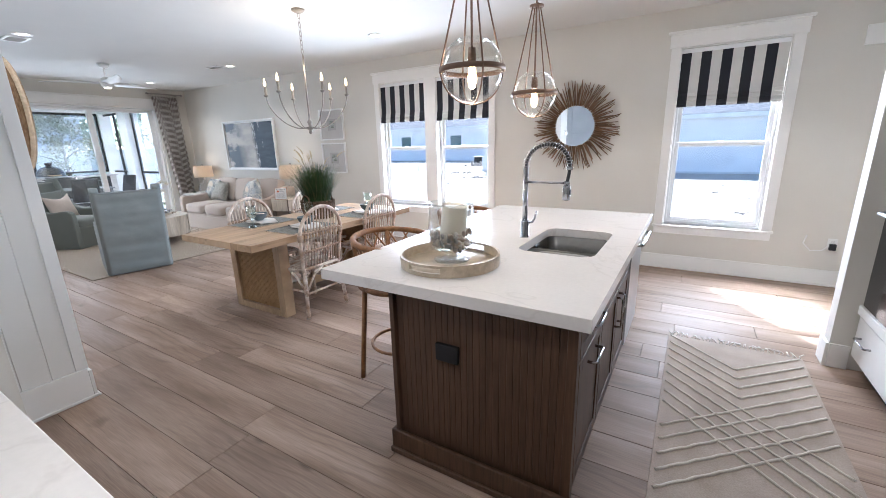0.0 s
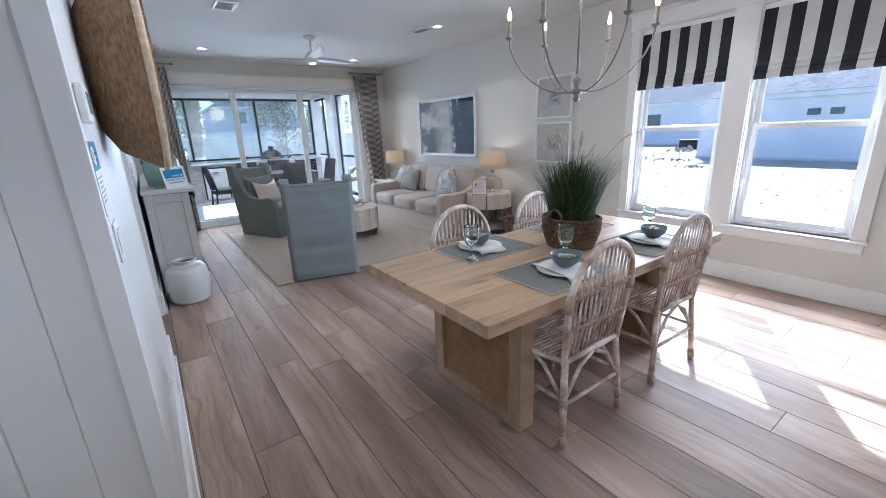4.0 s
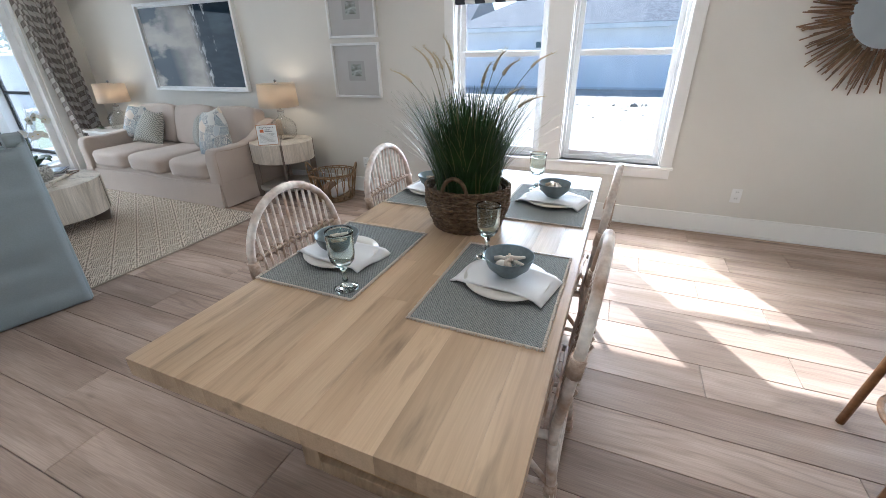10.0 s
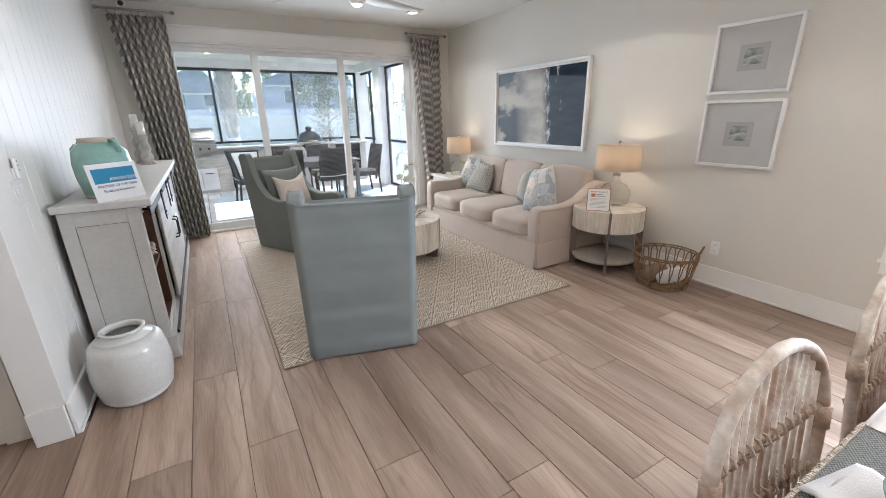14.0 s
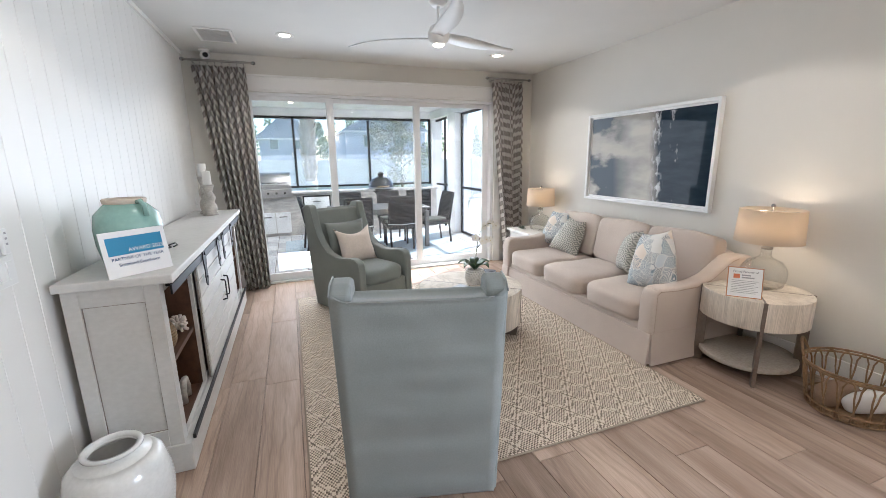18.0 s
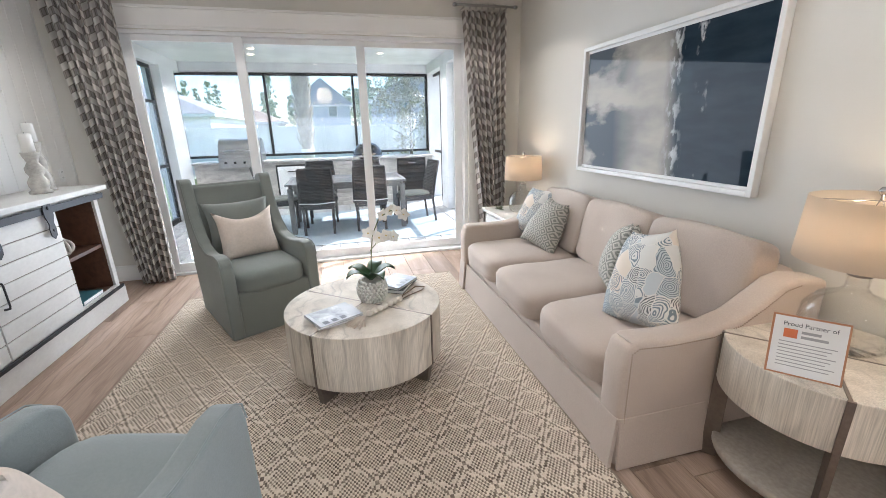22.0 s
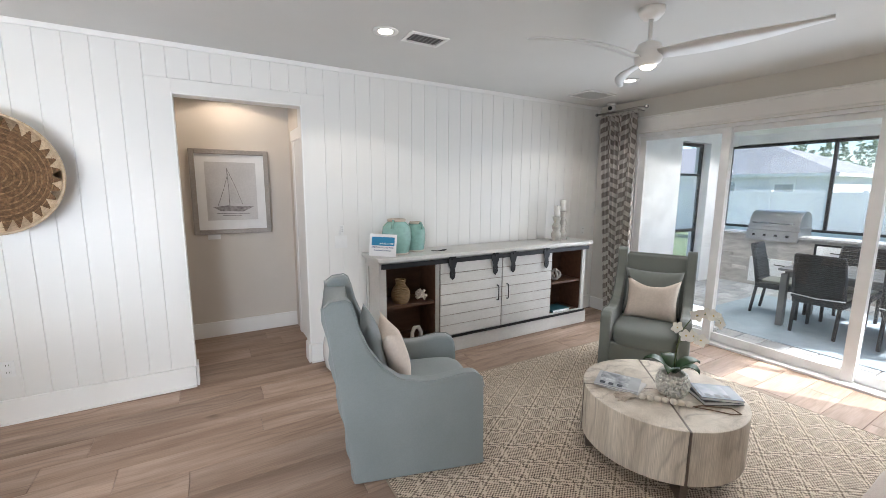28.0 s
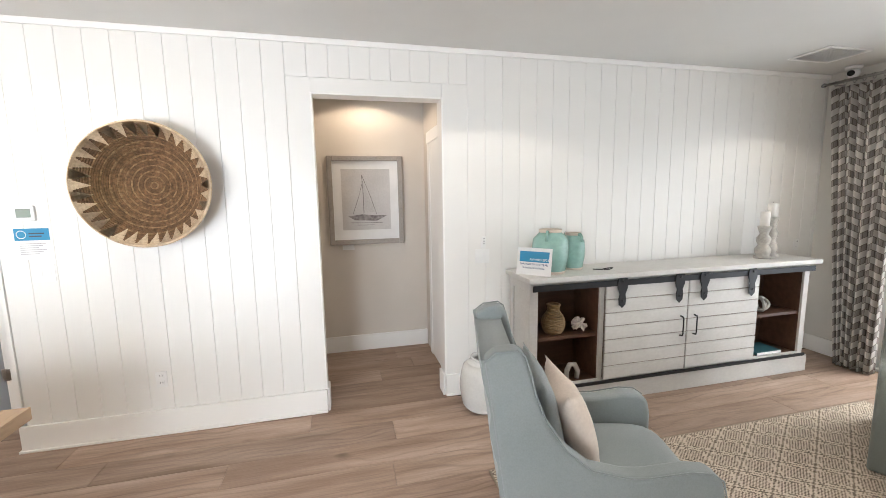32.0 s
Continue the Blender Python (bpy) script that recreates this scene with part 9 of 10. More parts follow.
setting("beam_south", bx(-13.858, -12.02, PY0, 0.58, 2.47, 2.658), PORCHWHITE, "white porch beam", "beam")
setting("wall_porch_south", bx(-12.02, PX1, PY0, 0.58, -0.25, 2.658), PORCHWHITE, "white rendered porch wall", "wall")
setting("column_south", bx(-13.46, -12.84, PY0, 0.62, PZ, 2.469, 0.006), PORCHWHITE, "white square porch column", "column")
setting("column_north", bx(-12.72, -12.30, PY1 - 0.30, PY1, PZ, 2.479, 0.006), PORCHWHITE, "white square porch column", "column")
setting("column_corner", bx(-14.16, -13.86, PY1 - 0.28, PY1, PZ, 2.499, 0.006), PORCHWHITE, "white porch corner post", "column")


def mesh_cloth():
    """Fine insect mesh: mostly open, its threads catching and passing some light."""
    m = bpy.data.materials.new("insect_mesh")
    m.use_nodes = True
    nodes, links = m.node_tree.nodes, m.node_tree.links
    nodes.remove(nodes["Principled BSDF"])
    clear, face, back = nodes.new("ShaderNodeBsdfTransparent"), nodes.new("ShaderNodeBsdfDiffuse"), nodes.new("ShaderNodeBsdfTranslucent")
    for n in (face, back):
        n.inputs[0].default_value = (0.62, 0.66, 0.72, 1)
    thread, whole = nodes.new("ShaderNodeMixShader"), nodes.new("ShaderNodeMixShader")
    thread.inputs[0].default_value, whole.inputs[0].default_value = 0.5, 0.20
    links.new(face.outputs[0], thread.inputs[1])
    links.new(back.outputs[0], thread.inputs[2])
    links.new(clear.outputs[0], whole.inputs[1])
    links.new(thread.outputs[0], whole.inputs[2])
    links.new(whole.outputs[0], nodes["Material Output"].inputs[0])
    return m


MESH = mesh_cloth()


def screen(name, label, bars, cloths):
    s = tagged(new(name), label, "screen", "", "structure")
    for b in bars:
        part("bar", bx(*b, 0.004, 1), BRONZE, s)
    for b in cloths:
        part("mesh_panel", bx(*b), MESH, s, "fine pale insect mesh")
    return s


w = 0.024
screen("screen_west", "dark bronze frame of the porch screen", [
    (-13.97, -13.92, 0.44, 5.13, 2.44, 2.495), (-13.97, -13.92, 0.44, 5.13, 0.955, 1.0), (-13.97, -13.92, 0.42, 0.47, 0.95, 2.495),
    (-13.97, -13.92, 1.98 - w, 1.98 + w, 1.0, 2.44), (-13.97, -13.92, 3.62 - w, 3.62 + w, 1.0, 2.44), (-13.97, -13.92, 5.09, 5.138, 0.95, 2.495)],
    [(-13.948, -13.946, a, b, 1.0, 2.44) for a, b in ((0.47, 1.955), (2.005, 3.595), (3.645, 5.09))])
screen("screen_south", "dark bronze screen door frame in the porch wall", [
    (-12.07, -12.022, 0.44, 0.49, PZ, 2.465), (-12.838, -12.79, 0.44, 0.49, PZ, 2.465), (-12.79, -12.07, 0.44, 0.49, 2.41, 2.465),
    (-12.79, -12.07, 0.44, 0.49, 1.90, 1.94), (-12.79, -12.07, 0.44, 0.49, 0.90, 0.95), (-12.79, -12.07, 0.44, 0.49, PZ, 0.06)],
    [(-12.79, -12.07, 0.464, 0.466, 0.95, 1.90), (-12.79, -12.07, 0.464, 0.466, 0.06, 0.90)])
screen("screen_north", "dark bronze frame of the porch screen", [
    (-12.29, -12.24, 5.25, 5.30, PZ, 2.475), (-11.06, -11.01, 5.25, 5.30, PZ, 2.475), (-9.90, -9.85, 5.25, 5.30, PZ, 2.475),
    (-12.24, -9.90, 5.25, 5.30, 2.43, 2.475), (-12.24, -9.90, 5.25, 5.30, 0.93, 0.975), (-12.24, -9.90, 5.25, 5.30, PZ, 0.02),
    (-13.85, -12.73, 5.25, 5.30, 0.93, 0.975), (-13.85, -12.73, 5.25, 5.30, 2.43, 2.475), (-13.30, -13.26, 5.25, 5.30, PZ, 2.43)],
    [(a, b, 5.274, 5.276, z0, z1) for a, b in ((-12.24, -11.06), (-11.01, -9.90)) for z0, z1 in ((0.02, 0.93), (0.975, 2.43))])

GLOW = mat("porch_lamp_lens", (0.9, 0.8, 0.65), 0.5, emit=(1.0, 0.72, 0.45), power=3.0)
for x, y in ((-12.44, 2.06), (-12.96, 1.96), (-12.62, 4.05), (-11.2, 4.05), (-11.2, 2.0)):
    d = thing("recessed_light", "small round lit downlight in the porch ceiling", "ceiling light", pose(x, y, 2.652), "porch downlights")
    part("trim_ring", lathe([(0.045, 0.004), (0.07, -0.004), (0.075, 0.006)], 20), PORCHWHITE, d)
    part("lens", lathe([(0.0, -0.001), (0.046, 0.0), (0.046, 0.006)], 20), GLOW, d)
    lamp("porch_downlight", "SPOT", pose(x, y, 2.64), 26, (1.0, 0.92, 0.82), radius=0.05).data.spot_size = radians(150)

# outdoor kitchen along the west screen
kit = thing("outdoor_counter", "ledge-stone outdoor kitchen counter with a pale top", "counter")
part("body", bx(-13.88, -13.44, 0.66, 5.10, PZ, 0.86), STACK, kit, "stone-clad body")
part("top", bx(-13.90, -13.38, 0.64, 5.12, 0.862, 0.90, 0.006), GRANITE, kit, "pale granite top")
rs = random.Random(5)
stones = []
for length in (0.22, 0.31, 0.42, 0.55):
    stones.append((length, mesh_of("stone", bx(0, 0.03, 0.003, length - 0.003, 0.003, 0.072, 0.004, 1), STACK)))
gaps = [(1.08, 1.86, 0.55, 0.9), (1.15, 1.80, 0.0, 0.5), (2.05, 2.62, 0.0, 0.80), (4.33, 4.97, 0.15, 0.86)]
for row in range(11):
    y, z = 0.68 - rs.random() * 0.2, PZ + 0.008 + row * 0.079
    while y < 5.05:
        length, me = rs.choice(stones)
        if y >= 0.66 and y + length < 5.10 and not any(y < g[1] and y + length > g[0] and z < g[3] and z + 0.07 > g[2] for g in gaps):
            s = new("stone", me)
            s.parent = kit
            s.matrix_basis = pose(-13.44 + rs.uniform(-0.014, 0.0), y, z)
        y += length
for y0, y1, z0, z1, material, label, n in ((1.17, 1.78, 0.04, 0.48, PORCHWHITE, "white cabinet doors", 2), (2.07, 2.60, 0.03, 0.78, PORCHWHITE, "pale fridge door in a dark frame", 1), (4.35, 4.95, 0.18, 0.85, BLACK, "dark slatted vent door", 1)):
    for k in range(n):
        a, b = y0 + (y1 - y0) * k / n + 0.006, y0 + (y1 - y0) * (k + 1) / n - 0.006
        d = part("door", bx(-13.445, -13.40, a, b, z0, z1, 0.004, 1), material, kit, label)
        part("handle", bx(-13.398, -13.37, (a + b) / 2 - 0.08, (a + b) / 2 + 0.08, z1 - 0.10, z1 - 0.085, 0.004, 1), BLACK if material == PORCHWHITE else STEEL, d)
        if n == 1 and material == PORCHWHITE:
            for q in ((a - 0.03, a - 0.002, z0, z1 + 0.03), (b + 0.002, b + 0.03, z0, z1 + 0.03), (a - 0.002, b + 0.002, z1 + 0.002, z1 + 0.03)):
                part("dark_frame", bx(-13.44, -13.405, *q), BLACK, kit, "dark fridge surround")
        if material == BLACK:
            for i in range(7):
                part("slat", prism([(-13.399, z0 + 0.05 + i * 0.085), (-13.36, z0 + 0.035 + i * 0.085), (-13.36, z0 + 0.045 + i * 0.085), (-13.399, z0 + 0.10 + i * 0.085)], a + 0.03, b - 0.03, axis="y"), BLACK, d)

grill = thing("gas_grill", "built-in stainless gas grill with a rounded hood", "grill", pose(-13.62, 1.47, 0.902))
part("firebox", bx(-0.24, 0.24, -0.37, 0.37, 0, 0.14, 0.008), STEEL, grill)
part("control_panel", prism([(0.242, -0.10), (0.29, -0.10), (0.275, 0.07), (0.242, 0.08)], -0.37, 0.37, 0.003, "y"), STEEL, grill)
part("hood", prism([(-0.24, 0.142), (0.25, 0.142), (0.25, 0.16)] + arc(-0.02, 0.15, 0.26, 8, 140, 9) + [(-0.24, 0.26)], -0.36, 0.36, 0.004, "y"), STEEL, grill, "polished steel hood", smooth=False)
part("handle", tube([(0.275, -0.29, 0.20), (0.305, -0.27, 0.20), (0.305, 0.27, 0.20), (0.275, 0.29, 0.20)], 0.012), CHROME, grill)
for k in range(4):
    part("knob", bx(0.286, 0.31, -0.27 + k * 0.16, -0.23 + k * 0.16, -0.03, 0.01, 0.006), BLACK, grill)

egg = thing("egg_smoker", "black ceramic egg-shaped smoker grill on the counter", "smoker", pose(-13.60, 3.80, 0.70))
part("base_bowl", lathe([(0.0, 0.0), (0.15, 0.0), (0.17, 0.02), (0.24, 0.08), (0.285, 0.16), (0.29, 0.20)], 32), EGGBLACK, egg)
part("band", lathe([(0.290, 0.20), (0.298, 0.20), (0.298, 0.235), (0.290, 0.235)], 32), STEEL, egg)
part("dome", lathe([(0.289, 0.236), (0.285, 0.27), (0.25, 0.36), (0.18, 0.43), (0.09, 0.465), (0.06, 0.47)], 32), EGGBLACK, egg)
part("chimney_cap", lathe([(0.06, 0.47), (0.06, 0.51), (0.075, 0.515), (0.075, 0.55), (0.03, 0.57), (0, 0.572)], 20), BLACK, egg)
part("handle", tube([(0.27, -0.12, 0.27), (0.34, -0.10, 0.26), (0.34, 0.10, 0.26), (0.27, 0.12, 0.27)], 0.014), OAK, egg)

tagged(part("outdoor_rug", bx(-12.75, -10.45, 1.65, 4.75, PZ + 0.001, PZ + 0.009, 0.003), OUTRUG), "pale blue flat-woven outdoor rug under a dining table", "rug")
RZ = PZ + 0.010
tb = thing("patio_table", "grey slatted patio dining table", "table", pose(-11.60, 3.30, RZ))
for sx in (-1, 1):
    for sy in (-1, 1):
        part("leg", bx(sx * 0.44 - 0.035, sx * 0.44 + 0.035, sy * 0.80 - 0.035, sy * 0.80 + 0.035, 0, 0.66, 0.005, 1), SLAT, tb)
    part("apron", bx(sx * 0.45 - 0.012, sx * 0.45 + 0.012, -0.76, 0.76, 0.63, 0.699), SLAT, tb)
    part("apron", bx(-0.40, 0.40, sx * 0.81 - 0.012, sx * 0.81 + 0.012, 0.63, 0.699), SLAT, tb)
    part("edge_rail", bx(sx * 0.47 - 0.035, sx * 0.47 + 0.035, -0.86, 0.86, 0.70, 0.73, 0.004, 1), SLAT, tb)
    part("edge_rail", bx(-0.433, 0.433, sx * 0.83 - 0.03, sx * 0.83 + 0.03, 0.70, 0.73, 0.004, 1), SLAT, tb)
slat_me = mesh_of("slat", bx(-0.026, 0.026, -0.797, 0.797, 0.702, 0.727, 0.003, 1), SLAT)
for i in range(14):
    s = new("slat", slat_me)
    s.parent = tb
    s.matrix_basis = pose(-0.4 + i * 0.0615, 0, 0)


def wicker_chair(m):
    """A high-backed woven chair that faces +x, with a pale cushion tie."""
    c = thing("wicker_chair", "dark grey woven wicker patio chair with a white tie", "chair", m, "patio chairs")
    for sy in (-1, 1):
        part("leg", tube([(0.22, sy * 0.20, 0), (0.22, sy * 0.205, 0.41)], 0.019, 8), WICKER, c)
        part("leg", tube([(-0.28, sy * 0.20, 0), (-0.23, sy * 0.205, 0.41)], 0.019, 8), WICKER, c)
    part("seat", bx(-0.25, 0.25, -0.235, 0.235, 0.36, 0.43, 0.012), WICKER, c)
    bm = bmesh.new()
    rows = 22
    for i in range(rows):
        f0, f1 = i / rows, (i + 1) / rows - 0.004
        x0 = -0.225 - 0.11 * f0 ** 1.3
        hw = 0.235 - 0.02 * f0
        z0, z1 = 0.43 + 0.50 * f0, 0.43 + 0.50 * f1
        bow = 0.004 if i % 2 else -0.004
        bx(x0 - 0.018 + bow, x0 + 0.018 + bow, -hw, hw, z0, z1, 0.006, 1, bm)
    part("backrest", bm, WICKER, c)
    for sy in (-1, 1):
        part("back_post", tube([(-0.23, sy * 0.235, 0.42), (-0.28, sy * 0.228, 0.70), (-0.337, sy * 0.216, 0.94)], 0.017, 8), WICKER, c)
    part("top_rail", tube([(-0.337, -0.216, 0.94), (-0.337, 0.216, 0.94)], 0.017, 8), WICKER, c)
    part("cushion", rounded(-0.20, 0.25, -0.22, 0.22, 0.432, 0.475, 6), SAGE, c, "grey seat cushion", smooth=True)
    part("tie", tube([(-0.262, -0.248, 0.46), (-0.275, 0.0, 0.445), (-0.262, 0.248, 0.46)], 0.008, 6), PORCHWHITE, c, "white cushion tie")
    return c


first = wicker_chair(pose(-11.30, 2.86, RZ, rz=180))
for x, y, a in ((-11.32, 3.62, 178), (-12.02, 2.90, 2), (-12.02, 3.66, -2), (-11.75, 2.28, 96), (-11.55, 4.36, -82)):
    copy_thing(first, pose(x, y, RZ, rz=a))

# garden, fence, trees
fence = thing("vinyl_fence", "long white vinyl privacy fence", "fence")
post_me = mesh_of("post", bx(-0.065, 0.065, -0.065, 0.065, -0.25, 1.66, 0.012, 1), VINYLFENCE)
panel_me = mesh_of("panel", bx(-0.02, 0.02, -1.17, 1.17, -0.15, 1.56, 0.003, 1), VINYLFENCE)
rail_me = mesh_of("rail", bx(-0.04, 0.04, -1.17, 1.17, 1.50, 1.60, 0.006, 1), VINYLFENCE)
for i in range(26):
    y = -38 + 2.47 * i
    for me, dy in ((post_me, -1.235), (panel_me, 0), (rail_me, 0)):
        ob = new(me.name, me)
        ob.parent = fence
        ob.matrix_basis = pose(-22.5, y + dy, 0)

palm = thing("palm_tree", "palm with a thick criss-cross bark trunk", "palm tree", pose(-17.2, 2.42, -0.25))
part("trunk", lathe([(0.0, 0.0), (0.21, 0.0), (0.17, 0.5), (0.155, 1.4), (0.175, 2.4), (0.20, 3.4), (0.21, 5.2), (0.12, 5.5), (0, 5.55)], 20), PALMBARK, palm)
bm = bmesh.new()
rp = random.Random(8)
for row in range(34):
    z = 1.3 + row * 0.125
    r = 0.165 + 0.045 * min(1, (z - 1.3) / 2.5)
    for k in range(7):
        a = 2 * math.pi * (k + 0.5 * (row % 2)) / 7 + rp.uniform(-0.1, 0.1)
        t = Vector((-math.sin(a), math.cos(a), 0))
        o = Vector((math.cos(a), math.sin(a), 0))
        base = o * (r - 0.01) + Vector((0, 0, z))
        tip = o * (r + rp.uniform(0.05, 0.10)) + Vector((0, 0, z + rp.uniform(0.20, 0.28))) + t * rp.choice((-0.06, 0.06))
        vs = [bm.verts.new(base - t * 0.075), bm.verts.new(base + t * 0.075), bm.verts.new(tip + t * 0.025), bm.verts.new(tip - t * 0.025), bm.verts.new(base + o * 0.035 + Vector((0, 0, 0.05)))]
        for f in ((0, 1, 4), (1, 2, 4), (2, 3, 4), (3, 0, 4)):
            bm.faces.new([vs[i] for i in f])
part("bark_boots", bm, PALMBARK, palm, "criss-cross leaf bases on the trunk")
part("planting_wrap", lathe([(0.172, 0.95), (0.178, 0.95), (0.175, 1.2), (0.169, 1.2)], 20), PORCHWHITE, palm, "pale trunk wrap")
for k in range(13):
    a, bm = 2 * math.pi * k / 13 + rp.uniform(-0.15, 0.15), bmesh.new()
    lift = rp.uniform(0.2, 1.4)
    for i in range(16):
        s = i / 15
        p = Vector((math.cos(a) * 1.9 * s, math.sin(a) * 1.9 * s, 5.45 + lift * s - 1.9 * s * s))
        t = Vector((-math.sin(a), math.cos(a), -0.35)) * (0.55 * math.sin(math.pi * (0.15 + 0.8 * s)))
        q = Vector((math.cos(a), math.sin(a), -0.3)) * 0.05
        for sg in (-1, 1):
            tt = Vector((t.x * sg, t.y * sg, t.z))
            bm.faces.new([bm.verts.new(v) for v in (p - q, p + q, p + tt + q * 2.5)])
    part("frond", bm, FROND, palm)


def leafy_tree(name, label, m, crown, count, size, material, height, seed):
    t = thing(name, label, "tree", m)
    r = random.Random(seed)
    part("trunk", tube([(0, 0, 0), (0.03, 0.02, height * 0.4), (0.0, 0.05, height)], 0.07, 10, taper=0.02), BARK, t)
    bm = bmesh.new()
    for k in range(9):
        a, z = k * 2.4, height * (0.25 + 0.07 * k)
        tube([(0, 0, z), (0.3 * math.cos(a), 0.3 * math.sin(a), z + 0.25), (0.62 * math.cos(a), 0.62 * math.sin(a), z + 0.4)], 0.022, 6, bm=bm, taper=0.008)
    part("limbs", bm, BARK, t)
    bm = bmesh.new()
    clumps = [(Vector((r.gauss(0, 0.42), r.gauss(0, 0.42), r.uniform(*crown))), r.uniform(0.16, 0.34)) for _ in range(30)]
    for _ in range(count):
        c, rad = r.choice(clumps)
        squeeze = 1.15 - 0.6 * (c.z - crown[0]) / (crown[1] - crown[0])
        p = Vector((c.x * squeeze * 1.3, c.y * squeeze * 1.3, c.z)) + Vector((r.gauss(0, 1), r.gauss(0, 1), r.gauss(0, 1))) * rad * 0.6
        d = Vector((r.gauss(0, 1), r.gauss(0, 1), r.gauss(0.2, 0.8))).normalized() * size
        n = d.orthogonal().normalized() * size * 0.36
        n.rotate(Matrix.Rotation(r.uniform(0, 6.28), 3, d))
        bm.faces.new([bm.verts.new(v) for v in (p, p + d * 0.5 + n, p + d, p + d * 0.5 - n)])
    part("crown", bm, material, t)
    return t


leafy_tree("magnolia_tree", "young magnolia with glossy bronze-green leaves", pose(-18.0, 5.45, -0.25), (1.0, 3.5), 3400, 0.085, LEAF, 3.3, 3)
for i, (x, y, s) in enumerate(((-15.2, 0.9, 0.32), (-15.4, 2.9, 0.28), (-15.3, 4.6, 0.3), (-13.0, -0.8, 0.35), (-15.2, 6.6, 0.3))):
    bm = bmesh.new()
    for k in range(150):
        a, l = rs.uniform(0, 6.28), s * rs.uniform(0.7, 1.3)
        o = Vector((math.cos(a), math.sin(a), 0))
        side = Vector((-o.y, o.x, 0)) * 0.012
        b0, b1, b2 = o * 0.05, o * l * 0.4 + Vector((0, 0, l * 1.5)), o * l * rs.uniform(0.7, 1.1) + Vector((0, 0, l * rs.uniform(1.4, 2.2)))
        bm.faces.new([bm.verts.new(v) for v in (b0 - side, b0 + side, b1 + side, b1 - side)])
        bm.faces.new([bm.verts.new(v) for v in (b1 - side, b1 + side, b2)])
    tagged(part("grass_clump", bm, FROND, at=pose(x, y, -0.25)), "green clump of ornamental garden grass", "plant", "garden grasses")


def far_house(name, label, x0, x1, y0, y1, eave, ridge, wall, roof, windows, hip=True, over=0.5):
    """A house with hip or gable roof; windows are (face, position, z0, width, height)."""
    h = thing(name, label, "house", pose(0, 0, -0.25))
    part("wall", bx(x0, x1, y0, y1, 0, eave + 0.25, 0), wall, h)
    bm = bmesh.new()
    a, b, c, d, e = x0 - over, x1 + over, y0 - over, y1 + over, eave + 0.25
    if b - a > d - c:
        run = (d - c) / 2 if hip else 0.0
        tops = [(a + run, (c + d) / 2, ridge), (b - run, (c + d) / 2, ridge)]
        quads = [((a, c), (b, c), 1, 0), ((b, d), (a, d), 0, 1)]
        ends = [((b, c), (b, d), 1), ((a, d), (a, c), 0)]
    else:
        run = (b - a) / 2 if hip else 0.0
        tops = [((a + b) / 2, c + run, ridge), ((a + b) / 2, d - run, ridge)]
        quads = [((b, c), (b, d), 1, 0), ((a, d), (a, c), 0, 1)]
        ends = [((a, c), (b, c), 0), ((b, d), (a, d), 1)]
    for p, q, i, j in quads:
        bm.faces.new([bm.verts.new(v) for v in ((*p, e), (*q, e), tops[i], tops[j])])
    for p, q, i in ends:
        bm.faces.new([bm.verts.new(v) for v in ((*p, e), (*q, e), tops[i])])
    bm.faces.new([bm.verts.new(v) for v in ((a, c, e), (a, d, e), (b, d, e), (b, c, e))])
    part("roof", bm, roof, h)
    part("fascia", bx(a, b, c, d, e - 0.2, e - 0.01), PORCHWHITE, h)
    for face, p, z, ww, hh in windows:
        if face == "s":
            win = part("window", bx(p - ww / 2 - 0.08, p + ww / 2 + 0.08, y0 - 0.05, y0 - 0.001, z - 0.08, z + hh + 0.08), PORCHWHITE, h, "white window frame")
            part("pane", bx(p - ww / 2, p + ww / 2, y0 - 0.06, y0 - 0.051, z, z + hh), WINDARK, win)
        else:
            win = part("window", bx(x1 + 0.001, x1 + 0.05, p - ww / 2 - 0.08, p + ww / 2 + 0.08, z - 0.08, z + hh + 0.08), PORCHWHITE, h, "white window frame")
            part("pane", bx(x1 + 0.051, x1 + 0.06, p - ww / 2, p + ww / 2, z, z + hh), WINDARK, win)
    return h


north = far_house("neighbour_house", "long pale single-storey house with a grey hip roof", -10.9, 16, 23, 37, 2.45, 6.2, SHADEWALL, ROOFGREY,
                  [("s", -6.72, 1.80, 0.42, 0.25), ("s", -6.03, 1.80, 0.42, 0.25)], over=0.35)
part("base_course", bx(-10.93, 16.03, 22.97, 22.999, 0, 0.09), STUCCO, north, "bare foundation strip")
far_house("neighbour_house", "far pale gabled house across the sand lot", -34, -15.6, 36, 46, 3.0, 6.5, SHADEWALL, ROOFGREY, [("s", -20, 1.1, 1.2, 1.3), ("s", -26, 1.1, 1.2, 1.3)], hip=False)
far_house("neighbour_house", "single-storey white house with a low grey hip roof", -50, -38, -24, -5.2, 2.7, 5.6, STUCCO, ROOFGREY,
          [("e", -7.5, 1.35, 1.0, 0.9), ("e", -11, 1.2, 1.2, 1.2), ("e", -16, 1.2, 1.2, 1.2)])
far_house("neighbour_house", "two-storey blue-grey house beyond the fence", -76, -64, -1.6, 5.4, 4.6, 8.2, BLUEWALL, ROOFBLUE,
          [("e", 0.2, 3.4, 1.0, 1.3), ("e", 3.2, 3.4, 1.0, 1.3)], hip=False)
far_house("neighbour_house", "low cottage with a tan roof beyond the fence", -74, -66, -10.5, -4, 2.6, 4.6, STUCCO, mat("tan_roof_shingle", (0.30, 0.22, 0.17), 0.9), [("e", -7, 1.3, 1.0, 1.0)])
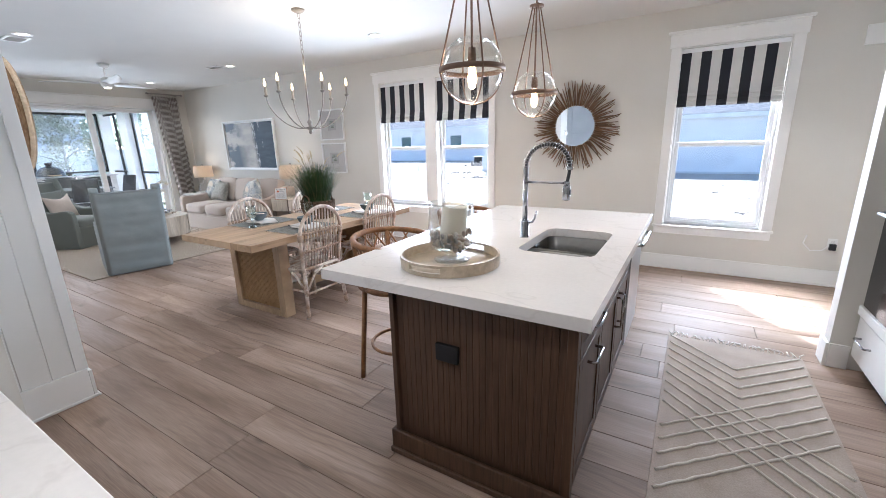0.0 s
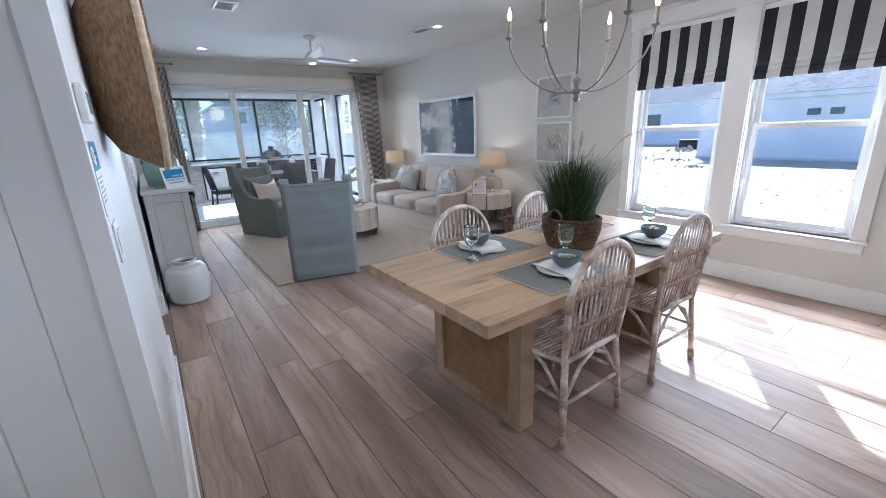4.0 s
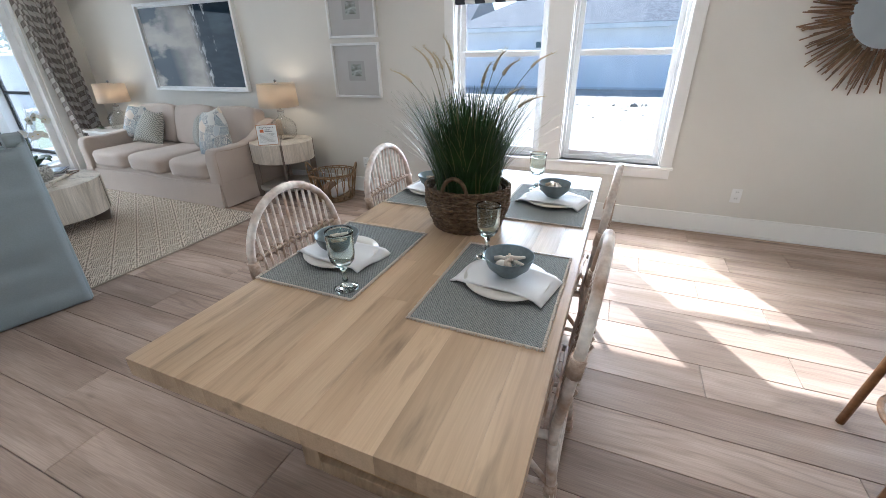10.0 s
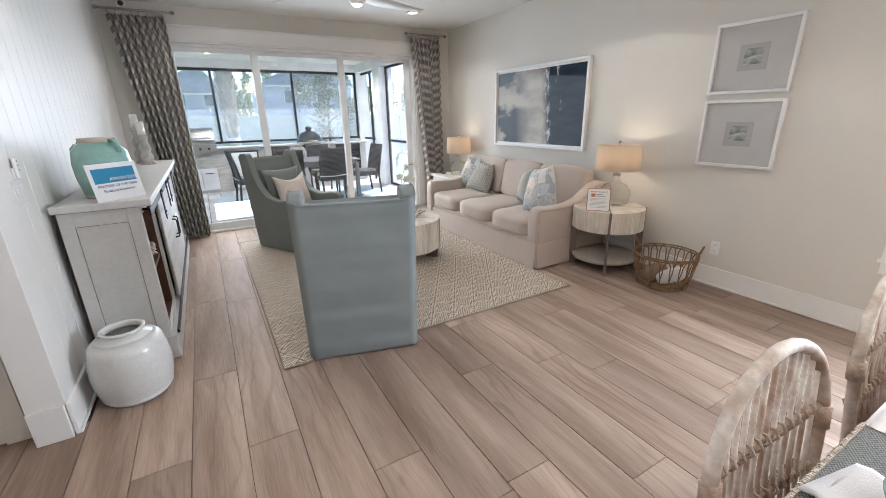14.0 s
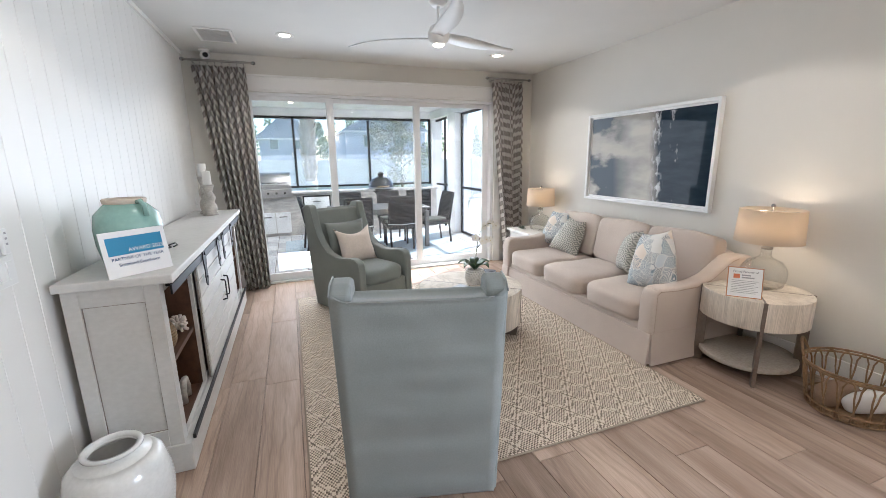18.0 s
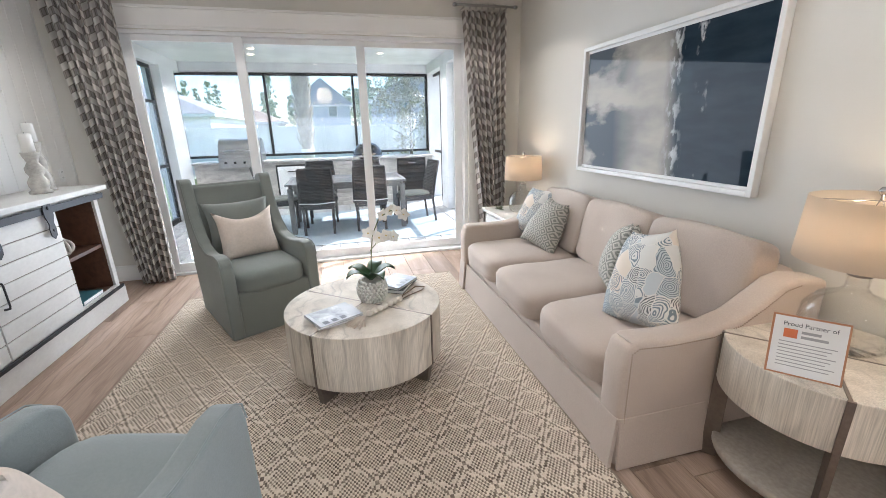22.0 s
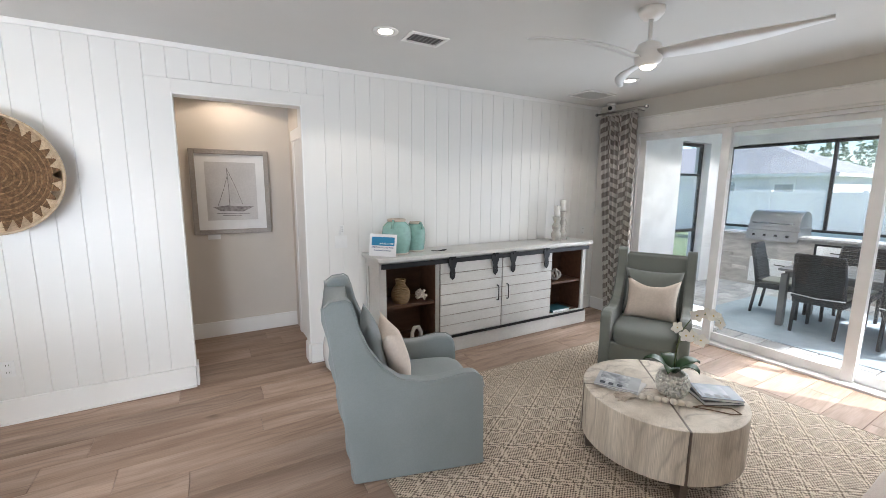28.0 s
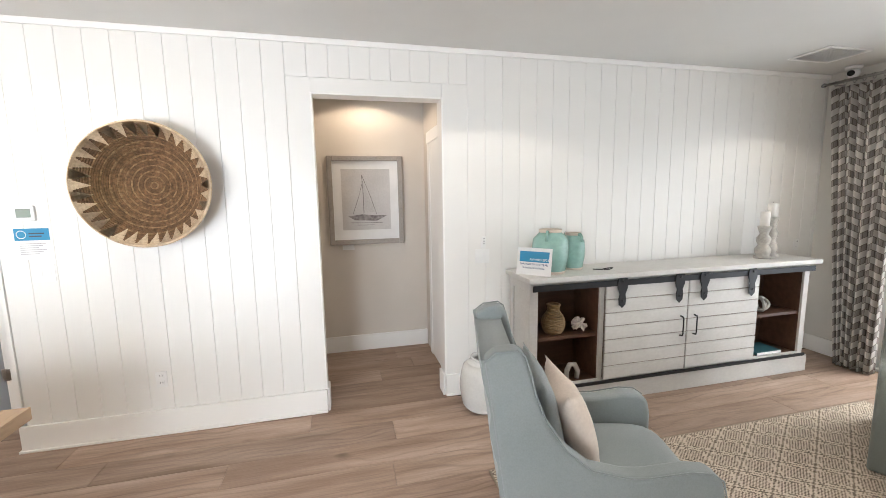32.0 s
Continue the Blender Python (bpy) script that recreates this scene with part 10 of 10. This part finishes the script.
far_house("neighbour_house", "tall blue-grey house beyond the fence", -72, -60, 9, 20, 5.4, 9.0, BLUEWALL, ROOFBLUE, [("e", 12, 3.6, 1.1, 1.4), ("e", 16, 3.6, 1.1, 1.4)], hip=False)

# woods on the horizon
bm = bmesh.new()
rw = random.Random(12)
for i in range(120):
    x, y = rw.uniform(-125, -88), rw.uniform(-75, 70)
    hgt = rw.uniform(7, 12.5)
    tube([(x, y, -0.25), (x, y, hgt * 0.9)], 0.16, 5, bm=bm, taper=0.05)
    for k in range(90):
        f = rw.uniform(0.3, 1.0)
        spread = (1.12 - f) * hgt * 0.22 + 0.2
        a = rw.uniform(0, 6.28)
        p = Vector((x + math.cos(a) * spread * rw.random(), y + math.sin(a) * spread * rw.random(), hgt * f))
        for _ in range(2):
            d1 = Vector((rw.gauss(0, 1), rw.gauss(0, 1), rw.gauss(0, 0.6))).normalized() * rw.uniform(0.25, 0.5)
            d2 = d1.orthogonal().normalized() * rw.uniform(0.15, 0.4)
            bm.faces.new([bm.verts.new(v) for v in (p - d1, p + d2, p + d1, p - d2)])
tagged(part("far_woods", bm, PINE), "distant line of hazy green pine woods", "trees", "", "stuff")

# loose things on the sand lot
for i, (x, y, n, s) in enumerate(((-8.8, 18.2, 16, 0.1), (-11.0, 20.8, 12, 0.14), (-2.4, 16.5, 8, 0.1), (-13.5, 27.5, 12, 0.3))):
    bm = bmesh.new()
    for k in range(n):
        m = pose(rw.gauss(0, 3.2 * s), rw.gauss(0, 1.4 * s), rw.uniform(0.1, 0.7) * s, rw.uniform(0, 90), rw.uniform(0, 90), rw.uniform(0, 360)) @ Matrix.Diagonal((s * rw.uniform(0.6, 2.4), s * rw.uniform(0.5, 1), s * rw.uniform(0.3, 0.7), 1))
        bmesh.ops.create_icosphere(bm, subdivisions=1, radius=0.5, matrix=m)
    tagged(part("rubble_heap", bm, RUBBLE, at=pose(x, y, -0.25)), "small heap of grey rubble on sand", "rubble", "rubble heaps", "stuff")
bm = bmesh.new()
for i in range(900):
    x, y = rw.uniform(-12, 6), rw.uniform(8, 22)
    s = rw.uniform(0.01, 0.04) * (2 if rw.random() < 0.05 else 1)
    vs = [bm.verts.new((x + rw.uniform(-s, s) * 2, y + rw.uniform(-s, s) * 2, -0.25 + (0.0, 0.6 * s)[k % 2])) for k in range(4)]
    bm.faces.new(vs)
tagged(part("sand_debris", bm, RUBBLE), "scattered twigs and clods on the sand", "debris", "", "stuff")
box_ob = thing("utility_box", "dark utility box by a far house", "utility box", pose(-14.2, 30.0, -0.25))
part("body", bx(-0.6, 0.6, -0.4, 0.4, 0, 0.55, 0.03), BLACK, box_ob)
part("lid", bx(-0.63, 0.63, -0.43, 0.43, 0.551, 0.62, 0.02), BLACK, box_ob)
low = thing("silt_fence", "low pale silt fence across the sand lot", "fence", pose(0, 22.0, -0.25))
for i in range(16):
    part("stake", bx(-30 + i * 1.25, -29.96 + i * 1.25, -0.02, 0.02, 0, 0.45), PORCHWHITE, low)
# ---- porch pavers and floor planks ----
paver_me = mesh_of("paver", bx(-0.226, 0.226, -0.111, 0.111, -0.045, 0.0, 0.006, 1), PAVER)
half_me = mesh_of("paver", bx(-0.111, 0.111, -0.111, 0.111, -0.045, 0.0, 0.006, 1), PAVER)
for row in range(22):
    y = PY0 + 0.115 + row * 0.23
    x = PX0 + 0.01
    if row % 2:
        ob = new("paver", half_me)
        ob.parent = porch
        ob.matrix_basis = pose(x + 0.115, y, PZ)
        x += 0.23
    while x + 0.45 < PX1:
        ob = new("paver", paver_me)
        ob.parent = porch
        ob.matrix_basis = pose(x + 0.23, y, PZ)
        x += 0.46

floor = setting("floor", bx(XW - 0.2, XE, YB, YN + 0.02, -0.24, -0.011), SUBFLOOR, "wide brown-grey oak plank floor", "floor")
PW, Y0, rf = 0.229, 0.86, random.Random(21)
planks = {}


def plank(x0, x1, y0):
    n = max(2, round((x1 - x0) / 0.1))
    if n not in planks:
        planks[n] = mesh_of("plank", bx(-0.05 * n + 0.0009, 0.05 * n - 0.0009, -PW / 2 + 0.0012, PW / 2 - 0.0012, -0.012, 0.0, 0.002, 1), PLANK)
    ob = new("plank", planks[n])
    ob.parent = floor
    ob.matrix_basis = pose((x0 + x1) / 2, y0 + PW / 2, rf.uniform(-0.0004, 0.0))
    ob.scale.x = (x1 - x0) / (0.1 * n)


known = {2: -5.95, 3: -5.24, 5: -4.81, 7: -4.47, 10: -5.05}
for k in range(-15, 20):
    y = Y0 + k * PW
    west, east = (XW - 0.10 if 1.3 < y < 4.6 else XW), XE
    if y < 0.8:
        west = -6.0 if y > -0.6 else -3.0
    if y + PW > YN + 0.23:
        continue
    x = known.get(k, west + rf.random() * 1.5)
    back = x
    while back > west + 0.15:
        a = max(west, back - rf.choice((1.5, 1.2, 1.8)))
        plank(a, back, y)
        back = a
    while x < east - 0.15:
        b = min(x + rf.choice((1.5, 1.5, 1.8, 1.2, 1.7)), east)
        plank(x, b, y)
        x = b
